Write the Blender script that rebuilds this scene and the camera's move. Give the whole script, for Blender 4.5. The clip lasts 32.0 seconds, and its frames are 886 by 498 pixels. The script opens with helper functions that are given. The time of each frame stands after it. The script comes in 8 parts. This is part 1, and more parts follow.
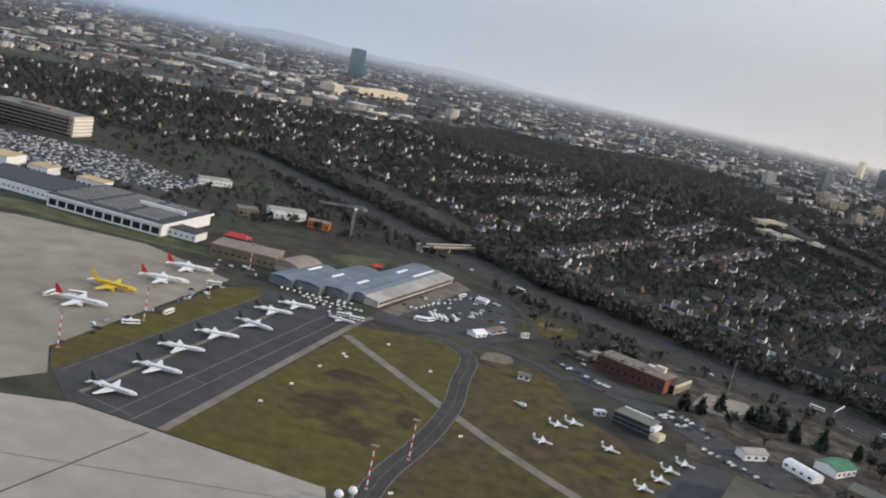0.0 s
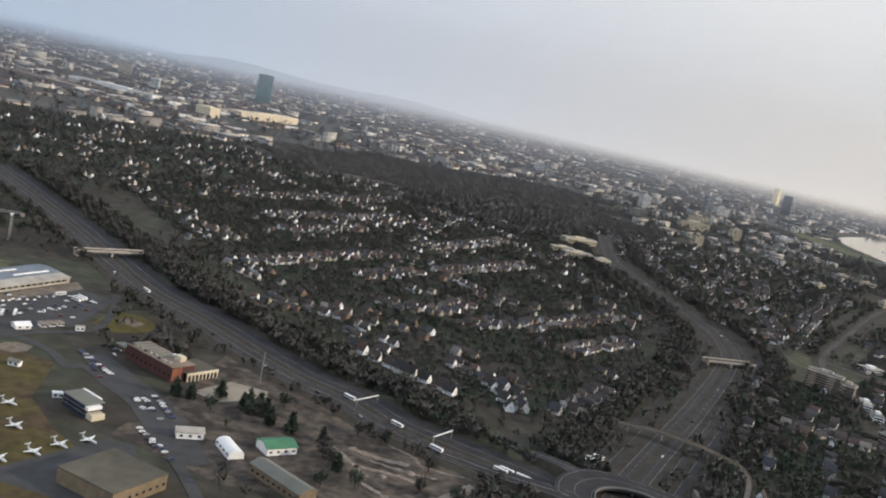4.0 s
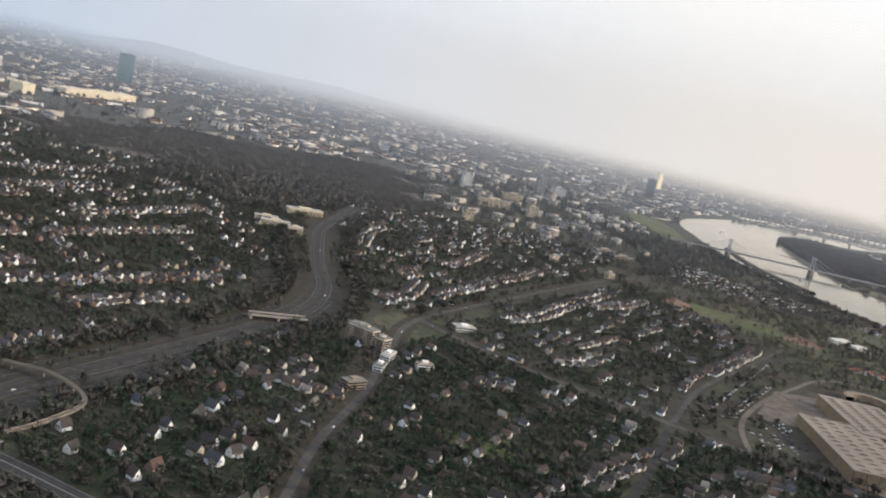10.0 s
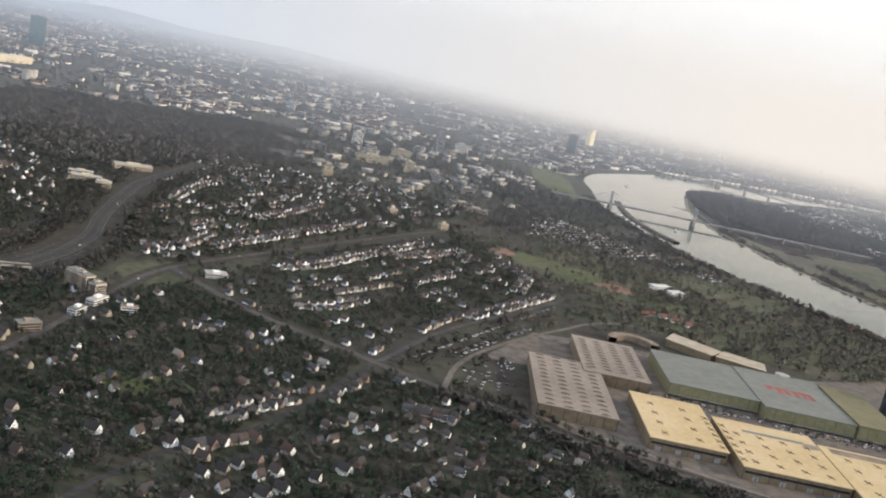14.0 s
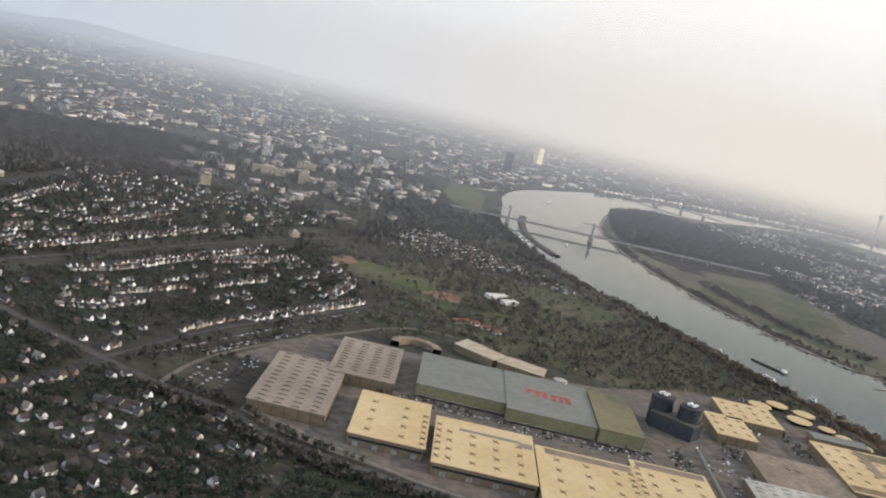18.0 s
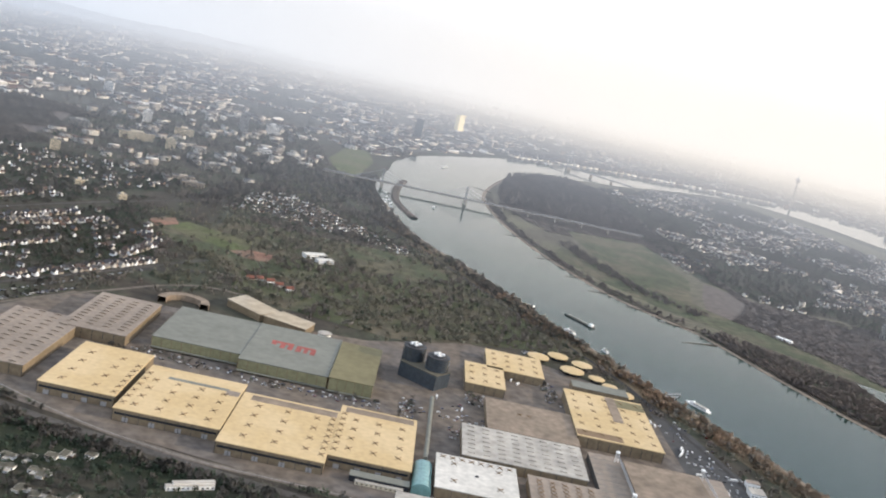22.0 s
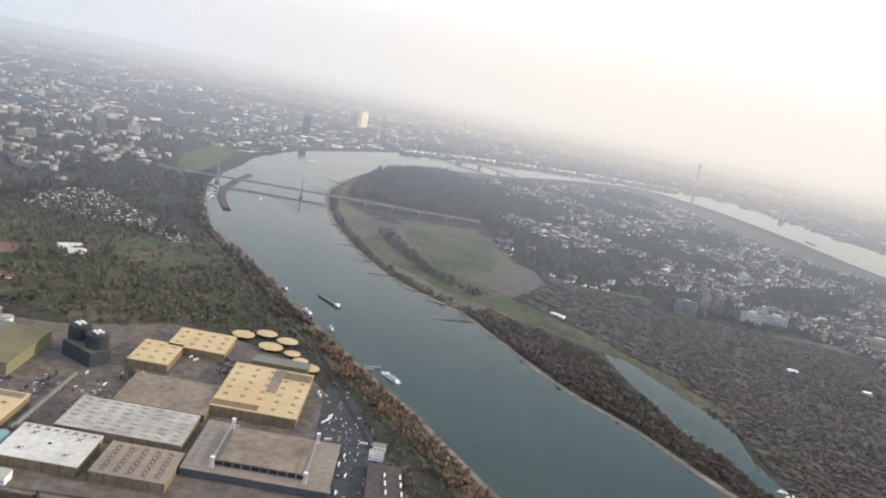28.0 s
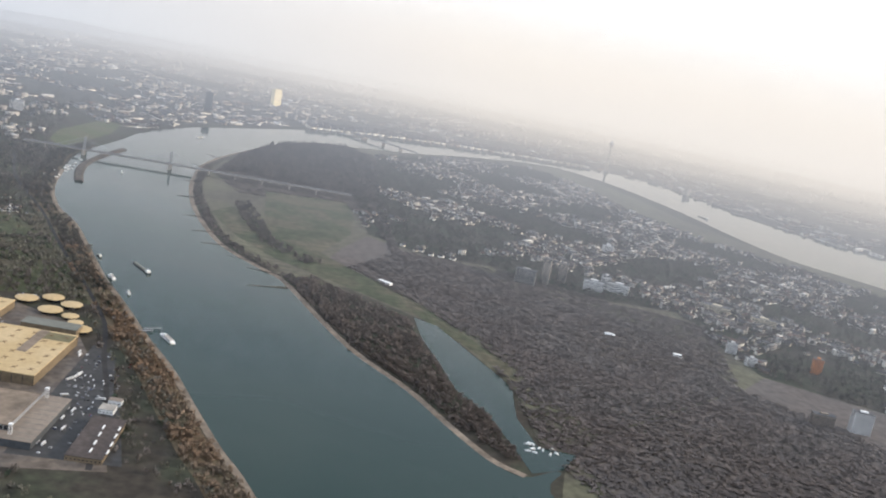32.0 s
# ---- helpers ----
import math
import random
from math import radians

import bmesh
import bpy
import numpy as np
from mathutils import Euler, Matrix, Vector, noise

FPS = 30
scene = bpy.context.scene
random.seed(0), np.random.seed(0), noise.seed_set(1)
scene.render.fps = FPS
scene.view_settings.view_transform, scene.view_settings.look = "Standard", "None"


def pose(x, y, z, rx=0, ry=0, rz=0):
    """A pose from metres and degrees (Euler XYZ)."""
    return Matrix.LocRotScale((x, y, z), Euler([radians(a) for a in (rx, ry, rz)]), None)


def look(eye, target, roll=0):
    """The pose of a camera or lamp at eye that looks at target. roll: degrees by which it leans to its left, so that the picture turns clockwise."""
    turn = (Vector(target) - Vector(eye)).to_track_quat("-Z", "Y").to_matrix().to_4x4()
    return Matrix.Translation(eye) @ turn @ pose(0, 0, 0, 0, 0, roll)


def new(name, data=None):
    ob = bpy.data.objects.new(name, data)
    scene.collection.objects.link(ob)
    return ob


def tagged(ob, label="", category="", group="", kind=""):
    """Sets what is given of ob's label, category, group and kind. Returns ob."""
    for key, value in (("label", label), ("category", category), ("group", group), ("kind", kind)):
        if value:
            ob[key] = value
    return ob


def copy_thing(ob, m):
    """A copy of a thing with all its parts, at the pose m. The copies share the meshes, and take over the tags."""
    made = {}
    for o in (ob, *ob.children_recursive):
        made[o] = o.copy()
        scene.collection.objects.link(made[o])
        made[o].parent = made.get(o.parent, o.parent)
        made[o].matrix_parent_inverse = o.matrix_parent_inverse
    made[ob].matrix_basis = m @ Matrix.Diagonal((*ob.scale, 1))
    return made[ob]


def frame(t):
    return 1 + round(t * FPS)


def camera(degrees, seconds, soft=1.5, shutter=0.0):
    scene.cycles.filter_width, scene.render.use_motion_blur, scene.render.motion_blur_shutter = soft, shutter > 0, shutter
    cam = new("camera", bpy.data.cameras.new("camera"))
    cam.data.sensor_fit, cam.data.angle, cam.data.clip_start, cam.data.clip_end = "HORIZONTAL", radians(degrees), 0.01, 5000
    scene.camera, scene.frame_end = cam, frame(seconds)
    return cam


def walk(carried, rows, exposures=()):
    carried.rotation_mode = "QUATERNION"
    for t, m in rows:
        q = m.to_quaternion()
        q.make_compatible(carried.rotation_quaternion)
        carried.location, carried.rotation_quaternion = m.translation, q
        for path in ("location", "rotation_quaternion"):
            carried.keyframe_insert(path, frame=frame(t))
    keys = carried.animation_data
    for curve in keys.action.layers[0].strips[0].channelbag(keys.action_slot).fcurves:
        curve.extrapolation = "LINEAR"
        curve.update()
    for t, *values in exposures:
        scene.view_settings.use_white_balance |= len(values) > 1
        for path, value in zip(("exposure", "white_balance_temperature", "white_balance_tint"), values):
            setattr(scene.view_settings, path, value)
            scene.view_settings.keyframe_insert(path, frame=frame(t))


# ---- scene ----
# A landscape seen from a departing aircraft, at two fifths of its true size throughout.
cam = camera(49.4, 32.0, soft=2.0)
ROWS = [     # seconds, eye, yaw to the left of +y, pitch, roll
    (0, 1.40, -1.94, 87.16, -2.353, -11.222, 12.347),
    (0.5, 19.04, -2.72, 89.48, -2.479, -10.588, 12.614),
    (1, 37.07, -4.14, 92.02, -2.849, -10.511, 12.594),
    (1.5, 55.37, -6.02, 94.74, -3.008, -9.716, 12.499),
    (2, 73.88, -8.22, 97.59, -3.236, -9.058, 12.498),
    (2.5, 92.51, -10.61, 100.52, -3.190, -8.821, 12.643),
    (3, 111.24, -13.10, 103.51, -3.151, -8.893, 12.639),
    (3.5, 130.00, -15.63, 106.54, -3.081, -9.075, 12.518),
    (4, 148.79, -18.15, 109.57, -3.135, -9.224, 12.498),
    (4.5, 167.57, -20.62, 112.61, -3.284, -9.471, 12.499),
    (5, 186.34, -23.02, 115.64, -3.446, -9.682, 12.507),
    (5.5, 205.09, -25.34, 118.66, -3.536, -9.723, 12.508),
    (6, 223.81, -27.58, 121.66, -3.625, -9.427, 12.484),
    (6.5, 242.52, -29.74, 124.65, -3.776, -8.903, 12.569),
    (7, 261.20, -31.85, 127.62, -3.867, -8.993, 12.630),
    (7.5, 279.88, -33.90, 130.58, -4.070, -9.236, 12.773),
    (8, 298.55, -35.91, 133.52, -4.158, -9.150, 12.888),
    (8.5, 317.22, -37.91, 136.46, -4.249, -9.451, 13.017),
    (9, 335.90, -39.91, 139.40, -4.400, -9.488, 12.913),
    (9.5, 354.59, -41.92, 142.33, -4.690, -9.846, 13.114),
    (10, 373.29, -43.96, 145.27, -4.827, -9.537, 13.014),
    (10.5, 392.02, -46.04, 148.22, -5.087, -9.544, 12.914),
    (11, 410.77, -48.17, 151.17, -5.200, -9.651, 12.916),
    (11.5, 429.55, -50.36, 154.14, -5.381, -9.625, 12.548),
    (12, 448.35, -52.61, 157.12, -5.568, -9.942, 12.289),
    (12.5, 467.16, -54.92, 160.11, -5.726, -10.876, 12.127),
    (13, 486.00, -57.29, 163.11, -6.008, -11.716, 12.154),
    (13.5, 504.85, -59.72, 166.12, -5.982, -11.673, 12.246),
    (14, 523.71, -62.21, 169.14, -5.723, -11.561, 12.296),
    (14.5, 542.57, -64.74, 172.17, -5.473, -11.024, 12.267),
    (15, 561.42, -67.31, 175.19, -5.130, -10.397, 12.156),
    (15.5, 580.26, -69.90, 178.22, -4.944, -10.119, 12.271),
    (16, 599.08, -72.52, 181.24, -4.908, -10.081, 12.348),
    (16.5, 617.87, -75.14, 184.26, -4.906, -10.111, 12.479),
    (17, 636.62, -77.75, 187.26, -4.925, -10.179, 12.618),
    (17.5, 655.33, -80.35, 190.24, -4.956, -10.251, 12.718),
    (18, 674.00, -82.92, 193.21, -5.066, -10.465, 12.936),
    (18.5, 692.62, -85.47, 196.15, -5.509, -11.422, 13.148),
    (19, 711.19, -87.98, 199.06, -6.282, -13.377, 13.404),
    (19.5, 729.71, -90.45, 201.95, -6.258, -13.456, 13.417),
    (20, 748.17, -92.89, 204.80, -6.492, -13.743, 13.142),
    (20.5, 766.59, -95.29, 207.62, -6.309, -14.299, 12.307),
    (21, 784.96, -97.66, 210.40, -6.499, -12.998, 12.790),
    (21.5, 803.29, -100.01, 213.15, -6.574, -12.435, 12.730),
    (22, 821.60, -102.35, 215.86, -6.650, -11.822, 12.620),
    (22.5, 839.88, -104.70, 218.53, -6.933, -11.949, 12.700),
    (23, 858.16, -107.08, 221.17, -7.237, -11.839, 13.104),
    (23.5, 876.44, -109.50, 223.78, -7.460, -11.966, 13.368),
    (24, 894.74, -111.98, 226.35, -7.481, -11.873, 13.208),
    (24.5, 913.06, -114.56, 228.90, -7.432, -11.898, 12.680),
    (25, 931.42, -117.24, 231.41, -7.240, -11.750, 12.099),
    (25.5, 949.83, -120.07, 233.90, -7.186, -11.787, 11.575),
    (26, 968.29, -123.04, 236.35, -7.133, -11.813, 11.326),
    (26.5, 986.82, -126.19, 238.77, -7.042, -11.849, 10.989),
    (27, 1005.41, -129.53, 241.16, -6.962, -11.867, 10.711),
    (27.5, 1024.06, -133.05, 243.50, -6.942, -11.839, 10.636),
    (28, 1042.75, -136.75, 245.79, -7.033, -11.639, 10.885),
    (28.5, 1061.46, -140.63, 248.01, -7.197, -11.964, 10.801),
    (29, 1080.16, -144.64, 250.15, -7.485, -12.493, 10.599),
    (29.5, 1098.81, -148.76, 252.19, -7.909, -12.869, 10.590),
    (30, 1117.35, -152.90, 254.10, -8.149, -12.627, 10.572),
    (30.5, 1135.70, -156.99, 255.83, -8.348, -12.199, 10.598),
    (31, 1153.77, -160.91, 257.36, -8.504, -12.263, 10.658),
    (31.5, 1171.45, -164.52, 258.62, -8.765, -12.235, 10.775),
    (32, 1188.59, -167.64, 259.56, -8.972, -12.225, 10.996),
]


def gaze(x, y, z, yaw, pitch, roll):
    a, p = radians(yaw), radians(pitch)
    return look((x, y, z), (x - 100 * math.sin(a) * math.cos(p), y + 100 * math.cos(a) * math.cos(p), z + 100 * math.sin(p)), roll)


walk(cam, [(r[0], gaze(*r[1:])) for r in ROWS],
     exposures=[(0.0, -0.66, 6120, 10), (3.0, -0.57, 6260, 10), (6.0, -0.37, 6450, 10), (9.0, -0.28, 6500, 10), (13.0, -0.12, 6500, 10), (16.0, -0.18, 6500, 10), (18.5, -0.28, 6500, 10),
                (19.0, -0.22, 6500, 10), (20.0, 0.12, 6350, 10), (23.0, 0.06, 6350, 10), (25.0, -0.01, 6350, 10), (28.0, -0.05, 6350, 10), (32.0, -0.14, 6300, 10)])

# ---- light ----
SUN_AZ, SUN_EL = -4.0, 19.0          # degrees from +x towards +y, and above the horizon
world = bpy.data.worlds.new("world")
scene.world = world
world.use_nodes = True
wn = world.node_tree
sky = wn.nodes.new("ShaderNodeTexSky")
sky.sky_type = "NISHITA"
sky.sun_disc = False
sky.sun_elevation = radians(SUN_EL)
sky.sun_rotation = radians(90.0 - SUN_AZ)
sky.air_density, sky.dust_density, sky.ozone_density = 1.0, 1.2, 2.0
wn.nodes["Background"].inputs["Strength"].default_value = 0.05
wn.links.new(sky.outputs[0], wn.nodes["Background"].inputs["Color"])
veil = wn.nodes.new("ShaderNodeBackground")            # thin high cloud over the whole sky
veil.inputs["Color"].default_value = (0.88, 0.94, 1.05, 1)
veil.inputs["Strength"].default_value = 1.15
both = wn.nodes.new("ShaderNodeAddShader")
wn.links.new(wn.nodes["Background"].outputs[0], both.inputs[0])
wn.links.new(veil.outputs[0], both.inputs[1])
wn.links.new(both.outputs[0], wn.nodes["World Output"].inputs["Surface"])
sun = new("sun", bpy.data.lights.new("sun", "SUN"))
sun.data.energy, sun.data.angle, sun.data.color = 4.0, radians(0.8), (1.0, 0.83, 0.62)
_a, _e = radians(SUN_AZ), radians(SUN_EL)
sun.matrix_world = look((0, 0, 500), (-math.cos(_a) * math.cos(_e), -math.sin(_a) * math.cos(_e), 500 - math.sin(_e)))

# ---- materials ----


def material(name, rgb, rough=0.85, vary=0.25, scale=0.5, big=0.02, per="", bump=0.0, metal=0.0, spec=0.3, other=None):
    """Principled surface, broken up by a fine and a broad noise in world space, and by island or object."""
    m = bpy.data.materials.new(name)
    m.use_nodes = True
    nt = m.node_tree
    p = nt.nodes["Principled BSDF"]
    p.inputs["Roughness"].default_value = rough
    p.inputs["Metallic"].default_value = metal
    p.inputs["Specular IOR Level"].default_value = spec
    geo = nt.nodes.new("ShaderNodeNewGeometry")
    total = None
    for sc, amp in ((scale, vary), (big, vary * 0.9)):
        n = nt.nodes.new("ShaderNodeTexNoise")
        n.inputs["Scale"].default_value = sc
        n.inputs["Detail"].default_value = 4.0
        nt.links.new(geo.outputs["Position"], n.inputs["Vector"])
        r = nt.nodes.new("ShaderNodeMapRange")
        r.inputs["From Min"].default_value, r.inputs["From Max"].default_value = 0.3, 0.7
        r.inputs["To Min"].default_value, r.inputs["To Max"].default_value = 1 - amp, 1 + amp
        nt.links.new(n.outputs["Fac"], r.inputs["Value"])
        if total is None:
            total, fine = r.outputs[0], n.outputs["Fac"]
        else:
            k = nt.nodes.new("ShaderNodeMath")
            k.operation = "MULTIPLY"
            nt.links.new(total, k.inputs[0])
            nt.links.new(r.outputs[0], k.inputs[1])
            total, broad = k.outputs[0], n.outputs["Fac"]
    base = nt.nodes.new("ShaderNodeMix")
    base.data_type = "RGBA"
    base.inputs["A"].default_value = (*rgb, 1)
    base.inputs["B"].default_value = (*(other or rgb), 1)
    if per == "island":
        nt.links.new(geo.outputs["Random Per Island"], base.inputs["Factor"])
    elif per == "object":
        info = nt.nodes.new("ShaderNodeObjectInfo")
        nt.links.new(info.outputs["Random"], base.inputs["Factor"])
    else:
        s = nt.nodes.new("ShaderNodeMapRange")
        s.inputs["From Min"].default_value, s.inputs["From Max"].default_value = 0.42, 0.58
        nt.links.new(broad, s.inputs["Value"])
        nt.links.new(s.outputs[0], base.inputs["Factor"])
    mul = nt.nodes.new("ShaderNodeVectorMath")
    mul.operation = "SCALE"
    nt.links.new(base.outputs["Result"], mul.inputs[0])
    nt.links.new(total, mul.inputs["Scale"])
    nt.links.new(mul.outputs[0], p.inputs["Base Color"])
    if bump:
        b = nt.nodes.new("ShaderNodeBump")
        b.inputs["Strength"].default_value = bump
        b.inputs["Distance"].default_value = 0.3
        nt.links.new(fine, b.inputs["Height"])
        nt.links.new(b.outputs[0], p.inputs["Normal"])
    return m


def palette(name, stops, rough=0.8, per="island", vary=0.15, scale=0.8):
    """A surface that takes one of several colours from piece to piece."""
    m = material(name, (1, 1, 1), rough, vary, scale, 0.05, per)
    nt = m.node_tree
    mul = next(n for n in nt.nodes if n.type == "VECT_MATH")
    src = mul.inputs[0].links[0].from_node.inputs["Factor"].links[0].from_socket
    ramp = nt.nodes.new("ShaderNodeValToRGB")
    ramp.color_ramp.interpolation = "CONSTANT"
    el = ramp.color_ramp.elements
    while len(el) < len(stops):
        el.new(0.5)
    for e, (at, rgb) in zip(el, stops):
        e.position, e.color = at, (*rgb, 1)
    nt.links.new(src, ramp.inputs[0])
    nt.links.new(ramp.outputs[0], mul.inputs[0])
    return m


M = {}
M["land"] = material("land", (0.052, 0.043, 0.032), 0.95, 0.4, 0.12, 0.02, other=(0.038, 0.04, 0.025), bump=0.3)
M["suburb"] = material("garden_ground", (0.028, 0.035, 0.018), 0.95, 0.35, 0.16, 0.02, other=(0.034, 0.03, 0.022))
M["airgrass"] = material("airfield_grass", (0.098, 0.083, 0.017), 0.95, 0.25, 0.25, 0.05, other=(0.07, 0.055, 0.015))
M["drygrass"] = material("dry_brown_grass", (0.085, 0.068, 0.02), 0.95, 0.35, 0.25, 0.04, other=(0.062, 0.042, 0.022))
M["verge"] = material("olive_verge", (0.046, 0.039, 0.027), 0.95, 0.35, 0.2, 0.04, other=(0.034, 0.029, 0.022))
# far-shore grass, its colour raised to imitate haze over it
M["flood"] = material("haze_toned_flood_grass", (0.105, 0.094, 0.068), 0.95, 0.35, 0.12, 0.012, other=(0.09, 0.086, 0.055))
M["cream"] = material("cream_plaster", (0.6, 0.52, 0.38), 0.8, 0.08, 0.3)
M["grass"] = material("meadow_grass", (0.085, 0.1, 0.038), 0.95, 0.35, 0.15, 0.02, other=(0.08, 0.076, 0.04))
M["earth"] = material("pale_bare_earth", (0.2, 0.165, 0.125), 0.95, 0.3, 0.5, 0.1, other=(0.11, 0.088, 0.066))
M["scrub"] = material("bare_scrub_soil", (0.12, 0.096, 0.074), 0.95, 0.5, 0.3, 0.11, other=(0.034, 0.028, 0.022))
M["woodfloor"] = material("woodland_floor", (0.04, 0.032, 0.024), 0.95, 0.35, 0.2, 0.03)
M["sand"] = material("river_shingle", (0.2, 0.16, 0.12), 0.95, 0.35, 0.2, 0.03)
M["concrete"] = material("apron_concrete", (0.33, 0.29, 0.24), 0.9, 0.12, 0.12, 0.02)
M["oldconcrete"] = material("stained_apron_concrete", (0.27, 0.235, 0.18), 0.9, 0.16, 0.1, 0.02)
M["tarmac"] = material("asphalt_apron", (0.055, 0.054, 0.053), 0.9, 0.2, 0.2, 0.03)
M["oldpath"] = material("worn_earthy_paving", (0.12, 0.1, 0.082), 0.92, 0.3, 0.3, 0.05)
M["oldasphalt"] = material("worn_grey_asphalt", (0.064, 0.058, 0.052), 0.92, 0.25, 0.3, 0.05)
M["asphalt"] = material("asphalt_road", (0.037, 0.034, 0.032), 0.9, 0.2, 0.3, 0.05)
M["taxi"] = material("taxiway_asphalt", (0.052, 0.047, 0.043), 0.9, 0.18, 0.2, 0.05)
M["path"] = material("pale_paving", (0.185, 0.16, 0.13), 0.9, 0.2, 0.3, 0.05)
M["line"] = material("road_paint", (0.22, 0.215, 0.2), 0.7, 0.1)
M["white"] = material("white_paint", (0.78, 0.77, 0.74), 0.55, 0.06, 0.6)
M["plaster"] = palette("house_wall", [(0.0, (0.76, 0.77, 0.78)), (0.22, (0.5, 0.48, 0.44)), (0.46, (0.34, 0.3, 0.25)), (0.76, (0.2, 0.14, 0.11)), (0.9, (0.8, 0.8, 0.8))])
M["cityplaster"] = palette("town_wall", [(0.0, (0.9, 0.84, 0.74)), (0.38, (0.56, 0.5, 0.41)), (0.62, (0.32, 0.25, 0.2)), (0.76, (0.46, 0.42, 0.36)), (0.88, (0.92, 0.88, 0.8))])
M["rooftile"] = palette("house_roof_tile", [(0.0, (0.045, 0.04, 0.038)), (0.4, (0.062, 0.048, 0.042)), (0.68, (0.085, 0.056, 0.045)), (0.78, (0.055, 0.055, 0.06)), (0.95, (0.17, 0.155, 0.14))])
M["cityroof"] = palette("city_roof", [(0.0, (0.06, 0.05, 0.046)), (0.3, (0.1, 0.064, 0.05)), (0.58, (0.075, 0.076, 0.08)), (0.8, (0.2, 0.19, 0.175)), (0.9, (0.62, 0.58, 0.52))])
M["bark"] = material("bark", (0.07, 0.055, 0.045), 0.95, 0.3, 2.0)
M["twig"] = material("winter_twigs", (0.104, 0.091, 0.076), 0.95, 0.22, 0.12, 0.02, other=(0.08, 0.075, 0.062))
M["rust"] = material("russet_twigs", (0.3, 0.195, 0.12), 0.95, 0.3, 0.2, 0.02, other=(0.2, 0.15, 0.105))
# next two: twigs of farther groves, colour lightened to stand in for haze
M["fartwig"] = material("pale_twigs", (0.142, 0.118, 0.106), 0.95, 0.22, 0.12, 0.012, other=(0.115, 0.1, 0.092))
M["greytwig"] = material("haze_toned_twigs", (0.17, 0.152, 0.135), 0.95, 0.22, 0.12, 0.015, other=(0.125, 0.115, 0.1))
M["parktwig"] = material("olive_grey_twigs", (0.2, 0.168, 0.146), 0.95, 0.2, 0.12, 0.02, other=(0.155, 0.148, 0.105))
M["leafmould"] = material("leaf_mould", (0.115, 0.095, 0.084), 0.95, 0.3, 0.12, 0.012, other=(0.09, 0.078, 0.07))
M["fieldgrass"] = material("dull_field_grass", (0.06, 0.07, 0.035), 0.95, 0.4, 0.12, 0.02, other=(0.072, 0.064, 0.04))
M["bankgrass"] = material("brown_bank_grass", (0.145, 0.102, 0.06), 0.95, 0.35, 0.15, 0.02, other=(0.095, 0.08, 0.05))
M["carmix"] = palette("mixed_car_paint", [(0.0, (0.6, 0.6, 0.59)), (0.36, (0.25, 0.25, 0.26)), (0.55, (0.03, 0.03, 0.035)), (0.8, (0.05, 0.06, 0.11)), (0.95, (0.18, 0.04, 0.035))], 0.35)
M["cityground"] = material("town_ground", (0.085, 0.08, 0.072), 0.95, 0.4, 0.05, 0.008, other=(0.06, 0.058, 0.046))
M["spittwig"] = material("brown_willow_twigs", (0.2, 0.158, 0.13), 0.95, 0.25, 0.15, 0.02, other=(0.155, 0.125, 0.106))
M["darkfelt"] = material("dark_roof_felt", (0.1, 0.09, 0.066), 0.9, 0.2, 0.2, 0.04)
M["smoked"] = material("smoked_glazing", (0.045, 0.055, 0.066), 0.25, 0.2, 0.5, spec=0.5)
M["stain"] = material("damp_dark_earth", (0.062, 0.045, 0.018), 0.95, 0.35, 0.25, 0.08, other=(0.08, 0.064, 0.016))
M["redsoil"] = material("red_earth", (0.24, 0.13, 0.09), 0.95, 0.3, 0.2, 0.03, other=(0.15, 0.1, 0.07))
M["leaf"] = material("evergreen_leaf", (0.043, 0.064, 0.039), 0.95, 0.3, 0.15, 0.02, other=(0.056, 0.07, 0.045))
M["messe"] = material("worn_yard_paving", (0.15, 0.12, 0.094), 0.92, 0.35, 0.15, 0.03, other=(0.095, 0.082, 0.072))
M["park"] = material("park_grass", (0.072, 0.078, 0.038), 0.95, 0.35, 0.12, 0.02, other=(0.08, 0.068, 0.045))
for _k in ("twig", "parktwig", "spittwig", "greytwig", "rust", "fartwig", "leaf"):      # fine twigs catch the light softly, as one rounded mass
    _nt = M[_k].node_tree
    _ge = next(n for n in _nt.nodes if n.type == "NEW_GEOMETRY")
    _mx = _nt.nodes.new("ShaderNodeMix")
    _mx.data_type = "VECTOR"
    _mx.inputs["Factor"].default_value = 0.9
    _mx.inputs["B"].default_value = (0.1, 0.0, 1.0)
    _no = _nt.nodes.new("ShaderNodeVectorMath")
    _no.operation = "NORMALIZE"
    _nt.links.new(_ge.outputs["Normal"], _mx.inputs["A"])
    _nt.links.new(_mx.outputs["Result"], _no.inputs[0])
    _nt.links.new(_no.outputs[0], _nt.nodes["Principled BSDF"].inputs["Normal"])
M["glass"] = material("dark_glazing", (0.018, 0.022, 0.028), 0.15, 0.2, 0.5, spec=0.6)
M["steel"] = material("galvanised_steel", (0.35, 0.35, 0.35), 0.5, 0.15, 1.0, metal=0.5)
M["dark"] = material("dark_metal", (0.04, 0.04, 0.042), 0.6, 0.2, 1.0)
M["red"] = material("red_paint", (0.5, 0.03, 0.035), 0.4, 0.1, 1.0)
M["yellow"] = material("yellow_paint", (0.75, 0.5, 0.04), 0.4, 0.08, 1.0)
M["orange"] = material("orange_tone", (0.6, 0.2, 0.04), 0.6, 0.1, 1.0)


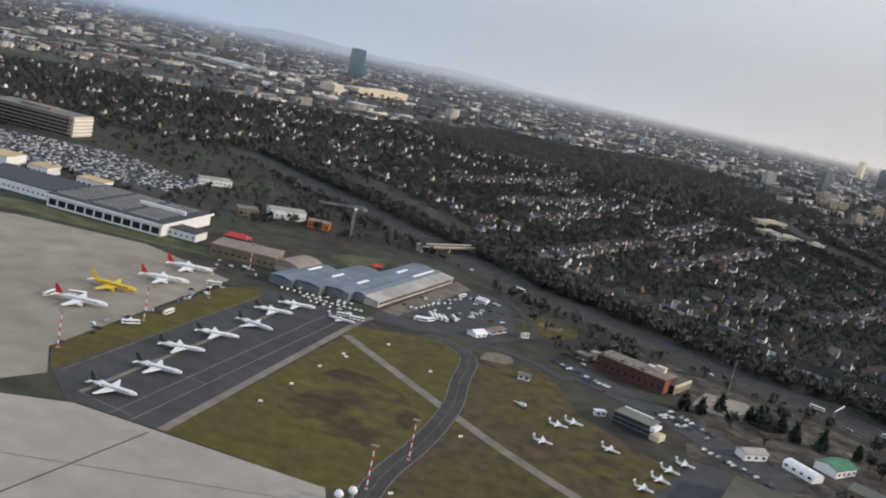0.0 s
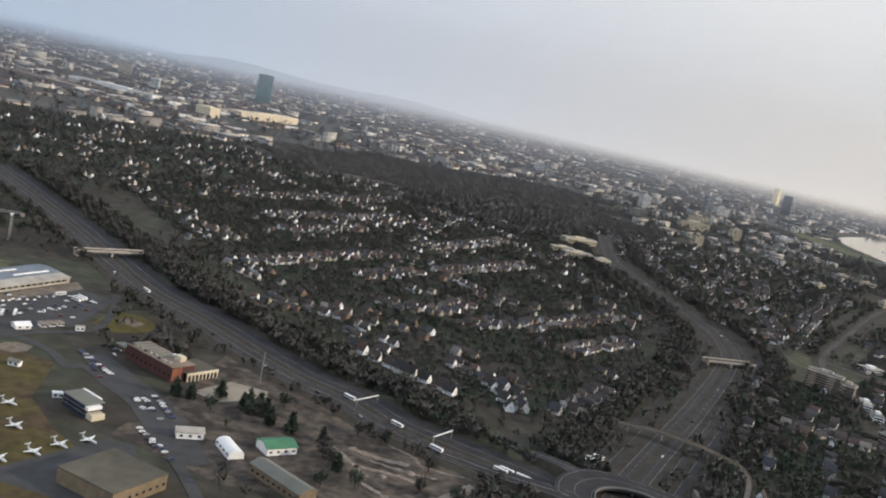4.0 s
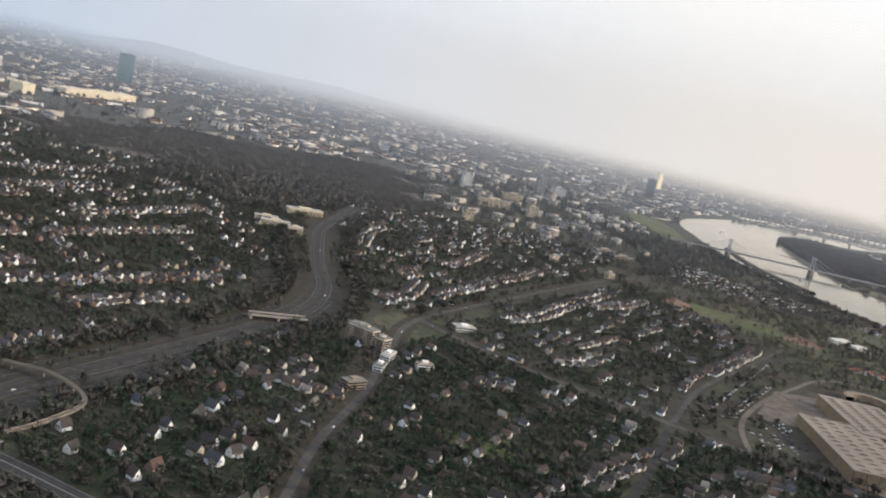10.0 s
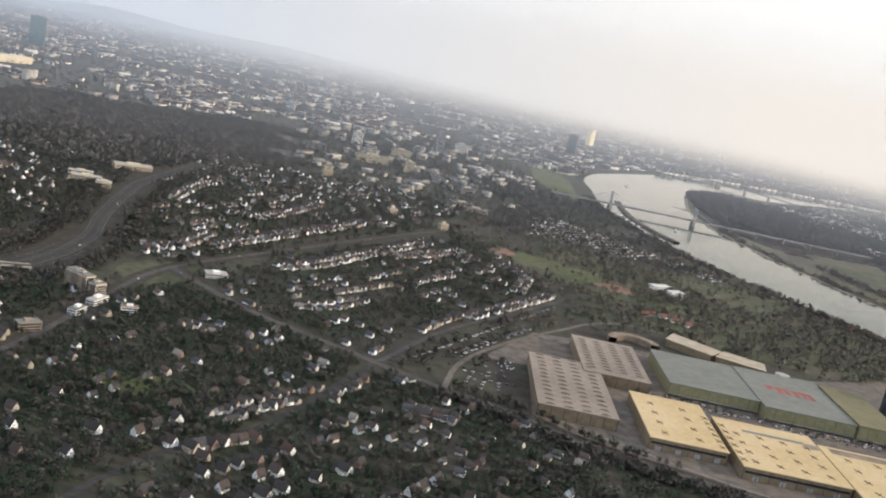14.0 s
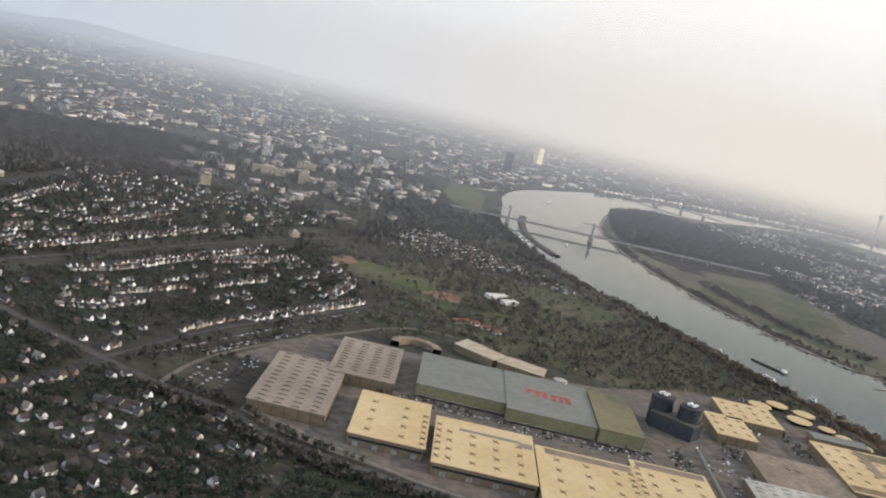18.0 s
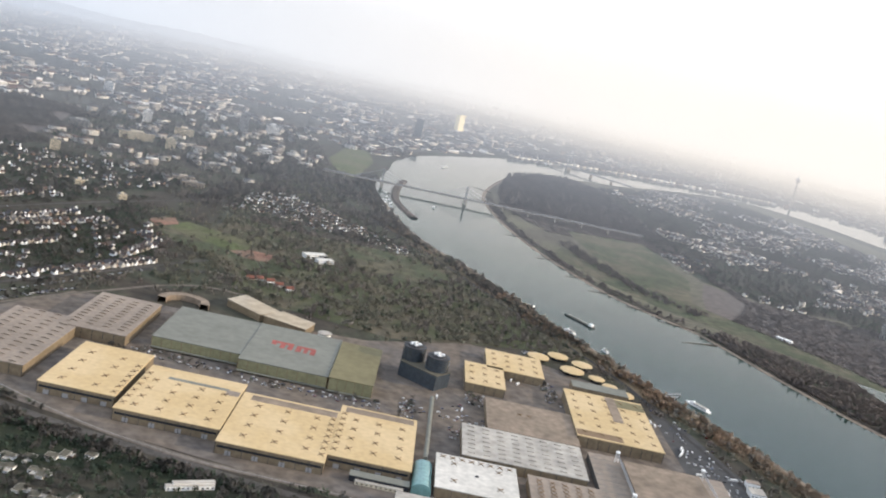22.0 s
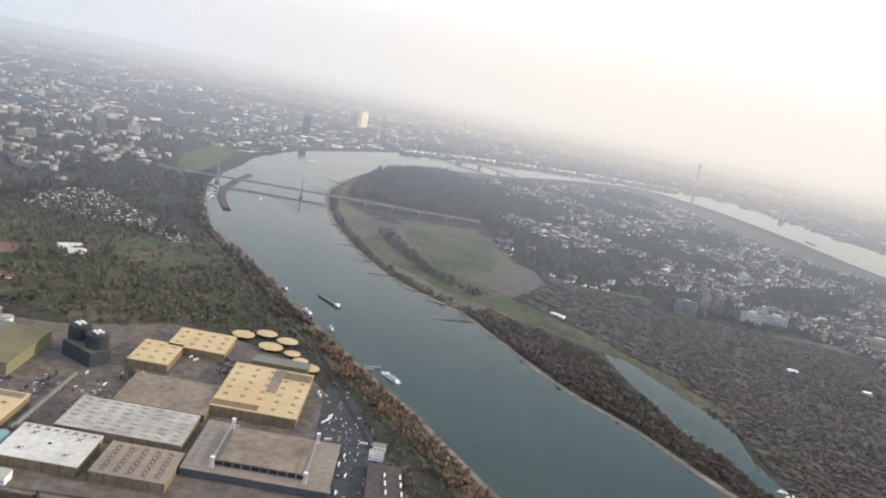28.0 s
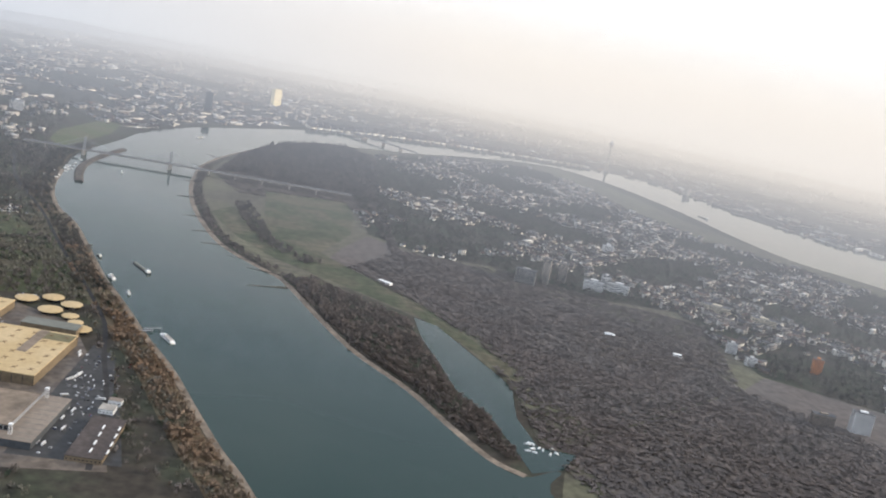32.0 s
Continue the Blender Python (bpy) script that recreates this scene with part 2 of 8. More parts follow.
def facade(name, rgb, glass=(0.05, 0.055, 0.06), storey=1.25, other=None):
    """Wall with storey bands of windows for buildings too far off to count their panes."""
    m = material(name, rgb, 0.7, 0.1, 0.6, 0.05, "island", other=other)
    nt = m.node_tree
    mul = next(n for n in nt.nodes if n.type == "VECT_MATH")
    p = nt.nodes["Principled BSDF"]
    geo = next(n for n in nt.nodes if n.type == "NEW_GEOMETRY")
    sep = nt.nodes.new("ShaderNodeSeparateXYZ")
    nt.links.new(geo.outputs["Position"], sep.inputs[0])
    masks = []
    run = nt.nodes.new("ShaderNodeMath")
    run.operation = "ADD"
    nt.links.new(sep.outputs["X"], run.inputs[0])
    nt.links.new(sep.outputs["Y"], run.inputs[1])
    for sock, period, share in ((sep.outputs["Z"], storey, 0.5), (run.outputs[0], storey * 1.3, 0.62)):
        d = nt.nodes.new("ShaderNodeMath")
        d.operation = "DIVIDE"
        d.inputs[1].default_value = period
        f = nt.nodes.new("ShaderNodeMath")
        f.operation = "FRACT"
        g = nt.nodes.new("ShaderNodeMath")
        g.operation = "LESS_THAN"
        g.inputs[1].default_value = share
        nt.links.new(sock, d.inputs[0])
        nt.links.new(d.outputs[0], f.inputs[0])
        nt.links.new(f.outputs[0], g.inputs[0])
        masks.append(g.outputs[0])
    both = nt.nodes.new("ShaderNodeMath")
    both.operation = "MULTIPLY"
    nt.links.new(masks[0], both.inputs[0])
    nt.links.new(masks[1], both.inputs[1])
    mix = nt.nodes.new("ShaderNodeMix")
    mix.data_type = "RGBA"
    nt.links.new(both.outputs[0], mix.inputs["Factor"])
    nt.links.new(mul.outputs[0], mix.inputs["A"])
    mix.inputs["B"].default_value = (*glass, 1)
    nt.links.new(mix.outputs["Result"], p.inputs["Base Color"])
    return m


M["block"] = facade("block_facade", (0.7, 0.66, 0.58), other=(0.3, 0.28, 0.26))
M["block2"] = facade("brick_facade", (0.45, 0.36, 0.28), other=(0.62, 0.55, 0.45))

water = bpy.data.materials.new("river_water")
water.use_nodes = True
_n = water.node_tree
_p = _n.nodes["Principled BSDF"]
_p.inputs["Roughness"].default_value = 0.1
_p.inputs["Specular IOR Level"].default_value = 0.28
_p.inputs["IOR"].default_value = 1.33
_g = _n.nodes.new("ShaderNodeNewGeometry")
_t = _n.nodes.new("ShaderNodeTexNoise")
_t.inputs["Scale"].default_value, _t.inputs["Detail"].default_value = 0.35, 5.0
_b = _n.nodes.new("ShaderNodeBump")
_b.inputs["Strength"].default_value, _b.inputs["Distance"].default_value = 0.035, 0.3
_t2 = _n.nodes.new("ShaderNodeTexNoise")
_t2.inputs["Scale"].default_value = 0.006
_r = _n.nodes.new("ShaderNodeMix")
_r.data_type = "RGBA"
_r.inputs["A"].default_value, _r.inputs["B"].default_value = (0.008, 0.03, 0.026, 1), (0.026, 0.044, 0.034, 1)
_n.links.new(_g.outputs["Position"], _t.inputs["Vector"])
_n.links.new(_g.outputs["Position"], _t2.inputs["Vector"])
_n.links.new(_t.outputs["Fac"], _b.inputs["Height"])
_n.links.new(_b.outputs[0], _p.inputs["Normal"])
_n.links.new(_t2.outputs["Fac"], _r.inputs["Factor"])
_n.links.new(_r.outputs["Result"], _p.inputs["Base Color"])
M["water"] = water

# ---- tools ----
rng = np.random.default_rng(7)


def mesh_of(name, verts, faces, mats, index=None):
    me = bpy.data.meshes.new(name)
    me.from_pydata([tuple(v) for v in verts], [], [tuple(f) for f in faces])
    for m in mats if isinstance(mats, (list, tuple)) else [mats]:
        me.materials.append(M[m] if isinstance(m, str) else m)
    if index is not None:
        me.polygons.foreach_set("material_index", np.asarray(index, dtype=np.int32))
    me.update()
    return me


def raw_mesh(name, verts, loops, counts, mats, index):
    """A large mesh straight from arrays."""
    me = bpy.data.meshes.new(name)
    me.vertices.add(len(verts))
    me.vertices.foreach_set("co", np.asarray(verts, dtype=np.float32).ravel())
    me.loops.add(len(loops))
    me.loops.foreach_set("vertex_index", np.asarray(loops, dtype=np.int32))
    me.polygons.add(len(counts))
    starts = np.concatenate([[0], np.cumsum(counts)[:-1]]).astype(np.int32)
    me.polygons.foreach_set("loop_start", starts)
    for m in mats:
        me.materials.append(M[m])
    me.polygons.foreach_set("material_index", np.asarray(index, dtype=np.int32))
    me.update(calc_edges=True)
    me.validate()
    return me


def thing(name, label, category, m=None, group="", kind=""):
    ob = new(name)
    ob.empty_display_size = 0.2
    if m is not None:
        ob.matrix_world = m
    return tagged(ob, label, category, group, kind)


def part(name, me, parent, label="", m=None):
    ob = new(name, me)
    ob.parent = parent
    if m is not None:
        ob.matrix_local = m
    if label:
        ob["label"] = label
    return ob


class Solid:
    """Collects boxes, prisms and turned shapes into one mesh."""

    def __init__(self):
        self.v, self.f, self.i = [], [], []

    def add(self, verts, faces, mat=0):
        o = len(self.v)
        self.v += [tuple(p) for p in verts]
        self.f += [tuple(o + k for k in f) for f in faces]
        self.i += [mat] * len(faces)
        return self

    def box(self, x0, y0, z0, x1, y1, z1, mat=0, c=0.0):
        """A box, its upper edges chamfered by c."""
        if c <= 0:
            v = [(x0, y0, z0), (x1, y0, z0), (x1, y1, z0), (x0, y1, z0), (x0, y0, z1), (x1, y0, z1), (x1, y1, z1), (x0, y1, z1)]
            return self.add(v, [(3, 2, 1, 0), (4, 5, 6, 7), (0, 1, 5, 4), (1, 2, 6, 5), (2, 3, 7, 6), (3, 0, 4, 7)], mat)
        v = []
        for z, k in ((z0, 0), (z1 - c, 0), (z1, c)):
            v += [(x0 + k, y0 + k, z), (x1 - k, y0 + k, z), (x1 - k, y1 - k, z), (x0 + k, y1 - k, z)]
        f = [(3, 2, 1, 0), (8, 9, 10, 11)]
        for a in (0, 4):
            f += [(a + j, a + (j + 1) % 4, a + 4 + (j + 1) % 4, a + 4 + j) for j in range(4)]
        return self.add(v, f, mat)

    def prism(self, pts, z0, z1, mat=0):
        n = len(pts)
        v = [(x, y, z0) for x, y in pts] + [(x, y, z1) for x, y in pts]
        f = [tuple(range(n - 1, -1, -1)), tuple(range(n, 2 * n))] + [(j, (j + 1) % n, n + (j + 1) % n, n + j) for j in range(n)]
        return self.add(v, f, mat)

    def turned(self, rings, n=12, mat=0, axis="z", at=(0, 0, 0)):
        """Rings of (along, radius) turned about an axis."""
        v, f = [], []
        for s, r in rings:
            for j in range(n):
                a = 2 * math.pi * j / n
                p = (r * math.cos(a), r * math.sin(a), s)
                p = p if axis == "z" else ((s, p[0], p[1]) if axis == "x" else (p[1], s, p[0]))
                v.append((p[0] + at[0], p[1] + at[1], p[2] + at[2]))
        for k in range(len(rings) - 1):
            f += [(k * n + j, k * n + (j + 1) % n, (k + 1) * n + (j + 1) % n, (k + 1) * n + j) for j in range(n)]
        f += [tuple(range(n - 1, -1, -1)), tuple(range((len(rings) - 1) * n, len(rings) * n))]
        return self.add(v, f, mat)

    def tube(self, a, b, r, n=6, mat=0, r2=None):
        a, b = Vector(a), Vector(b)
        q = (b - a).to_track_quat("Z", "Y")
        v = []
        for p, rr in ((a, r), (b, r if r2 is None else r2)):
            v += [p + q @ Vector((rr * math.cos(2 * math.pi * j / n), rr * math.sin(2 * math.pi * j / n), 0)) for j in range(n)]
        f = [(j, (j + 1) % n, n + (j + 1) % n, n + j) for j in range(n)] + [tuple(range(n - 1, -1, -1)), tuple(range(n, 2 * n))]
        return self.add(v, f, mat)

    def mesh(self, name, *mats):
        return mesh_of(name, self.v, self.f, list(mats), self.i)


def sheet(name, pts, z, mat, label, category, kind="structure"):
    """A flat piece of ground with an outline."""
    bm = bmesh.new()
    f = bm.faces.new([bm.verts.new((x, y, z)) for x, y in pts])
    if f.calc_center_median() is not None:
        f.normal_update()
        if f.normal.z < 0:
            f.normal_flip()
    bmesh.ops.triangulate(bm, faces=[f])
    me = bpy.data.meshes.new(name)
    bm.to_mesh(me)
    bm.free()
    me.materials.append(M[mat])
    return tagged(new(name, me), label, category, "", kind)


def smooth(pts, n=6):
    """Rounds a line through its points."""
    p = np.array(pts, float)
    q = np.vstack([2 * p[0] - p[1], p, 2 * p[-1] - p[-2]])
    out = []
    for i in range(1, len(q) - 2):
        a, b, c, d = q[i - 1:i + 3]
        for s in np.arange(n) / n:
            out.append(0.5 * (2 * b + (c - a) * s + (2 * a - 5 * b + 4 * c - d) * s ** 2 + (3 * b - a - 3 * c + d) * s ** 3))
    out.append(p[-1])
    return np.array(out)


def sides(line, half):
    t = np.gradient(line, axis=0)
    t /= np.linalg.norm(t, axis=1)[:, None] + 1e-9
    nrm = np.stack([-t[:, 1], t[:, 0]], 1)
    return line + nrm * half, line - nrm * half


ROADS = []


def ribbon(line, width, z, offset=0.0):
    a, _ = sides(line, offset)
    lft, rgt = sides(a, width / 2)
    n = len(line)
    v = [(x, y, z) for x, y in lft] + [(x, y, z) for x, y in rgt]
    return v, [(n + j, n + j + 1, j + 1, j) for j in range(n - 1)]


def road(name, pts, width, z, mat, label, lines=(), keep=2.0):
    """A road as a strip of its own, with painted lines as parts."""
    line = smooth(pts)
    ROADS.append((line, width / 2 + keep))
    v, f = ribbon(line, width, z)
    ob = tagged(new(name, mesh_of(name, v, f, mat)), label, "road", "", "structure")
    for off, w, dash in lines:
        s = Solid()
        fine = smooth(line, 3)
        if dash:
            for k in range(0, len(fine) - 1, 2):
                s.add(*ribbon(fine[k:k + 2], w, z + 0.03, off))
        else:
            s.add(*ribbon(fine, w, z + 0.03, off))
        part("lane_marking", s.mesh("lane_marking", "line"), ob)
    return ob


def inside(p, poly):
    x, y = p[:, 0], p[:, 1]
    out = np.zeros(len(p), bool)
    q = np.asarray(poly, float)
    for (x0, y0), (x1, y1) in zip(q, np.roll(q, -1, axis=0)):
        hit = ((y0 > y) != (y1 > y)) & (x < (x1 - x0) * (y - y0) / (y1 - y0 + 1e-12) + x0)
        out ^= hit
    return out


def near_line(p, line, d):
    out = np.zeros(len(p), bool)
    for a, b in zip(line[:-1], line[1:]):
        lo, hi = np.minimum(a, b) - d, np.maximum(a, b) + d
        k = np.where((p[:, 0] > lo[0]) & (p[:, 0] < hi[0]) & (p[:, 1] > lo[1]) & (p[:, 1] < hi[1]) & ~out)[0]
        if len(k):
            ab = b - a
            s = np.clip(((p[k] - a) @ ab) / (ab @ ab + 1e-9), 0, 1)
            out[k] = np.linalg.norm(p[k] - a - s[:, None] * ab, axis=1) < d
    return out

# ---- the ground, the river and the roads ----
s = Solid()
s.add([(-6000, -3000, 0), (8000, -3000, 0), (8000, 8000, 0), (-6000, 8000, 0)], [(0, 1, 2, 3)])
tagged(new("ground", s.mesh("ground", "land")), "dull olive and brown winter ground of a river plain", "ground", "", "structure")

NEAR_BANK = [(1321, 57), (1228, 215), (1183, 332), (1166, 368), (1143, 425), (1119, 487), (1090, 547), (1062, 612), (1031, 680), (1003, 752), (965, 850), (928, 920), (898, 1015), (880, 1130), (866, 1250), (874, 1345),
             (888, 1450), (905, 1590), (962, 1738), (1085, 1905), (1199, 2040), (1330, 2120), (1490, 2185), (1650, 2225), (1796, 2245), (1935, 2250), (2062, 2160), (2110, 1985), (2140, 1840), (2191, 1720), (2279, 1600), (2700, 1000), (3000, 500)]
FAR_BANK = [(1629.5, 55.6), (1462, 242), (1372, 352), (1383, 398), (1355, 384), (1336, 402), (1316, 442), (1288, 508), (1250, 574), (1222, 644), (1202, 702), (1180, 760), (1150, 800), (1117, 850), (1092, 912), (1064, 1010), (1048, 1090), (1037, 1173), (1032, 1265), (1033, 1350), (1054, 1466), (1103, 1631), (1170, 1766), (1297, 1872),
            (1403, 1923), (1545, 2040), (1690, 2128), (1790, 2140), (1860, 2060), (1912, 1945), (1965, 1731), (1995, 1514), (2032, 1366), (2097, 1283), (2365, 971), (2700, 500)]
RIVER = [tuple(p) for p in smooth(NEAR_BANK, 5)] + [tuple(p) for p in smooth(FAR_BANK, 5)[::-1]]
sheet("water", RIVER, 0.12, "water", "wide grey-green river with a slight ripple", "river")
BASIN = [(1310.2, 697), (1330.4, 681.9), (1355.6, 609.5), (1372, 561.8), (1376.3, 536.7), (1368.9, 481.4), (1375.3, 432.5), (1402.2, 428.1), (1385, 401.2), (1361.7, 390.2), (1355.8, 432.6), (1346.1, 483.6), (1328.5, 519.7), (1321.3, 580), (1312.3, 637.6)]
sheet("water", BASIN, 0.16, "water", "narrow still harbour basin beside the river", "basin")


def band(name, line, width, z, mat, label, off=0.0):
    v, f = ribbon(smooth(line, 5), width, z, off)
    return tagged(new(name, mesh_of(name, v, f, mat)), label, "bank", "", "structure")


band("trim", FAR_BANK[4:22], 6, 0.14, "sand", "pale shingle shore along the inner bend", -2.0)
band("trim", NEAR_BANK[1:14], 5, 0.17, "sand", "stone bank below the riverside trees", 1.0)

sheet("ground", [(1629.5, 55.6), (1462.1, 242.6), (1373.5, 356.2), (1387, 403.1), (1377.3, 432.5), (1380.1, 534.9), (1372, 563.8), (1333.4, 683.8), (1310, 701.7), (1247.1, 765.6), (1186, 762.4), (1131.9, 853.4), (1103.6, 937.8), (1075.1, 1055.9), (1050.9, 1168.8), (1045.2, 1298.4), (1061.8, 1466.3), (1108.4, 1631.4), (1172.8, 1766.4), (1297.4, 1872.4), (1403, 1918.3), (1544.5, 2026.8), (1684.9, 2094.7), (1785.1, 2116.9), (1854.2, 2008.5), (1896.6, 1831.5), (1929.4, 1614.1), (1992.4, 1460.3), (2056.9, 1343.4), (2367.9, 963.5), (2690, 500), (2600, 60)], 0.02, "flood", "winter grass of the far shore, coloured paler as if by haze", "grass")

# open grass, soil and paved areas
sheet("pavement", [(-240, 440), (-110, 425), (-100, 470), (-160, 515), (-250, 510)], 0.05, "tarmac", "asphalt car park behind the terminal", "car park")
sheet("ground", [(-11, 274), (-9, 287), (24, 293), (30, 274), (25, 255), (24, 232), (15, 206), (2, 177), (-4, 175), (-39, 186)], 0.04, "airgrass", "mown olive airfield grass between the taxiways", "grass")
sheet("ground", [(30, 274), (40, 282), (53, 278), (58, 247), (72, 228), (96, 206), (80, 186), (30, 150), (3, 150), (3, 177), (16, 206), (25, 230), (26, 255)], 0.045, "drygrass", "brown dry airfield grass beside the taxiway", "grass")
sheet("ground", [(-71, 206), (-77, 221), (-53, 300), (-42, 309), (-38, 297)], 0.05, "airgrass", "strip of green grass between two aprons", "grass")
sheet("ground", [(-300, 300), (-140, 345), (-88, 337), (-60, 335), (-62, 345), (-140, 362), (-300, 330)], 0.05, "grass", "strip of grass before the terminal building", "grass")
sheet("pavement", [(-250, 60), (-250, 160), (-60, 191), (-4, 175), (0, 150), (-20, 60)], 0.06, "concrete", "pale concrete runway apron with dark joints", "apron")
for x0, y0, x1, y1, w in ((-58, 148, -42, 184, 0.35), (-110, 120, -90, 176, 0.15), (-160, 100, -140, 168, 0.15), (-250, 150, -4, 168, 0.15), (-250, 120, 0, 140, 0.15)):
    v, f = ribbon(np.array([(x0, y0), (x1, y1)], float), w, 0.09)
    tagged(new("joint", mesh_of("joint", v, f, "dark")), "dark tarred joint between concrete slabs", "joint", "", "structure")
sheet("pavement", [(-250, 150), (-250, 300), (-137, 338), (-88, 334), (-53, 310), (-77, 220), (-71, 204), (-100, 170)], 0.065, "oldconcrete", "weathered brownish concrete terminal apron", "apron")
sheet("pavement", [(-62, 192), (-40, 186), (-9, 287), (-3, 300), (-33, 308), (-42, 309), (-40, 296), (-71, 206)], 0.075, "tarmac", "dark asphalt aircraft stand", "apron")
sheet("pavement", [(-6, 300), (8, 296), (30, 297), (45, 318), (46, 361), (22, 366)], 0.05, "tarmac", "asphalt car park beside the hangar", "car park")
sheet("pavement", [(66, 196), (69.7, 204), (85.5, 230), (93, 228), (99, 216), (92, 190)], 0.07, "tarmac", "dark asphalt stand for light aircraft", "apron")
sheet("ground", [(85, 233), (120, 215), (220, 225), (206, 246), (165, 276), (125, 300), (100, 325), (95, 290)], 0.03, "scrub", "bare churned soil and scrub beside the motorway", "soil")
sheet("ground", [(389, 515), (391, 530), (403, 547), (428, 561), (438, 540), (432, 510), (418, 487), (404, 484)], 0.04, "fieldgrass", "olive meadow beside the slab of flats", "grass")
sheet("ground", [(422, 354), (460.1, 357.1), (473.2, 348), (451, 329), (428, 336)], 0.04, "grass", "small bright green lawn among trees", "grass")
sheet("ground", [(832.3, 833.9), (868.4, 854.7), (910.2, 819.9), (935.7, 778.2), (891.1, 741.8), (849, 764.2)], 0.04, "fieldgrass", "open green lawn in the riverside park", "grass")
sheet("ground", [(641.2, 773.7), (661, 823.1), (735.9, 761.9), (800.3, 690), (770.6, 680.8), (701.1, 722.7)], 0.04, "fieldgrass", "long green field beside the road", "grass")
sheet("ground", [(1137.5, 1207.3), (1256.7, 1223), (1262.7, 1117.5), (1256.9, 1014.8), (1214.6, 877.4), (1175, 901.2), (1148.3, 1031.4)], 0.045, "fieldgrass", "open olive field between the woods of the far shore", "field")
sheet("ground", [(1285.8, 813.7), (1328.3, 744.2), (1392.8, 626.7), (1393.6, 549), (1430.8, 471), (1609.3, 623.3), (1578.7, 777.4), (1531, 831.2), (1441.8, 857.7), (1417.9, 926.1), (1343.3, 953.2), (1277.4, 1019.1), (1247.9, 941.7), (1228.9, 874.1)], 0.03, "leafmould", "leaf litter under the bare far woods", "woodland")
sheet("ground", [(672.1, 778.1), (682, 815.9), (756.7, 780.4), (743.9, 738.7), (719, 747.2)], 0.05, "grass", "green field strip beside a pale path", "grass")
sheet("ground", [(733.9, 737.8), (752.8, 753.5), (773.5, 748.9), (769.6, 720.9), (749.8, 721.6)], 0.055, "redsoil", "patch of bare reddish earth in the park", "soil")
sheet("ground", [(649.1, 800.3), (670, 822), (678.1, 799), (661.2, 776.3)], 0.055, "redsoil", "patch of bare reddish earth by the road", "soil")
sheet("ground", [(790.4, 1444.8), (814.4, 1627.7), (855.5, 1627.1), (862.5, 1490.5), (841.7, 1338.7), (832.4, 1285), (804.3, 1339.5)], 0.05, "grass", "dark green riverside meadow by the bridge", "grass")
sheet("ground", [(1083, 1017.9), (1104.6, 1071.6), (1141.5, 1034.7), (1195.1, 933.9), (1252.3, 843.6), (1318.8, 749.4), (1385.1, 597.6), (1384.7, 554), (1349.6, 636.9), (1313.9, 703.7), (1237.8, 777.4), (1171.1, 838.6), (1122.1, 917)], 0.04, "fieldgrass", "long green flood meadow along the far shore", "grass")
sheet("ground", [(641.3, 473.4), (631.1, 388.1), (691.2, 356.3), (800.3, 328.8), (902.9, 312.4), (1003.8, 311.5), (1109.8, 326.2), (1073.1, 464.4), (1034.6, 553.8), (981.4, 584.6), (937.6, 595.8), (859.4, 558), (720.9, 551.6), (656.4, 548.2), (613.3, 473.8)], 0.05, "messe", "worn grey-brown paving of the exhibition grounds", "paving")
sheet("pavement", [(1053.5, 334.3), (1115.8, 334.2), (1102.9, 395.5), (1090.3, 434.7), (1079.1, 493.9), (1060.1, 514), (1055.8, 434.9)], 0.055, "tarmac", "asphalt car park and yard beside the halls", "car park")
sheet("ground", [(1457.2, 674), (1493.8, 779.1), (1607.2, 767.4), (1627.4, 680.6), (1533.3, 644)], 0.04, "scrub", "reddish sports ground among bare trees", "soil")

road("road", [(-119.1, 612.7), (-36, 503), (11, 437), (48, 385), (76, 359), (102, 331), (123, 310), (143, 296), (160, 278), (188, 262), (210, 249), (235, 232), (300, 190), (420, 120)], 9.0, 0.10, "asphalt",
     "dual motorway with grey asphalt", lines=((0, 0.2, 0), (2.2, 0.1, 1), (-2.2, 0.1, 1), (4.1, 0.12, 0), (-4.1, 0.12, 0)), keep=3.0)
road("road", [(205, 200), (228, 246), (243, 279), (266, 325), (293, 379), (329, 455), (350, 510), (355, 573), (344.9, 643.6), (337.6, 732.8), (337.3, 802.1), (359, 950.9)], 11.0, 0.14, "asphalt",
     "wide motorway in a cutting", lines=((0, 0.2, 0), (2.6, 0.1, 1), (-2.6, 0.1, 1), (5.0, 0.12, 0), (-5.0, 0.12, 0)), keep=3.0)
for line, wid, zz in ((ROADS[0][0], 20, 0.055), (ROADS[1][0], 46, 0.06)):
    v, f = ribbon(line, wid, zz)
    tagged(new("ground", mesh_of("ground", v, f, "verge")), "olive-brown verge beside the motorway", "verge", "", "structure")
for off, lo, hi in ((14.5, 4, 36), (-14.5, 4, 36), (9.5, 12, 40), (-9.5, 12, 40)):
    line = sides(ROADS[1][0][lo:hi], off)[0]
    v, f = ribbon(line, 2.6, 0.12)
    ob = tagged(new("road", mesh_of("road", v, f, "asphalt")), "slip road beside the motorway", "road", "", "structure")
    v, f = ribbon(line, 0.1, 0.15, 1.2)
    part("lane_marking", mesh_of("lane_marking", v, f, "line"), ob)
road("road", [(3, 165), (5, 178), (8, 189), (13, 202), (17.5, 216), (22.3, 235.5), (24.6, 255), (27.2, 271), (26.9, 281), (22.3, 288), (14, 294)], 5.6, 0.10, "taxi", "curved asphalt taxiway", lines=((0, 0.14, 1), (2.6, 0.16, 0), (-2.6, 0.16, 0)), keep=0.5)
road("road", [(-40, 186), (-10, 284), (-4, 300)], 2.2, 0.12, "path", "pale concrete apron edge strip", keep=0.5)
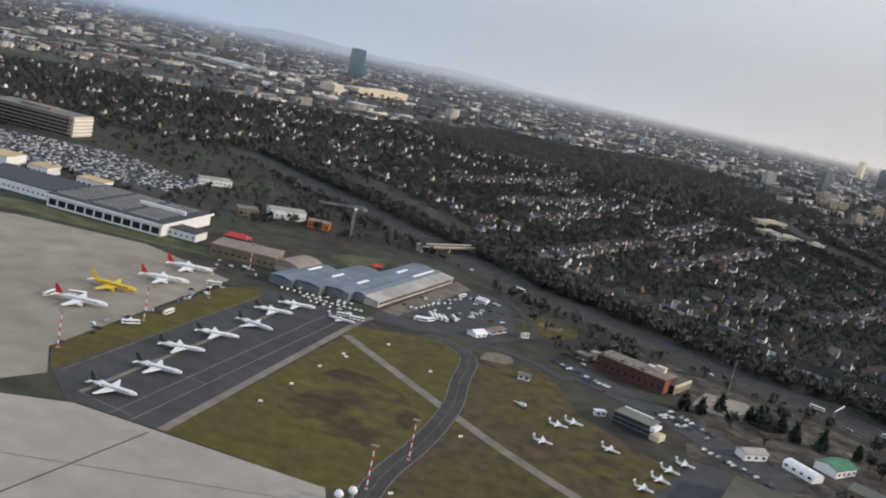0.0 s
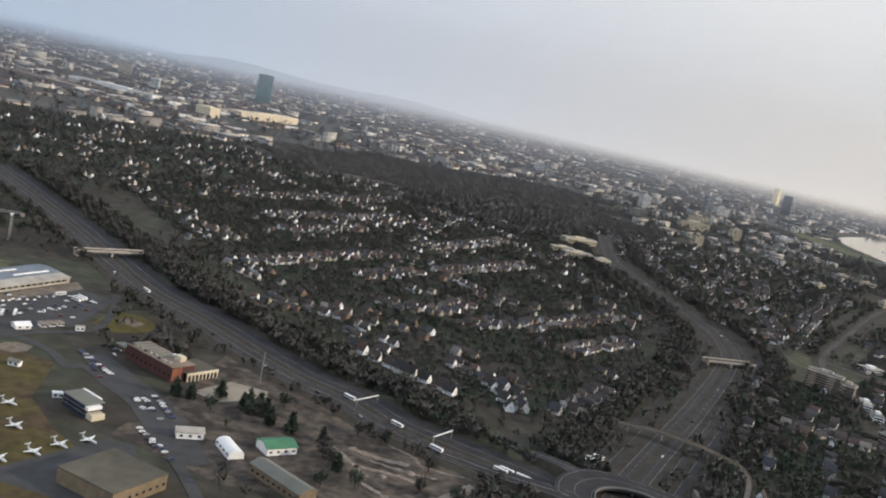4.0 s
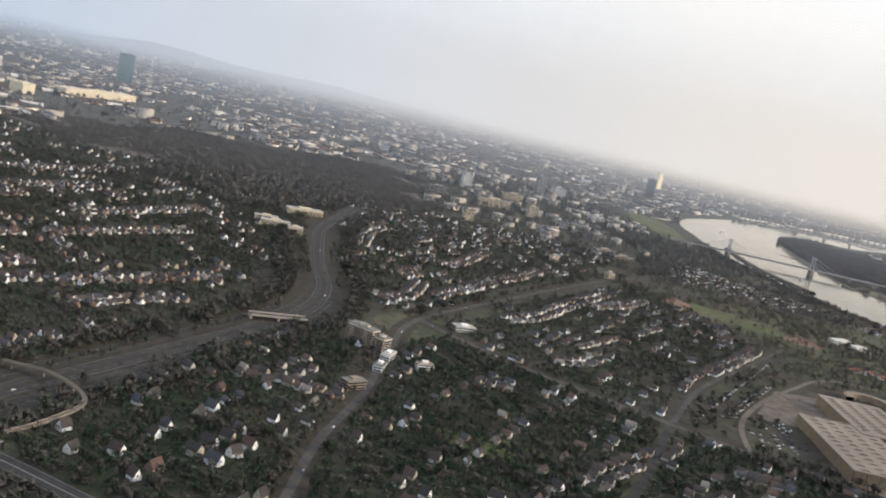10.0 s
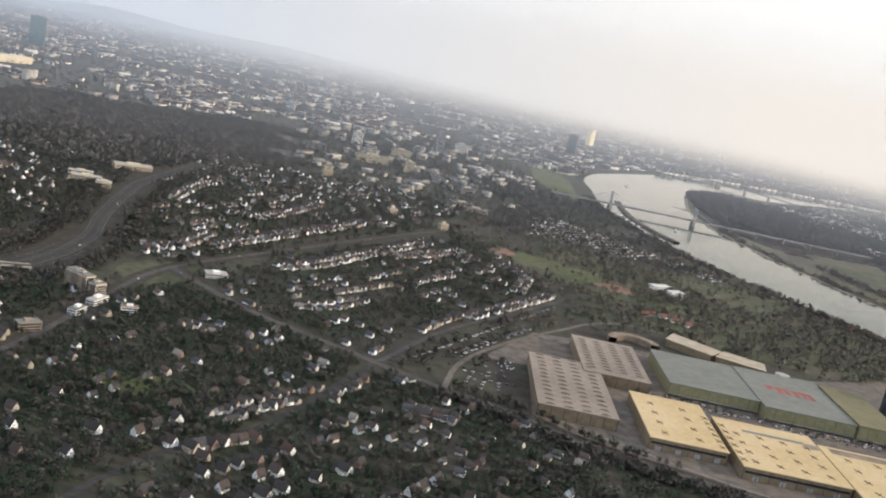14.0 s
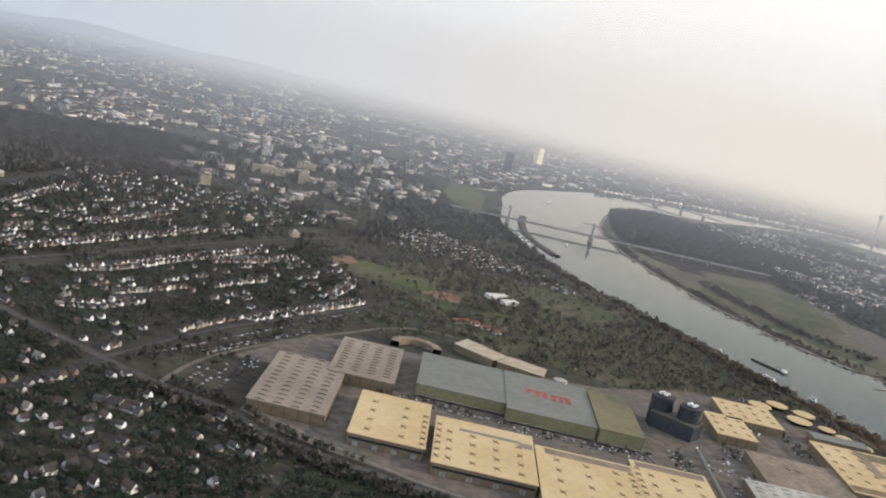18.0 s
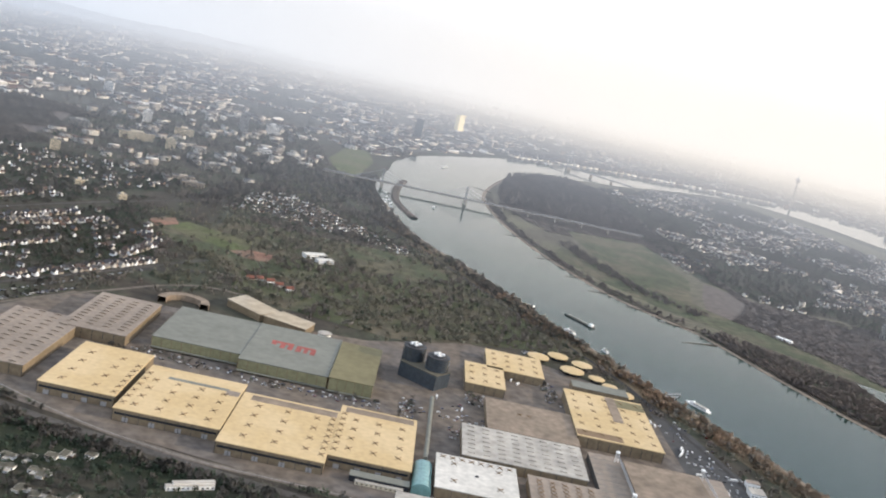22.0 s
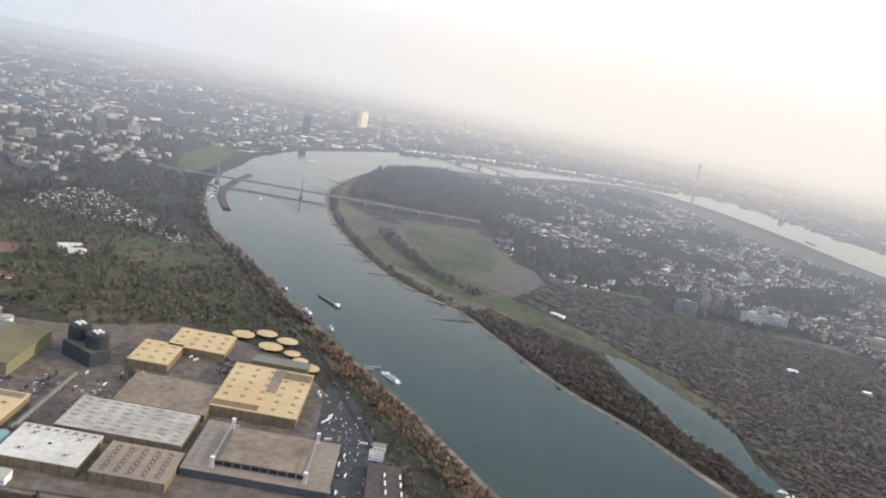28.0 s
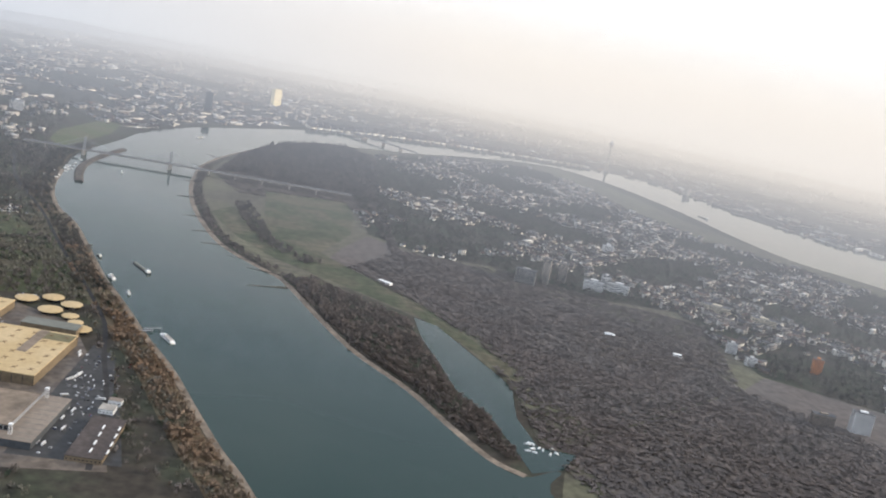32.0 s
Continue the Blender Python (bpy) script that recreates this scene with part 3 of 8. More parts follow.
for pts, w in (([(-61, 197), (-29, 296)], 1.3), ([(-52, 189), (-18, 293)], 0.3), ([(-47, 188), (-13, 291)], 0.3), ([(-69, 207), (-41, 297)], 0.25), ([(-61, 197), (-47, 190)], 0.25), ([(-54, 222), (-38, 216)], 0.25)):
    v, f = ribbon(np.array(pts, float), w, 0.11)
    tagged(new("stand_marking", mesh_of("stand_marking", v, f, "path")), "pale guide line painted on the apron", "marking", "", "structure")
road("road", [(-10, 276), (22, 229), (40, 205), (75, 165)], 3.2, 0.085, "path", "pale old concrete strip across the grass", keep=0.5)
road("road", [(26, 283), (30.7, 294), (38.4, 293.4), (49.4, 286), (56.6, 277), (61, 280), (66, 276), (72, 269), (82.8, 259), (91, 246), (100, 232), (108, 219), (118, 200)], 3.4, 0.11, "tarmac", "narrow service road past the works", keep=0.5)
road("road", [(365, 250), (372, 310), (380, 345), (390, 390), (400, 462), (417, 538), (483.6, 649.5), (584, 807.1), (684.6, 932.2), (759.8, 1000.4)], 3.8, 0.12, "oldasphalt", "tree-lined suburban road", keep=2.6)
road("road", [(418, 540), (437.1, 518.3), (480.5, 476.5), (549.9, 430.3), (584.9, 408.9), (626.1, 389.1), (662.1, 363), (760.8, 329.6), (898, 297.5), (1051.8, 296.4)], 5.4, 0.13, "oldasphalt", "straight road with a tram line beside the houses", keep=3.0)
road("road", [(549.9, 430.3), (578.2, 488.4), (621.5, 554.1), (679.3, 627.1), (730.9, 656.7)], 3.6, 0.11, "asphalt", "road along the allotment gardens", keep=1.5)
road("road", [(439.8, 218.7), (455.7, 255.7), (475.7, 290.7), (500, 316.8), (530.6, 382.1), (549.9, 430.3)], 3.2, 0.11, "asphalt", "village street", keep=1.5)
FOOTWAY = [(246, 326), (254, 325), (263, 324), (273, 318), (282, 309), (286, 300), (284, 288), (278, 273), (272, 263)]
ROADS.append((smooth(FOOTWAY), 2.0))
road("road", [(1099.8, 326.3), (1089.6, 415.2), (1071.3, 493.9), (1056.1, 563.4), (1024.6, 643.1), (975.5, 754), (916.7, 895.5), (848, 1037.5), (797.8, 1197.2)], 3.5, 0.11, "asphalt", "riverside promenade road", keep=1.0)
road("road", [(638.6, 1298), (737.8, 1286.7), (846.1, 1278.7)], 8.0, 0.14, "asphalt", "bridge approach road")
for line, wid, zz in ((ROADS[6][0], 13, 0.065), (ROADS[7][0], 15, 0.07), (ROADS[8][0], 9, 0.06)):
    v, f = ribbon(line, wid, zz)
    tagged(new("ground", mesh_of("ground", v, f, "verge")), "olive-brown verge beside the road", "verge", "", "structure")

sheet("ground", [(1396.7, 424.4), (1461.7, 254.4), (1679.7, 253.2), (1867.7, 538.2), (1653.5, 668.1), (1611.3, 621.3), (1432.8, 469.1)], 0.03, "leafmould", "leaf litter under the bare far woods", "woodland")
road("road", [(640, 396), (690, 366), (716, 352), (740, 342), (779, 330), (816, 324.5), (853, 319), (905, 310), (1003, 303)], 4.4, 0.12, "oldpath", "worn service road along the front of the halls", lines=((0, 0.5, 0),), keep=2.5)
road("road", [(586, 405), (590.8, 428), (596.6, 449), (609, 475), (630.5, 508), (654, 538.8), (683, 572), (704.6, 597), (733, 614), (765, 612)], 3.2, 0.125, "oldpath", "worn curved road round the exhibition grounds", keep=1.2)
road("road", [(552, 432), (557.3, 442), (595.4, 516), (656, 599), (722, 691)], 3.2, 0.115, "oldasphalt", "narrow road between the houses and the exhibition grounds", keep=1.0)
# stains and small marks on the airfield
sheet("ground", [(-22, 214), (-17, 234), (-8, 247), (1, 243), (9, 236), (14, 222), (10, 208), (2, 198), (-12, 202)], 0.048, "stain", "patch of dark damp earth in the grass", "soil")
sheet("ground", [(49, 215), (53, 221), (58, 224), (65, 220), (62, 211), (57, 206), (50, 206)], 0.052, "stain", "patch of dark damp earth in the grass", "soil")
sheet("ground", [(54.4, 334), (57.3, 340), (64.7, 337), (62.4, 330.7)], 0.09, "earth", "pale scar of bare earth beside the road", "soil")
sheet("ground", [(48, 326), (50, 345), (60, 347), (70, 338), (68, 326), (58, 320)], 0.05, "airgrass", "rough grass round a pale earth scar", "grass")
sheet("ground", [(31, 280), (33, 287), (36, 289.5), (41.6, 289), (42, 283), (38.6, 278.8)], 0.09, "earth", "pale turning circle of bare earth beside the taxiway", "soil")
sheet("ground", [(-27, 374), (-19, 385), (-6, 387), (-4, 376), (-9, 366), (-15, 361)], 0.09, "grass", "bright green lawn behind the hangar", "grass")
sheet("ground", [(-2, 311), (4, 308), (31, 367), (25, 376)], 0.09, "earth", "brown earth verge along the hangar front", "soil")
road("road", [(30.7, 294), (37, 303), (47, 312), (52, 322), (50, 345), (44, 368)], 3.2, 0.115, "tarmac", "access road to the hangar car park", keep=0.5)
sheet("pavement", [(97, 277), (106, 272), (120, 283), (119, 291), (106, 293)], 0.07, "oldconcrete", "pale paved forecourt beside the colonnade", "forecourt")
sheet("pavement", [(58, 289), (62, 296), (72, 287), (93, 264), (108, 240), (114, 226), (106, 220), (96, 238), (82, 258), (66, 276)], 0.06, "tarmac", "dark asphalt parking street before the works", "car park")
for x, y in ((3, 275), (16, 258), (-14, 244), (-19, 227), (-24, 212), (-9, 258), (-8, 256), (24, 215), (9, 178)):
    tagged(new("marker_board", Solid().box(-0.5, -0.12, 0, 0.5, 0.12, 0.5, 0, 0.05).mesh("marker_board", "white")), "small white marker board in the airfield grass", "marker", "marker boards").matrix_world = pose(x, y, 0.04, 0, 0, 20)
for x, y in ((-1, 168), (1.5, 170.5)):
    ob = thing("radome", "white aerial dome on a short lattice stand", "radome", pose(x, y, 0.06), "radomes")
    part("stand", Solid().turned([(0, 0.55), (2.2, 0.3)], 8).mesh("stand", "steel"), ob)
    part("dome", Solid().turned([(2.2, 0.5), (2.5, 0.85), (3.0, 0.9), (3.5, 0.6), (3.75, 0.1)], 12).mesh("dome", "white"), ob)

# dirt tracks and heaps on the bare lot
M["dirt"] = material("pale_dirt", (0.27, 0.225, 0.185), 0.95, 0.4, 0.5, 0.1, other=(0.16, 0.13, 0.1))
for pts, w in (([(151, 236), (158, 230), (164, 224), (169, 213)], 1.6), ([(162, 264), (169, 259), (172, 253), (184, 251)], 1.3), ([(164, 224), (172, 227), (178, 234), (187, 246)], 2.2), ([(149, 257), (158, 253), (168, 252)], 2.6), ([(170, 212), (174, 218), (180, 223), (185, 220)], 2.4), ([(140, 262), (150, 247), (156, 238)], 1.2), ([(152, 244), (163, 243), (172, 240)], 1.8), ([(156, 250), (166, 247), (176, 246)], 1.1)):
    line = smooth(pts, 6)
    v, f = ribbon(line, w, 0.06)
    v = [(x + 0.5 * math.sin(3.1 * y), y + 0.5 * math.sin(2.3 * x), z) for x, y, z in v]
    tagged(new("track", mesh_of("track", v, f, "dirt")), "pale churned dirt track on bare soil", "track", "", "structure")
for x, y, r in ((185, 242, 2.6), (183.5, 239, 1.7), (168, 246, 1.6), (160, 240, 1.4), (175, 231, 1.8)):
    ob = new("mound", Solid().turned([(0, r), (r * 0.25, r * 0.8), (r * 0.45, r * 0.35), (r * 0.5, 0.05)], 9).mesh("mound", "dirt"))
    ob.matrix_world = pose(x, y, 0.03, 0, 0, 37 * x)
    tagged(ob, "low mound of pale dirt on the bare lot", "mound", "dirt mounds")
sheet("ground", [(189, 241), (199, 240), (204, 230), (192, 222), (186, 230)], 0.05, "woodfloor", "patch of dark brown earth beside the ramp", "soil")
# brown strips between the motorway carriageways
for off, w in ((0.0, 1.8), (7.2, 1.6), (-7.2, 1.6), (12.0, 1.8), (-12.0, 1.8)):
    v, f = ribbon(ROADS[1][0], w, 0.185, off)
    tagged(new("ground", mesh_of("ground", v, f, "verge")), "brown grass strip between carriageways", "verge", "", "structure")

# ---- exhibition halls ----
BLOCKED = [RIVER, BASIN]
HALL_TURN = -5.0
M["hallroof"] = material("cream_roof_membrane", (0.5, 0.365, 0.188), 0.8, 0.09, 0.3, 0.03, other=(0.5, 0.375, 0.21))
M["hallwall"] = material("brown_hall_cladding", (0.19, 0.145, 0.092), 0.7, 0.2, 0.4)
M["greyroof"] = material("grey_ribbed_roof", (0.235, 0.19, 0.15), 0.75, 0.16, 0.3)
M["slateroof"] = material("worn_grey_roof", (0.165, 0.165, 0.138), 0.8, 0.12, 0.2, 0.03)
M["oliveroof"] = material("olive_roof_felt", (0.16, 0.14, 0.075), 0.85, 0.12, 0.2, 0.03)
M["olivewall"] = material("yellow_green_cladding", (0.22, 0.205, 0.115), 0.65, 0.15, 0.4)
M["brownroof"] = material("brown_roof_felt", (0.21, 0.163, 0.12), 0.9, 0.2, 0.2, 0.05)
M["paleroof"] = material("pale_roof_sheeting", (0.36, 0.33, 0.285), 0.7, 0.18, 0.2, 0.05)
M["whiteroof"] = material("white_roof_sheet", (0.52, 0.49, 0.435), 0.7, 0.14, 0.3, 0.05)
M["vent"] = material("brown_vent_hood", (0.19, 0.125, 0.07), 0.7, 0.1, 1.0)
M["fanroof"] = material("weathered_cream_roof", (0.4, 0.33, 0.235), 0.8, 0.2, 0.15, 0.03, other=(0.34, 0.29, 0.22))
M["teal"] = material("blue_green_glazing", (0.14, 0.26, 0.25), 0.25, 0.15, 0.5, spec=0.6)


def footprint(x, y, w, d, turn=HALL_TURN, grow=1.0):
    a = radians(turn)
    return [(x + math.cos(a) * i * (w / 2 + grow) - math.sin(a) * j * (d / 2 + grow), y + math.sin(a) * i * (w / 2 + grow) + math.cos(a) * j * (d / 2 + grow)) for i, j in ((-1, -1), (1, -1), (1, 1), (-1, 1))]


def hall(x, y, w, d, h, roof, wall, label, turn=HALL_TURN, bays=8):
    """A flat-roofed hall: plinth, clad walls with pilasters, and a roof deck behind a parapet."""
    BLOCKED.append(footprint(x, y, w, d, turn))
    ob = thing("exhibition_hall", label, "exhibition hall", pose(x, y, 0, 0, 0, turn), "exhibition halls")
    s = Solid().box(-w / 2, -d / 2, 0, w / 2, d / 2, h - 0.3)
    part("wall", s.mesh("wall", wall), ob)
    part("roof", Solid().box(-w / 2 - 0.3, -d / 2 - 0.3, h - 0.3, w / 2 + 0.3, d / 2 + 0.3, h + 0.25, 0, 0.12).mesh("roof", roof), ob)
    for face, n, length in ((-1, bays, w), (1, bays, w)):
        for k in range(n + 1):
            px = -w / 2 + 0.2 + (length - 0.4) * k / n
            part("pilaster", Solid().box(px - 0.12, face * d / 2 - 0.22, 0, px + 0.12, face * d / 2 + 0.22, h - 0.35).mesh("pilaster", "dark" if wall != "olivewall" else "vent"), ob)
    return ob


CREAM = "flat cream membrane roof dotted with brown vents, dark cladding below"
halls = {}
HALLS = [
        ("y1", 711, 407, 40, 66, 6.5, "hallroof", "hallwall", CREAM, 6),
        ("y2", 760.5, 389, 54, 65, 6.5, "hallroof", "hallwall", CREAM, 8),
        ("y3", 814.6, 372.5, 54, 67, 6.5, "hallroof", "hallwall", CREAM, 8),
        ("y4", 864, 379, 43, 67, 6.5, "hallroof", "hallwall", CREAM, 6),
        ("h1", 658.5, 436, 42, 86, 6.5, "greyroof", "hallwall", "grey ribbed roof with rows of rooflights", 6),
        ("h2", 695, 497.5, 40, 72, 7.0, "greyroof", "hallwall", "grey ribbed roof with rows of rooflights", 6),
        ("b1", 756, 499, 55, 66, 7.5, "slateroof", "olivewall", "worn grey roof above yellow-green panelled walls", 9),
        ("b2", 810.6, 489.5, 55, 74, 8.0, "slateroof", "olivewall", "worn grey roof with red shapes, yellow-green panelled walls", 9),
        ("b3", 852, 482, 27, 70, 9.0, "oliveroof", "olivewall", "olive roof above yellow-green panelled walls", 5),]
HALLS += [("c1", 940, 513, 27, 43, 6.0, "hallroof", "hallwall", "small hall with a flat cream roof", 4),
        ("c2", 966, 550, 41, 42, 6.0, "hallroof", "hallwall", "hall with a flat cream roof", 6),
        ("br", 962, 446, 56, 50, 5.0, "brownroof", "hallwall", "hall with a plain brown felt roof", 6),
        ("d", 949, 396, 70, 44, 6.0, "paleroof", "hallwall", "pale sheet roof set with rows of domed vents", 8),
        ("w", 917.4, 351.5, 43, 40, 6.0, "whiteroof", "hallwall", "bright white roof with dark vents", 5),
        ("e", 1019, 470, 54, 81, 7.0, "hallroof", "hallwall", "long cream roof with a stained middle strip", 8),
        ("f", 1029.5, 377, 45, 46, 8.0, "brownroof", "steel", "brown roof carried by steel lattice masts above a terrace", 8),
        ("g", 964.7, 344.8, 39, 38, 6.0, "greyroof", "hallwall", "grey ribbed roof hall", 5)]
for key, x, y, w, d, h, roof, wall, label, bays in HALLS:
    halls[key] = hall(x, y, w, d, h, roof, wall, label, bays=bays)

# roof furniture
s = Solid().box(-0.4, -0.4, 0, 0.4, 0.4, 0.5, 0, 0.06)          # a hub with four ducts
for a in (52, 128, 232, 308):
    s.tube((0, 0, 0.22), (2.5 * math.cos(radians(a)), 2.5 * math.sin(radians(a)), 0.16), 0.17, 5)
VENT = s.mesh("vent", "vent")
s = Solid()                                    # a bowed louvre hood
bow = [(-2.6 + 0.65 * k, 0.25 + 0.6 * math.sin(math.pi * k / 8)) for k in range(9)]
s.add([(x, y, z) for y in (-0.42, 0.42) for x, z in [(-2.6, 0), *bow, (2.6, 0)]], [tuple(range(11)), tuple(range(21, 10, -1))] + [(k + 1, k, 11 + k, 12 + k) for k in range(10)])
SLOT = s.mesh("rooflight", "greyroof")
SLOT_PALE = Solid().box(-2.1, -0.55, 0, 2.1, 0.55, 0.7, 0, 0.3).mesh("rooflight", "paleroof")
DOME = Solid().turned([(0, 1.0), (0.35, 0.95), (0.65, 0.6), (0.75, 0.15)], 10).mesh("vent", "dark")


def grid_on(key, name, me, nx, ny, w, d, h, turn=0.0, dx=0.0, dy=0.0, skip=()):
    for i in range(nx):
        for j in range(ny):
            if (i, j) in skip:
                continue
            x = dx + (0 if nx == 1 else (i / (nx - 1) - 0.5) * w)
            y = dy + (0 if ny == 1 else (j / (ny - 1) - 0.5) * d)
            part(name, me, halls[key], "", pose(x, y, h, 0, 0, turn + 4 * ((i * 7 + j * 3) % 3 - 1)))


grid_on("y1", "vent", VENT, 2, 4, 18, 42, 6.75, 0, -2, -3)
grid_on("y1", "vent", VENT, 1, 6, 0, 40, 6.75, 0, 18, -8)
grid_on("y2", "vent", VENT, 4, 4, 38, 36, 6.75, 0, 0, -6)
grid_on("y2", "vent", VENT, 1, 6, 0, 44, 6.75, 0, -25, -2)
grid_on("y3", "vent", VENT, 3, 4, 32, 40, 6.75, 0, 0, -2)
grid_on("y3", "vent", VENT, 1, 7, 0, 46, 6.75, 0, 24.5, -2)
grid_on("y4", "vent", VENT, 3, 4, 26, 38, 6.75, 0, 1, -3)
grid_on("y4", "vent", VENT, 1, 7, 0, 48, 6.75, 0, -19, -2)
grid_on("h1", "rooflight", SLOT, 4, 13, 29, 82, 6.72, 0)
grid_on("h2", "rooflight", SLOT, 4, 11, 29, 56, 7.22, 0)
grid_on("d", "rooflight", SLOT_PALE, 8, 7, 60, 36, 6.25, 0)
grid_on("g", "vent", VENT, 5, 7, 28, 28, 6.25, 0)
grid_on("w", "vent", VENT, 2, 2, 24, 20, 6.25, 0)
grid_on("w", "vent", DOME, 1, 1, 0, 0, 6.25)
grid_on("w", "vent", VENT, 8, 1, 36, 0, 6.25, 0, 0, 16.5)
grid_on("e", "vent", VENT, 5, 6, 44, 64, 7.2, 0)
grid_on("c1", "vent", VENT, 3, 3, 18, 26, 6.2, 0)
grid_on("c2", "vent", VENT, 4, 3, 30, 24, 6.2, 0)
grid_on("br", "vent", VENT, 2, 1, 6, 0, 5.2, 0, -4, 6)
# worn and patched strips on the roofs
for key, x0, y0, x1, y1, h, mat in (("y2", -14, 17, 20, 20.5, 6.76, "slateroof"), ("y2", 19, 12, 26.5, 19, 6.765, "greyroof"), ("y3", -22, 24, 26, 31.5, 6.76, "brownroof"),
                                    ("y4", -19, 25, 20, 32, 6.76, "brownroof"), ("e", 1, -5, 8, 40, 7.26, "brownroof"), ("e", 8, 24, 27, 38, 7.265, "oliveroof"), ("e", -27, -39, 2, -30, 7.26, "vent")):
    part("roof_patch", Solid().box(x0, y0, h, x1, y1, h + 0.03).mesh("roof_patch", mat), halls[key])
# red shapes painted on the grey roof
for dx, marks in ((-9, ((-6, 2, 8.5, 6), (-5.5, -2, -2.4, 2), (0.2, -6.5, 3.4, 2), (5.2, -6.5, 8.5, 2))), (8, ((-6.4, 1, 6, 4.6), (-6.4, -7, -3.0, 1), (-1.3, -7, 1.3, 1), (3.0, -7.5, 6.4, 1)))):
    s = Solid()
    for a, b, c, d in marks:
        s.box(dx + a, 2 + b, 8.26, dx + c, 2 + d, 8.3)
    part("painted_mark", s.mesh("painted_mark", material("faded_red_paint", (0.3, 0.085, 0.07), 0.8, 0.3, 0.5)), halls["b2"], "faded red block shape painted on the roof")
for key, w, d, h, n in (("b1", 55, 66, 7.5, 18), ("b2", 55, 74, 8.0, 18), ("b3", 27, 70, 9.0, 9)):
    for k in range(n):
        x = -w / 2 + 0.8 + (w - 1.6) * (k + 0.5) / n
        part("panel", Solid().box(x - 0.42 * w / n, -d / 2 - 0.1, 1.4, x + 0.42 * w / n, -d / 2, h - 0.6).mesh("panel", "olivewall"), halls[key])
    part("canopy", Solid().box(-w / 2, -d / 2 - 2.2, 1.1, w / 2, -d / 2, 1.35, 0, 0.05).mesh("canopy", "slateroof"), halls[key])
for key, w, d in (("y1", 40, 66), ("y2", 54, 65), ("y3", 54, 67), ("y4", 43, 67)):
    part("window_band", Solid().box(-w / 2 + 1, -d / 2 - 0.08, 3.4, w / 2 - 1, -d / 2, 4.6).mesh("window_band", "glass"), halls[key])
    for k in range(4):
        x = -w / 2 + w * (k + 0.5) / 4
        part("gate", Solid().box(x - 1.5, -d / 2 - 0.12, 0, x + 1.5, -d / 2, 2.4).mesh("gate", "steel"), halls[key])
# terrace and masts of the tall hall
ter = halls["f"]
M["darkwall"] = material("dark_grey_cladding", (0.075, 0.08, 0.085), 0.6, 0.2, 0.4)
for name, x0, y0, x1, y1 in (("terrace", -41, -33, -22.8, 34), ("terrace", 22.8, -33, 39, 31), ("terrace", -22.8, -33, 22.8, -23.4)):
    part(name, Solid().box(x0, y0, 0, x1, y1, 4.5).mesh("terrace", "darkwall"), ter, "low dark clad wing")
    part("terrace_roof", Solid().box(x0 - 0.2, y0 - 0.2, 4.5, x1 + 0.2, y1 + 0.2, 4.75, 0, 0.05).mesh("terrace_roof", "greyroof"), ter, "weathered flat wing roof")
for k in range(9):
    part("roof_joint", Solid().box(-41, -30 + 7 * k, 4.76, -23, -29.6 + 7 * k, 4.8).mesh("roof_joint", "slateroof"), ter)
    part("roof_joint", Solid().box(23, -30 + 6.6 * k, 4.76, 39, -29.6 + 6.6 * k, 4.8).mesh("roof_joint", "slateroof"), ter)
for k in range(10):
    x = -22.5 + 5 * k
    part("window", Solid().box(x - 2.1, -23.55, 5.2, x + 2.1, -23.2, 7.4).mesh("window", "glass"), ter)
for x in (-25.4, 25.4):
    for y in (-27.0, 27.0):
        s = Solid()
        for ax, ay in ((-0.8, -0.8), (0.8, -0.8), (0.8, 0.8), (-0.8, 0.8)):
            s.tube((x + ax, y + ay, 0), (x + ax, y + ay, 10.5), 0.12)
        for z in range(0, 10, 2):
            s.tube((x - 0.8, y - 0.8, z), (x + 0.8, y - 0.8, z + 2), 0.07).tube((x + 0.8, y + 0.8, z), (x - 0.8, y + 0.8, z + 2), 0.07)
            s.tube((x - 0.8, y + 0.8, z), (x - 0.8, y - 0.8, z + 2), 0.07)
        s.box(x - 1.1, y - 1.1, 10.5, x + 1.1, y + 1.1, 11.3)
        part("mast", s.mesh("mast", "white"), ter, "white steel lattice mast")
    s = Solid()
    for dz in (8.9, 10.3):
        s.tube((x, -31, dz), (x, 30, dz), 0.2)
    for k in range(12):
        y = -31 + 61 * k / 12
        s.tube((x, y, 8.9), (x, y + 61 / 24, 10.3), 0.12).tube((x, y + 61 / 24, 10.3), (x, y + 61 / 12, 8.9), 0.12)
    part("truss", s.mesh("truss", "steel"), ter)

# smaller structures of the exhibition grounds
for x, y, r in ((991.5, 588.5, 9.0), (1009, 598.5, 8.5), (1014.5, 569, 9.5), (1026, 587, 8.5), (1031.5, 560, 6.5), (1038.5, 547, 6.0), (1045, 534.5, 8.5)):
    BLOCKED.append(footprint(x, y, 2 * r, 2 * r, 0))
    ob = thing("pavilion", "low round pavilion with a cream disc roof", "pavilion", pose(x, y, 0), "round pavilions")
    part("wall", Solid().turned([(0, r * 0.7), (2.6, r * 0.7)], 14).mesh("wall", "glass"), ob)
    part("roof", Solid().turned([(2.6, r), (3.0, r), (3.4, r * 0.6), (3.6, 0.3)], 10).mesh("roof", "hallroof"), ob)


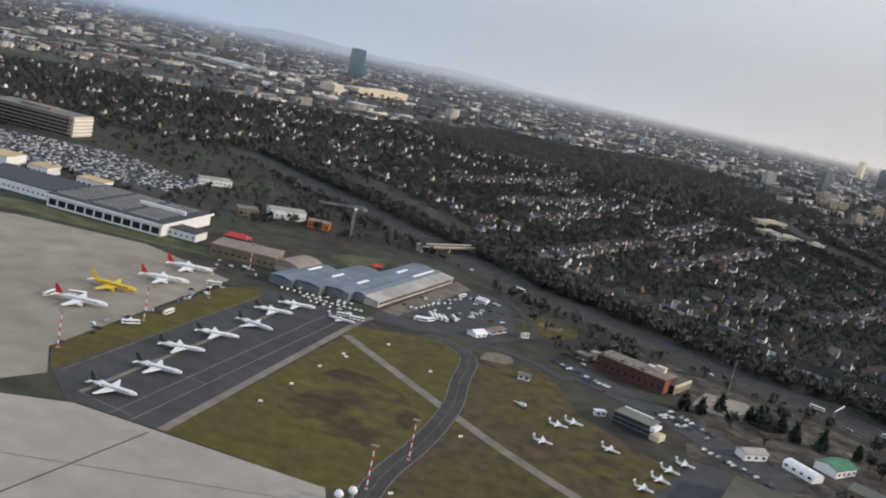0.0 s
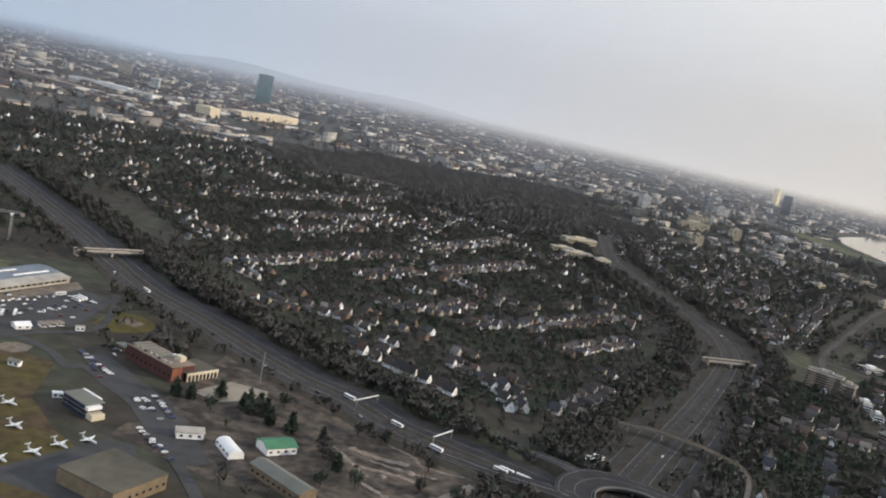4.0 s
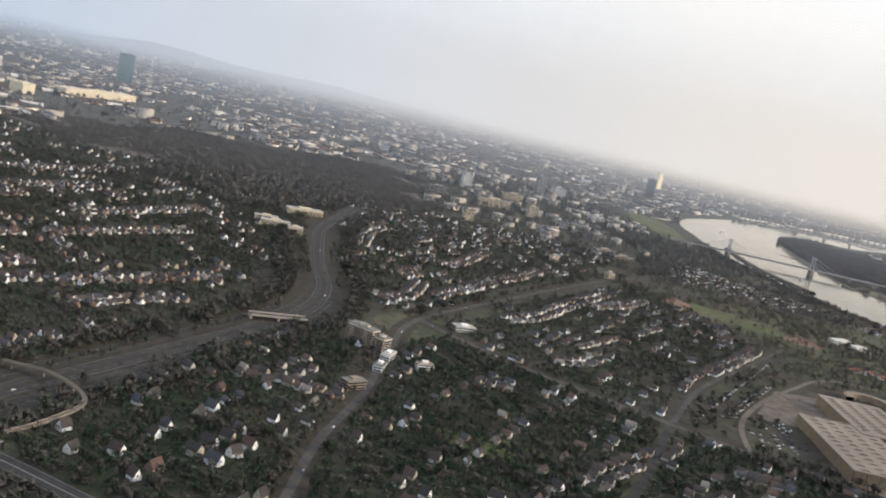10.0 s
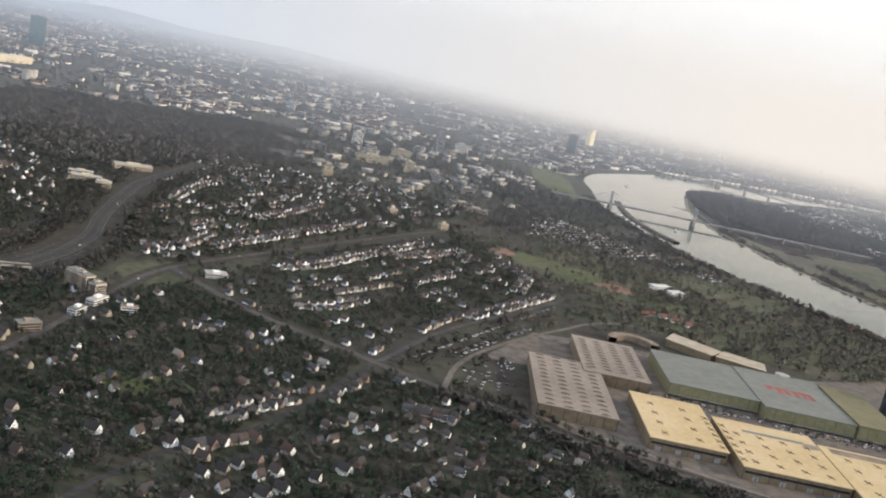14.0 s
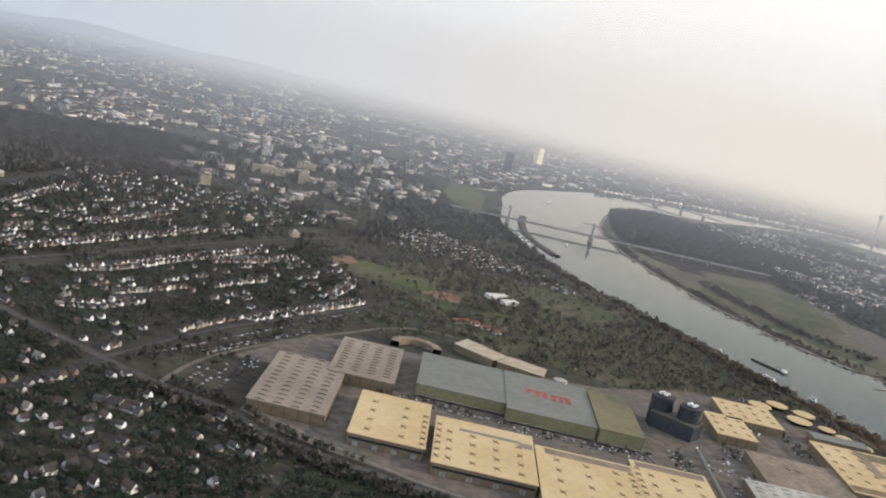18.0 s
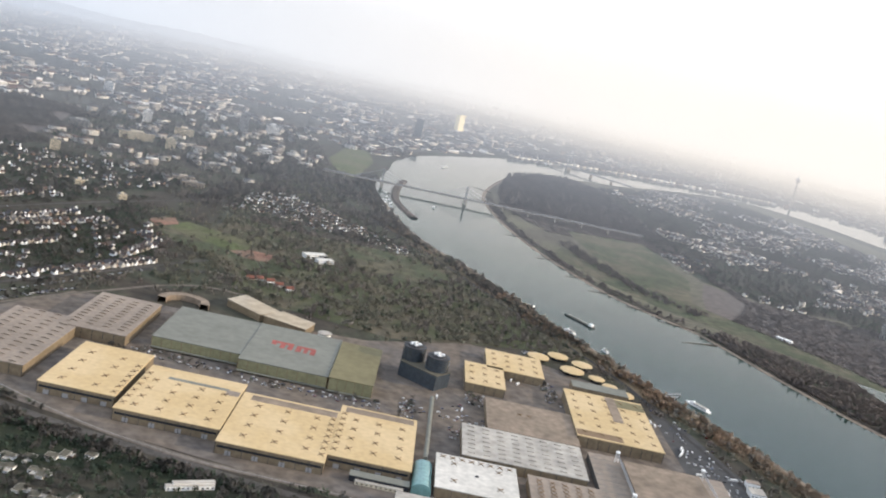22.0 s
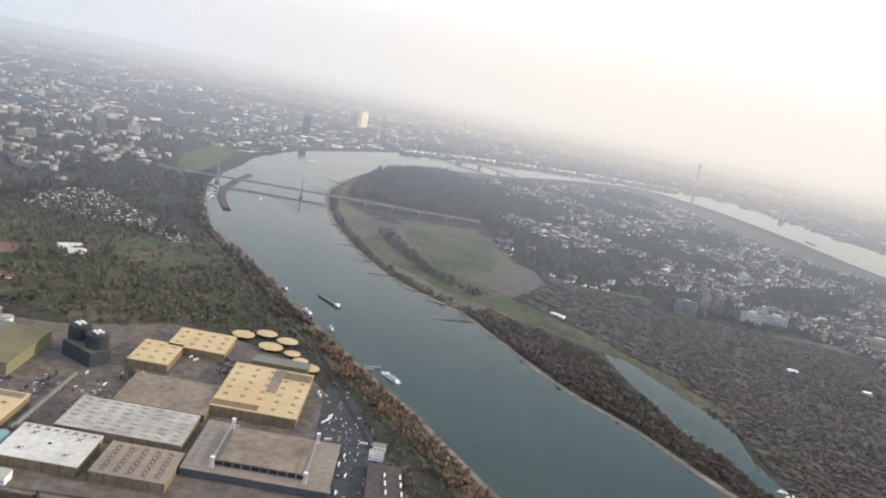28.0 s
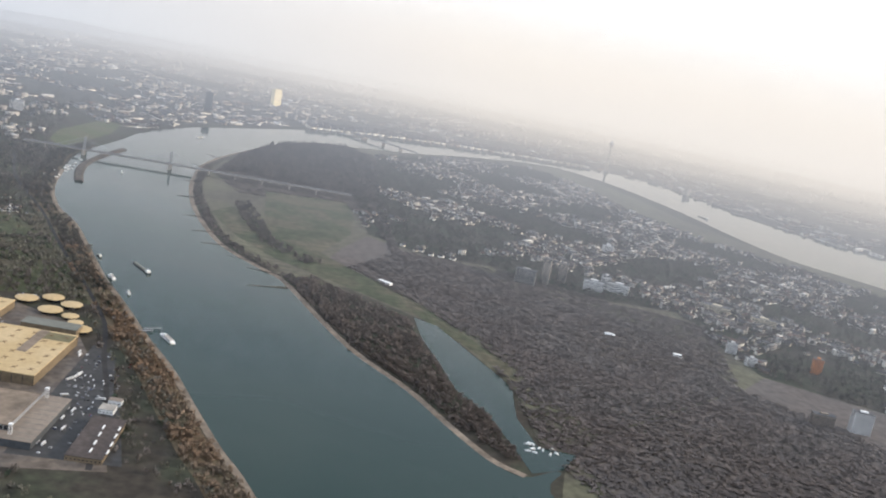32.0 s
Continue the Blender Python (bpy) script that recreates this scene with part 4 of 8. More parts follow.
def shed(name, label, x, y, w, d, h, turn, wall, roof, category="building", rise=0.0, barrel=False):
    """A plain building with a flat, gabled or barrel roof, doors and windows."""
    BLOCKED.append(footprint(x, y, w, d, turn, 0.6))
    ob = thing(name, label, category, pose(x, y, 0, 0, 0, turn))
    if barrel:
        s = Solid()
        n = 9
        pts = [(-d / 2 * math.cos(math.pi * k / n), h * 0.45 + h * 0.55 * math.sin(math.pi * k / n)) for k in range(n + 1)]
        v = [(sx * w / 2, py, pz) for sx in (-1, 1) for py, pz in pts]
        s.add(v, [(k, k + 1, n + 2 + k, n + 1 + k) for k in range(n)] + [tuple(range(n, -1, -1)), tuple(range(n + 1, 2 * n + 2))])
        part("roof", s.mesh("roof", roof), ob)
        part("wall", Solid().box(-w / 2 + 0.1, -d / 2, 0, w / 2 - 0.1, d / 2, h * 0.46).mesh("wall", wall), ob)
    elif rise:
        part("wall", Solid().box(-w / 2, -d / 2, 0, w / 2, d / 2, h).add([(-w / 2, -d / 2, h), (-w / 2, d / 2, h), (-w / 2, 0, h + rise)], [(0, 2, 1)]).add([(w / 2, -d / 2, h), (w / 2, d / 2, h), (w / 2, 0, h + rise)], [(0, 1, 2)]).mesh("wall", wall), ob)
        t = 0.18
        s = Solid()
        for sg in (-1, 1):
            a, b = (sg * (d / 2 + 0.3), h - 0.3 * rise / d * 2), (0, h + rise)
            v = [(sx * (w / 2 + 0.3), yy, zz + dz) for sx in (-1, 1) for yy, zz in (a, b) for dz in (0, t)]
            s.add(v, [(0, 2, 3, 1), (4, 5, 7, 6), (1, 3, 7, 5), (0, 4, 6, 2), (0, 1, 5, 4), (2, 6, 7, 3)])
        part("roof", s.mesh("roof", roof), ob)
    else:
        part("wall", Solid().box(-w / 2, -d / 2, 0, w / 2, d / 2, h).mesh("wall", wall), ob)
        part("roof", Solid().box(-w / 2 - 0.15, -d / 2 - 0.15, h, w / 2 + 0.15, d / 2 + 0.15, h + 0.3, 0, 0.1).mesh("roof", roof), ob)
    n = max(2, int(w / 2.2))
    pane = Solid().box(-0.45, -0.05, 0, 0.45, 0.05, 0.6).mesh("window", "glass")
    for k in range(n):
        for sg in (-1, 1):
            part("window", pane, ob, "", pose(-w / 2 + w * (k + 0.5) / n, sg * d / 2, h * 0.35))
    return ob


shed("service_building", "long slate-blue roofed service block", 1025.8, 530.2, 40, 14, 5.5, HALL_TURN, "hallwall", "slateroof")
shed("entrance_hall", "blue-green glazed barrel-roofed entrance hall", 889.1, 347.5, 29, 10, 6.0, 85, "teal", "teal", barrel=True)
shed("entrance_building", "low pale building with a flat roof by the entrance", 891.5, 318.5, 34, 9, 4.5, HALL_TURN, "white", "paleroof")
shed("service_building", "low dark service building before the cream hall", 867.1, 337.8, 30, 6, 3.0, HALL_TURN, "glass", "slateroof")
shed("service_building", "cream canopied goods entrance before the cream halls", 867, 333.2, 24, 2.4, 1.6, HALL_TURN, "cream", "paleroof")
shed("service_building", "dark brown roofed building with white rooflights", 1096.5, 361, 20, 54, 3.0, -3, "hallwall", material("red_brown_roof", (0.075, 0.06, 0.053), 0.85, 0.25, 0.3))
shed("service_building", "small pale flat-roofed building in the yard", 1093.3, 403.4, 9, 9, 3.0, -5, "white", "paleroof")
shed("service_building", "small pale flat-roofed building in the yard", 1095.5, 415.2, 8, 5, 3.4, -5, "white", "greyroof")
for dx in (-5, 4):
    for dy in (-15, -5, 6, 16):
        shed_l = Solid().box(-0.5, -2.6, 0, 0.5, 2.6, 0.5, 0, 0.1).mesh("rooflight", "white")
        tagged(new("rooflight", shed_l), "white strip rooflight on the brown roof", "rooflight").matrix_world = pose(1102.2 + dx, 357 + dy, 3.8, 0, 0, -3)
# fan-shaped roofs, drum and curved wing behind the halls
for pts, h in (([(754.7, 578), (766.5, 597.6), (796.2, 569.7), (782.4, 554)], 5.0), ([(783.4, 554), (796.2, 572.7), (822, 558.2), (816.1, 539.3)], 5.2)):
    BLOCKED.append(pts)
    cx, cy = np.mean(pts, axis=0)
    ob = thing("exhibition_hall", "skewed cream roof over a low glazed hall", "exhibition hall", pose(cx, cy, 0))
    loc = [(x - cx, y - cy) for x, y in pts]
    part("wall", Solid().prism([(x * .93, y * .93) for x, y in loc], 0, h).mesh("wall", "hallwall"), ob)
    part("roof", Solid().prism([(x * .96, y * .96) for x, y in loc], h, h + 0.45).mesh("roof", "fanroof"), ob)
ob = thing("pavilion", "small white drum-shaped pavilion", "pavilion", pose(828.9, 543.9, 0))
part("wall", Solid().turned([(0, 4.6), (4.2, 4.6)], 18).mesh("wall", "white"), ob)
part("roof", Solid().turned([(4.2, 5.0), (4.6, 5.0), (4.9, 2.0)], 18).mesh("roof", "paleroof"), ob)
arc = [(727.9 + 15 * math.cos(radians(a)), 559.5 + 14 * math.sin(radians(a))) for a in range(-10, 200, 15)]
v, f = ribbon(np.array(arc), 6, 0)
s = Solid()
s.add([(x, y, 4.2) for x, y, _ in v], f)
s.add([(x, y, 0) for x, y, _ in v] + [(x, y, 4.2) for x, y, _ in v], [(k, k + 1, 2 * len(arc) + k + 1, 2 * len(arc) + k) for k in range(len(arc) - 1)] + [(len(arc) + k + 1, len(arc) + k, 3 * len(arc) + k, 3 * len(arc) + k + 1) for k in range(len(arc) - 1)])
tagged(new("curved_building", s.mesh("curved_building", "brownroof")), "low curved building with a brown roof", "building")
# dark twin towers joined at their foot, with pale crowns
for x, y, hgt in ((889, 507, 19), (904, 494, 19)):
    BLOCKED.append(footprint(x, y, 18, 18, 0))
    ob = thing("office_tower", "round dark glass office tower with white rooftop plant", "office tower", pose(x, y, 0), "twin towers")
    part("body", Solid().turned([(0, 7.8), (hgt, 7.6)], 20).mesh("body", "smoked"), ob)
    for k in range(1, int(hgt / 1.5)):
        part("floor_band", Solid().turned([(k * 1.5, 7.84), (k * 1.5 + 0.12, 7.84)], 20).mesh("floor_band", "glass"), ob)
    part("crown", Solid().turned([(hgt, 7.9), (hgt + 0.5, 7.9), (hgt + 0.6, 5.2), (hgt + 1.4, 4.9)], 16).mesh("crown", "dark"), ob, "dark rooftop plant ring")
    for k in range(4):
        part("plant_box", Solid().box(-1.2, -0.9, hgt + 1.4, 1.2, 0.9, hgt + 2.4, 0, 0.2).mesh("plant_box", "white"), ob, "", pose(2.6 * math.cos(k * 1.57), 2.6 * math.sin(k * 1.57), 0, 0, 0, k * 40))
ob = thing("podium", "dark glazed base building between the twin towers", "office building", pose(897, 496, 0, 0, 0, -40))
part("wall", Solid().box(-15, -8, 0, 15, 8, 10).mesh("wall", "smoked"), ob)
part("roof", Solid().box(-15.3, -8.3, 10, 15.3, 8.3, 10.5, 0, 0.1).mesh("roof", "darkfelt"), ob)
BLOCKED.append(footprint(897, 496, 32, 18, -40))
ob = thing("covered_walkway", "long raised covered walkway with a grey roof", "walkway", pose(0, 0, 0))
part("tube", Solid().tube((900.8, 458.9, 3.6), (891.7, 368.4, 3.6), 1.3, 8).mesh("tube", "slateroof"), ob)
for k in range(9):
    part("column", Solid().tube((900.8 - k * 1.1, 456.9 - k * 11, 0), (900.8 - k * 1.1, 456.9 - k * 11, 2.6), 0.25).mesh("column", "steel"), ob)

# ---- airport ----
def aircraft(label, length, radius, span, skin, tail, rear_engines, m, group, high_tail=False, props=False):
    """An aircraft pointing along +x: fuselage, wings, tail, engines, cockpit glass and gear."""
    ob = thing("aircraft", label, "aircraft", m, group)
    r, L = radius, length
    z = r * 1.75
    rings = [(-L / 2, r * 0.12), (-L * 0.36, r * 0.62), (-L * 0.22, r), (L * 0.36, r), (L * 0.44, r * 0.82), (L * 0.485, r * 0.45), (L * 0.5, r * 0.1)]
    part("fuselage", Solid().turned(rings, 12, 0, "x", (0, 0, z)).mesh("fuselage", skin), ob)
    for sg in (-1, 1):
        w = [(L * 0.10, sg * r * 0.6), (-L * 0.11, sg * span / 2), (-L * 0.15, sg * span / 2), (-L * 0.12, sg * r * 0.6)]
        w = w if sg < 0 else w[::-1]
        zz = z + (r * 0.8 if props else -r * 0.5)
        part("wing", Solid().prism(w, zz - 0.08 * r, zz + 0.16 * r).mesh("wing", "white" if skin != "yellow" else skin), ob)
        tz = z + (r * 3.6 if high_tail else r * 0.3)
        tx = -L * (0.47 if high_tail else 0.43)
        t = [(tx + L * 0.05, sg * 0.1), (tx - L * 0.035, sg * span * 0.19), (tx - L * 0.06, sg * span * 0.19), (tx - L * 0.04, sg * 0.1)]
        t = t if sg < 0 else t[::-1]
        part("tailplane", Solid().prism(t, tz, tz + 0.12 * r).mesh("tailplane", "white"), ob)
        ey, ex = (sg * r * 1.5, -L * 0.27) if rear_engines else (sg * span * 0.18, L * 0.05)
        ez = z + (r * 0.35 if rear_engines else (r * 0.8 if props else -r * 0.95))
        e = part("engine", Solid().turned([(-L * 0.055, r * 0.28), (-L * 0.02, r * 0.46), (L * 0.055, r * 0.5), (L * 0.06, r * 0.42)], 10, 0, "x", (ex, ey, ez)).mesh("engine", skin if not rear_engines else "white"), ob)
        if props:
            part("propeller", Solid().box(ex + L * 0.065, ey - 0.05, ez - 0.7, ex + L * 0.07, ey + 0.05, ez + 0.7).mesh("propeller", "dark"), e)
        part("landing_gear", Solid().tube((-L * 0.04, sg * r, 0.25), (-L * 0.04, sg * r, z - r * 0.4), r * 0.1).turned([(-0.1, 0.26), (0.1, 0.26)], 8, 0, "y", (-L * 0.04, sg * r, 0.26)).mesh("landing_gear", "dark"), ob)
    fin = [(-L * 0.33, z + r * 0.6), (-L * 0.46, z + r * 3.7), (-L * 0.5, z + r * 3.7), (-L * 0.47, z + r * 0.3)]
    v = [(x, -0.08 * r, zz) for x, zz in fin] + [(x, 0.08 * r, zz) for x, zz in fin]
    part("fin", Solid().add(v, [(0, 1, 2, 3), (7, 6, 5, 4), (0, 4, 5, 1), (1, 5, 6, 2), (2, 6, 7, 3), (3, 7, 4, 0)]).mesh("fin", tail), ob)
    part("cockpit_window", Solid().box(L * 0.435, -r * 0.62, z + r * 0.22, L * 0.455, r * 0.62, z + r * 0.62, 0, r * 0.1).mesh("cockpit_window", "glass"), ob)
    part("nose_gear", Solid().tube((L * 0.38, 0, 0.2), (L * 0.38, 0, z - r * 0.6), r * 0.1).mesh("nose_gear", "dark"), ob)
    for sg in (-1, 1):
        part("window_band", Solid().box(-L * 0.22, sg * r * 0.985 - 0.02, z + r * 0.18, L * 0.34, sg * r * 0.985 + 0.02, z + r * 0.34).mesh("window_band", "glass"), ob)
    return ob


aircraft("white airliner with a red tail and red belly on its stand", 15.5, 0.8, 14.5, "white", "red", False, pose(-82.5, 255, 0.07, 0, 0, -5), "airliners")
aircraft("all-yellow airliner on its stand", 15.0, 0.8, 14.5, "yellow", "yellow", False, pose(-80, 274.5, 0.07, 0, 0, -12), "airliners")
aircraft("white airliner with a red tail on its stand", 15.5, 0.8, 14.5, "white", "red", False, pose(-70, 292.5, 0.07, 0, 0, 3), "airliners")
aircraft("white airliner with a red tail at the far stand", 15.5, 0.8, 14.5, "white", "red", False, pose(-67, 311.5, 0.07, 0, 0, 2), "airliners")
reg = aircraft("white regional jet with a dark tail and rear engines", 12.0, 0.6, 10.5, "white", "dark", True, pose(-55, 200.5, 0.08, 0, 0, -14), "regional jets")
for x, y, a in ((-50, 218, -8), (-49, 235, 4), (-43.5, 251, 4), (-36, 266, -22), (-33.5, 283, 4), (-28, 294, 5)):
    copy_thing(reg, pose(x, y, 0.08, 0, 0, a))
aircraft("slim white business jet parked by the apron edge", 9.0, 0.42, 6.0, "white", "white", True, pose(-13, 289, 0.12, 0, 0, -10), "business aircraft", True)
biz = aircraft("small white twin-engined propeller aircraft with a high tail", 5.2, 0.32, 5.4, "white", "white", False, pose(44.8, 221.5, 0.06, 0, 0, -18), "light aircraft", True, True)
for x, y, a in ((50.3, 235, -15), (55, 239, -18), (62.6, 225, -30), (72.6, 212, -32), (76.6, 219, -30), (82, 225, -25), (67, 205, -30)):
    copy_thing(biz, pose(x, y, 0.08, 0, 0, a))
ob = thing("helicopter", "small pale helicopter on the grass", "helicopter", pose(41.5, 244.5, 0.05, 0, 0, -20))
part("cabin", Solid().turned([(-1.2, 0.15), (-0.7, 0.5), (0.3, 0.6), (0.9, 0.4), (1.2, 0.1)], 10, 0, "x", (0, 0, 0.85)).mesh("cabin", "white"), ob)
part("tail_boom", Solid().tube((-0.9, 0, 1.0), (-3.0, 0, 1.15), 0.18, 8, 0, 0.08).mesh("tail_boom", "white"), ob)
part("tail_fin", Solid().box(-3.1, -0.04, 1.0, -2.75, 0.04, 1.8).mesh("tail_fin", "red"), ob)
for k in range(4):
    part("rotor_blade", Solid().box(0.1, -0.08, 1.62, 2.6, 0.08, 1.66).mesh("rotor_blade", "dark"), ob, "", pose(0, 0, 0, 0, 0, 90 * k + 20))
part("rotor_mast", Solid().tube((0, 0, 1.3), (0, 0, 1.66), 0.08).mesh("rotor_mast", "dark"), ob)
for sg in (-1, 1):
    part("skid", Solid().tube((-0.9, sg * 0.5, 0.06), (1.0, sg * 0.5, 0.06), 0.06).mesh("skid", "dark"), ob)

# striped floodlight masts
mast = None
for x, y in ((-75, 220), (-64, 252), (-54, 285), (-50, 328), (4, 178), (12, 196)):
    if mast is None:
        mast = thing("light_mast", "tall red and white banded floodlight mast", "light mast", pose(x, y, 0), "floodlight masts")
        for k in range(9):
            part("pole_band", Solid().tube((0, 0, k * 1.05), (0, 0, (k + 1) * 1.05), 0.16 - 0.006 * k, 8, 0, 0.154 - 0.006 * k).mesh("pole_band", "white" if k % 2 else "red"), mast)
        head = part("lamp_head", Solid().box(-0.8, -0.2, 9.4, 0.8, 0.2, 9.75, 0, 0.05).mesh("lamp_head", "steel"), mast)
        part("base", Solid().box(-0.4, -0.4, 0, 0.4, 0.4, 0.3, 0, 0.06).mesh("base", "concrete"), mast)
    else:
        copy_thing(mast, pose(x, y, 0))

# general aviation hangar: four long bays under blue-grey roofs
M["bluegrey"] = material("blue_grey_sheet_roof", (0.15, 0.175, 0.205), 0.6, 0.18, 0.25, 0.05)
M["greywall"] = material("grey_sheet_wall", (0.16, 0.165, 0.17), 0.7, 0.2, 0.4)
hg = thing("hangar", "wide low hangar with blue-grey sheet roofs and pale rooflights", "hangar", pose(-3.2, 313, 0, 0, 0, 66))
BLOCKED.append([(-42, 315), (-3, 309), (27, 375), (16, 382), (-33, 352)])
for v0, v1, u0, u1, lights in ((5.5, 9.5, 0, 65, ((42, 60),)), (9.5, 18.5, -4, 66, ((9, 17), (40, 49))), (18.5, 28, -8, 36, ((7, 15),)), (28, 37, -11, 20, ((6, 15),))):
    part("wall", Solid().box(u0 + 0.3, v0, 0, u1 - 0.3, v1, 2.75).mesh("wall", "greywall"), hg)
    vm = v0 + (v1 - v0) * 0.45
    prof = [(v0, 2.8), (vm, 3.35), (v1, 2.85)]
    v = [(u, a, b + dz) for u in (u0, u1) for a, b in prof for dz in (0, 0.18)]
    part("roof", Solid().add(v, [(1, 3, 9, 7), (3, 5, 11, 9), (0, 6, 8, 2), (2, 8, 10, 4), (0, 2, 3, 1), (2, 4, 5, 3), (6, 7, 9, 8), (8, 9, 11, 10), (0, 1, 7, 6), (4, 10, 11, 5)]).mesh("roof", "bluegrey"), hg)
    for a, b in lights:
        part("rooflight", Solid().box(a, vm - 0.55, 3.45, b, vm + 0.55, 3.8, 0, 0.12).mesh("rooflight", "white"), hg)
    for u in np.arange(u0 + 4, u1 - 1, 4.0):
        part("roof_seam", Solid().add([(u, v0 + 0.1, 2.98), (u + 0.12, v0 + 0.1, 2.98), (u + 0.12, vm, 3.55), (u, vm, 3.55)], [(0, 1, 2, 3)]).mesh("roof_seam", "slateroof"), hg)
part("front_wall", Solid().box(0.2, 0, 0, 64.8, 5.4, 2.1).mesh("front_wall", "paleroof"), hg)
part("front_roof", Solid().add([(-0.3, -0.4, 2.1), (65.3, -0.4, 2.1), (65.3, 5.5, 2.75), (-0.3, 5.5, 2.75), (-0.3, -0.4, 2.3), (65.3, -0.4, 2.3), (65.3, 5.5, 2.95), (-0.3, 5.5, 2.95)], [(3, 2, 1, 0), (4, 5, 6, 7), (0, 1, 5, 4), (1, 2, 6, 5), (3, 0, 4, 7), (2, 3, 7, 6)]).mesh("front_roof", "paleroof"), hg, "pale weathered lean-to roof")
for k in range(20):
    u = 1.5 + 62 * k / 20
    part("window", Solid().box(u, -0.1, 0.95, u + 2.3, 0.05, 1.65).mesh("window", "glass"), hg)
red = thing("marquee", "small red tent on the lawn behind the hangar", "tent", pose(-7.5, 371, 0, 0, 0, 30))
part("cover", Solid().add([(-2, -1.4, 0.8), (2, -1.4, 0.8), (2, 1.4, 0.8), (-2, 1.4, 0.8), (-1, 0, 1.6), (1, 0, 1.6)], [(0, 1, 5, 4), (2, 3, 4, 5), (1, 2, 5), (3, 0, 4), (3, 2, 1, 0)]).mesh("cover", "red"), red)
for sx in (-1.8, 1.8):
    for sy in (-1.2, 1.2):
        part("post", Solid().tube((sx, sy, 0), (sx, sy, 0.85), 0.07).mesh("post", "steel"), red)
shed("annex", "low grey annex with a ribbed barrel roof", -35, 341, 16, 12, 4.6, 65, "paleroof", "greyroof", barrel=True)
shed("terminal_wing", "long low grey building with a ribbed pale roof", -54, 343, 24, 13, 4.2, -5, "hallwall", "greyroof")

# terminal with a dark roof set with white rooflight strips and a white fascia
tb = thing("terminal_building", "long terminal with a dark flat roof and white fascia", "terminal", pose(-106.5, 373, 0, 0, 0, -14.5))
BLOCKED.append(footprint(-106.5, 373, 50, 40, -14.5))
part("wall", Solid().box(-24.5, -19, 0, 24.5, 19, 4.2).mesh("wall", "white"), tb)
part("roof", Solid().box(-25, -19.5, 4.9, 25, 19.5, 5.1).mesh("roof", "dark"), tb)
part("fascia", Solid().box(-25.4, -19.9, 4.1, 25.4, 19.9, 4.9, 0, 0.05).mesh("fascia", "white"), tb)
for i in range(10):
    for j in range(3):
        part("rooflight", Solid().box(-23 + j * 15.5, -15 + i * 3.3, 5.1, -10.5 + j * 15.5, -14.3 + i * 3.3, 5.5, 0, 0.1).mesh("rooflight", "paleroof"), tb)
part("plant_wall", Solid().box(2, 2, 5.1, 22, 3, 6.6).mesh("plant_wall", "white"), tb)
for k in range(12):
    part("window", Solid().box(-23.6 + 4 * k, -19.12, 0.8, -20.4 + 4 * k, -18.95, 3.2).mesh("window", "glass"), tb)
shed("terminal_wing", "long terminal wing with a dark flat roof", -153, 386, 40, 26, 4.0, -14.5, "white", "dark")
shed("terminal_wing", "white low entrance wing beside the terminal", -80, 357, 12, 9, 3.0, -14, "white", "dark")
shed("service_building", "pale yellow flat building beyond the terminal", -135, 412, 13, 8, 3.5, -12, "white", "hallroof")
shed("service_building", "pale cream canopy building beyond the terminal", -160, 419, 10, 10, 3.5, -12, "white", "hallroof")
shed("service_building", "cream block with a flat roof by the car park", -178, 420, 12, 14, 5, -12, "white", "hallroof")
shed("service_building", "long pale shed with a flat roof", -98, 478, 16, 7, 3, 25, "white", "paleroof")
shed("hotel", "cream building with rows of windows", -54, 431, 17, 7, 4.2, 20, "white", "paleroof")
shed("service_building", "small dark flat block beside the trees", -70, 421, 9, 7, 3.2, 20, "hallwall", "slateroof")
ob = thing("marquee", "bright red canopy beside the terminal", "canopy", pose(-63, 369, 0, 0, 0, -10))
part("cover", Solid().add([(-5, -3, 1.6), (5, -3, 1.6), (5, 3, 1.6), (-5, 3, 1.6), (-3, 0, 2.9), (3, 0, 2.9)], [(0, 1, 5, 4), (2, 3, 4, 5), (1, 2, 5), (3, 0, 4), (3, 2, 1, 0)]).mesh("cover", "red"), ob)
for sx in (-4.6, 4.6):
    for sy in (-2.7, 2.7):
        part("post", Solid().tube((sx, sy, 0), (sx, sy, 1.65), 0.12).mesh("post", "steel"), ob)
shed("marquee", "white tent hall beside the car park", 31, 305, 5.2, 4.2, 1.2, 45, "white", "white", "tent", rise=0.9)
shed("brick_shed", "pale hut on the airfield grass", 44, 269, 3.5, 2.2, 1.5, -10, "white", "slateroof", rise=0.5)
for x, y in ((36, 311), (38, 313.5), (40, 316)):
    shed("site_hut", "low white cabin beside the white tent", x, y, 2.2, 3.0, 1.1, 45, "white", "greyroof")
shed("brick_shed", "pale sign-like hut by the perimeter road", 48, 314, 3.0, 1.0, 1.6, 30, "white", "paleroof")
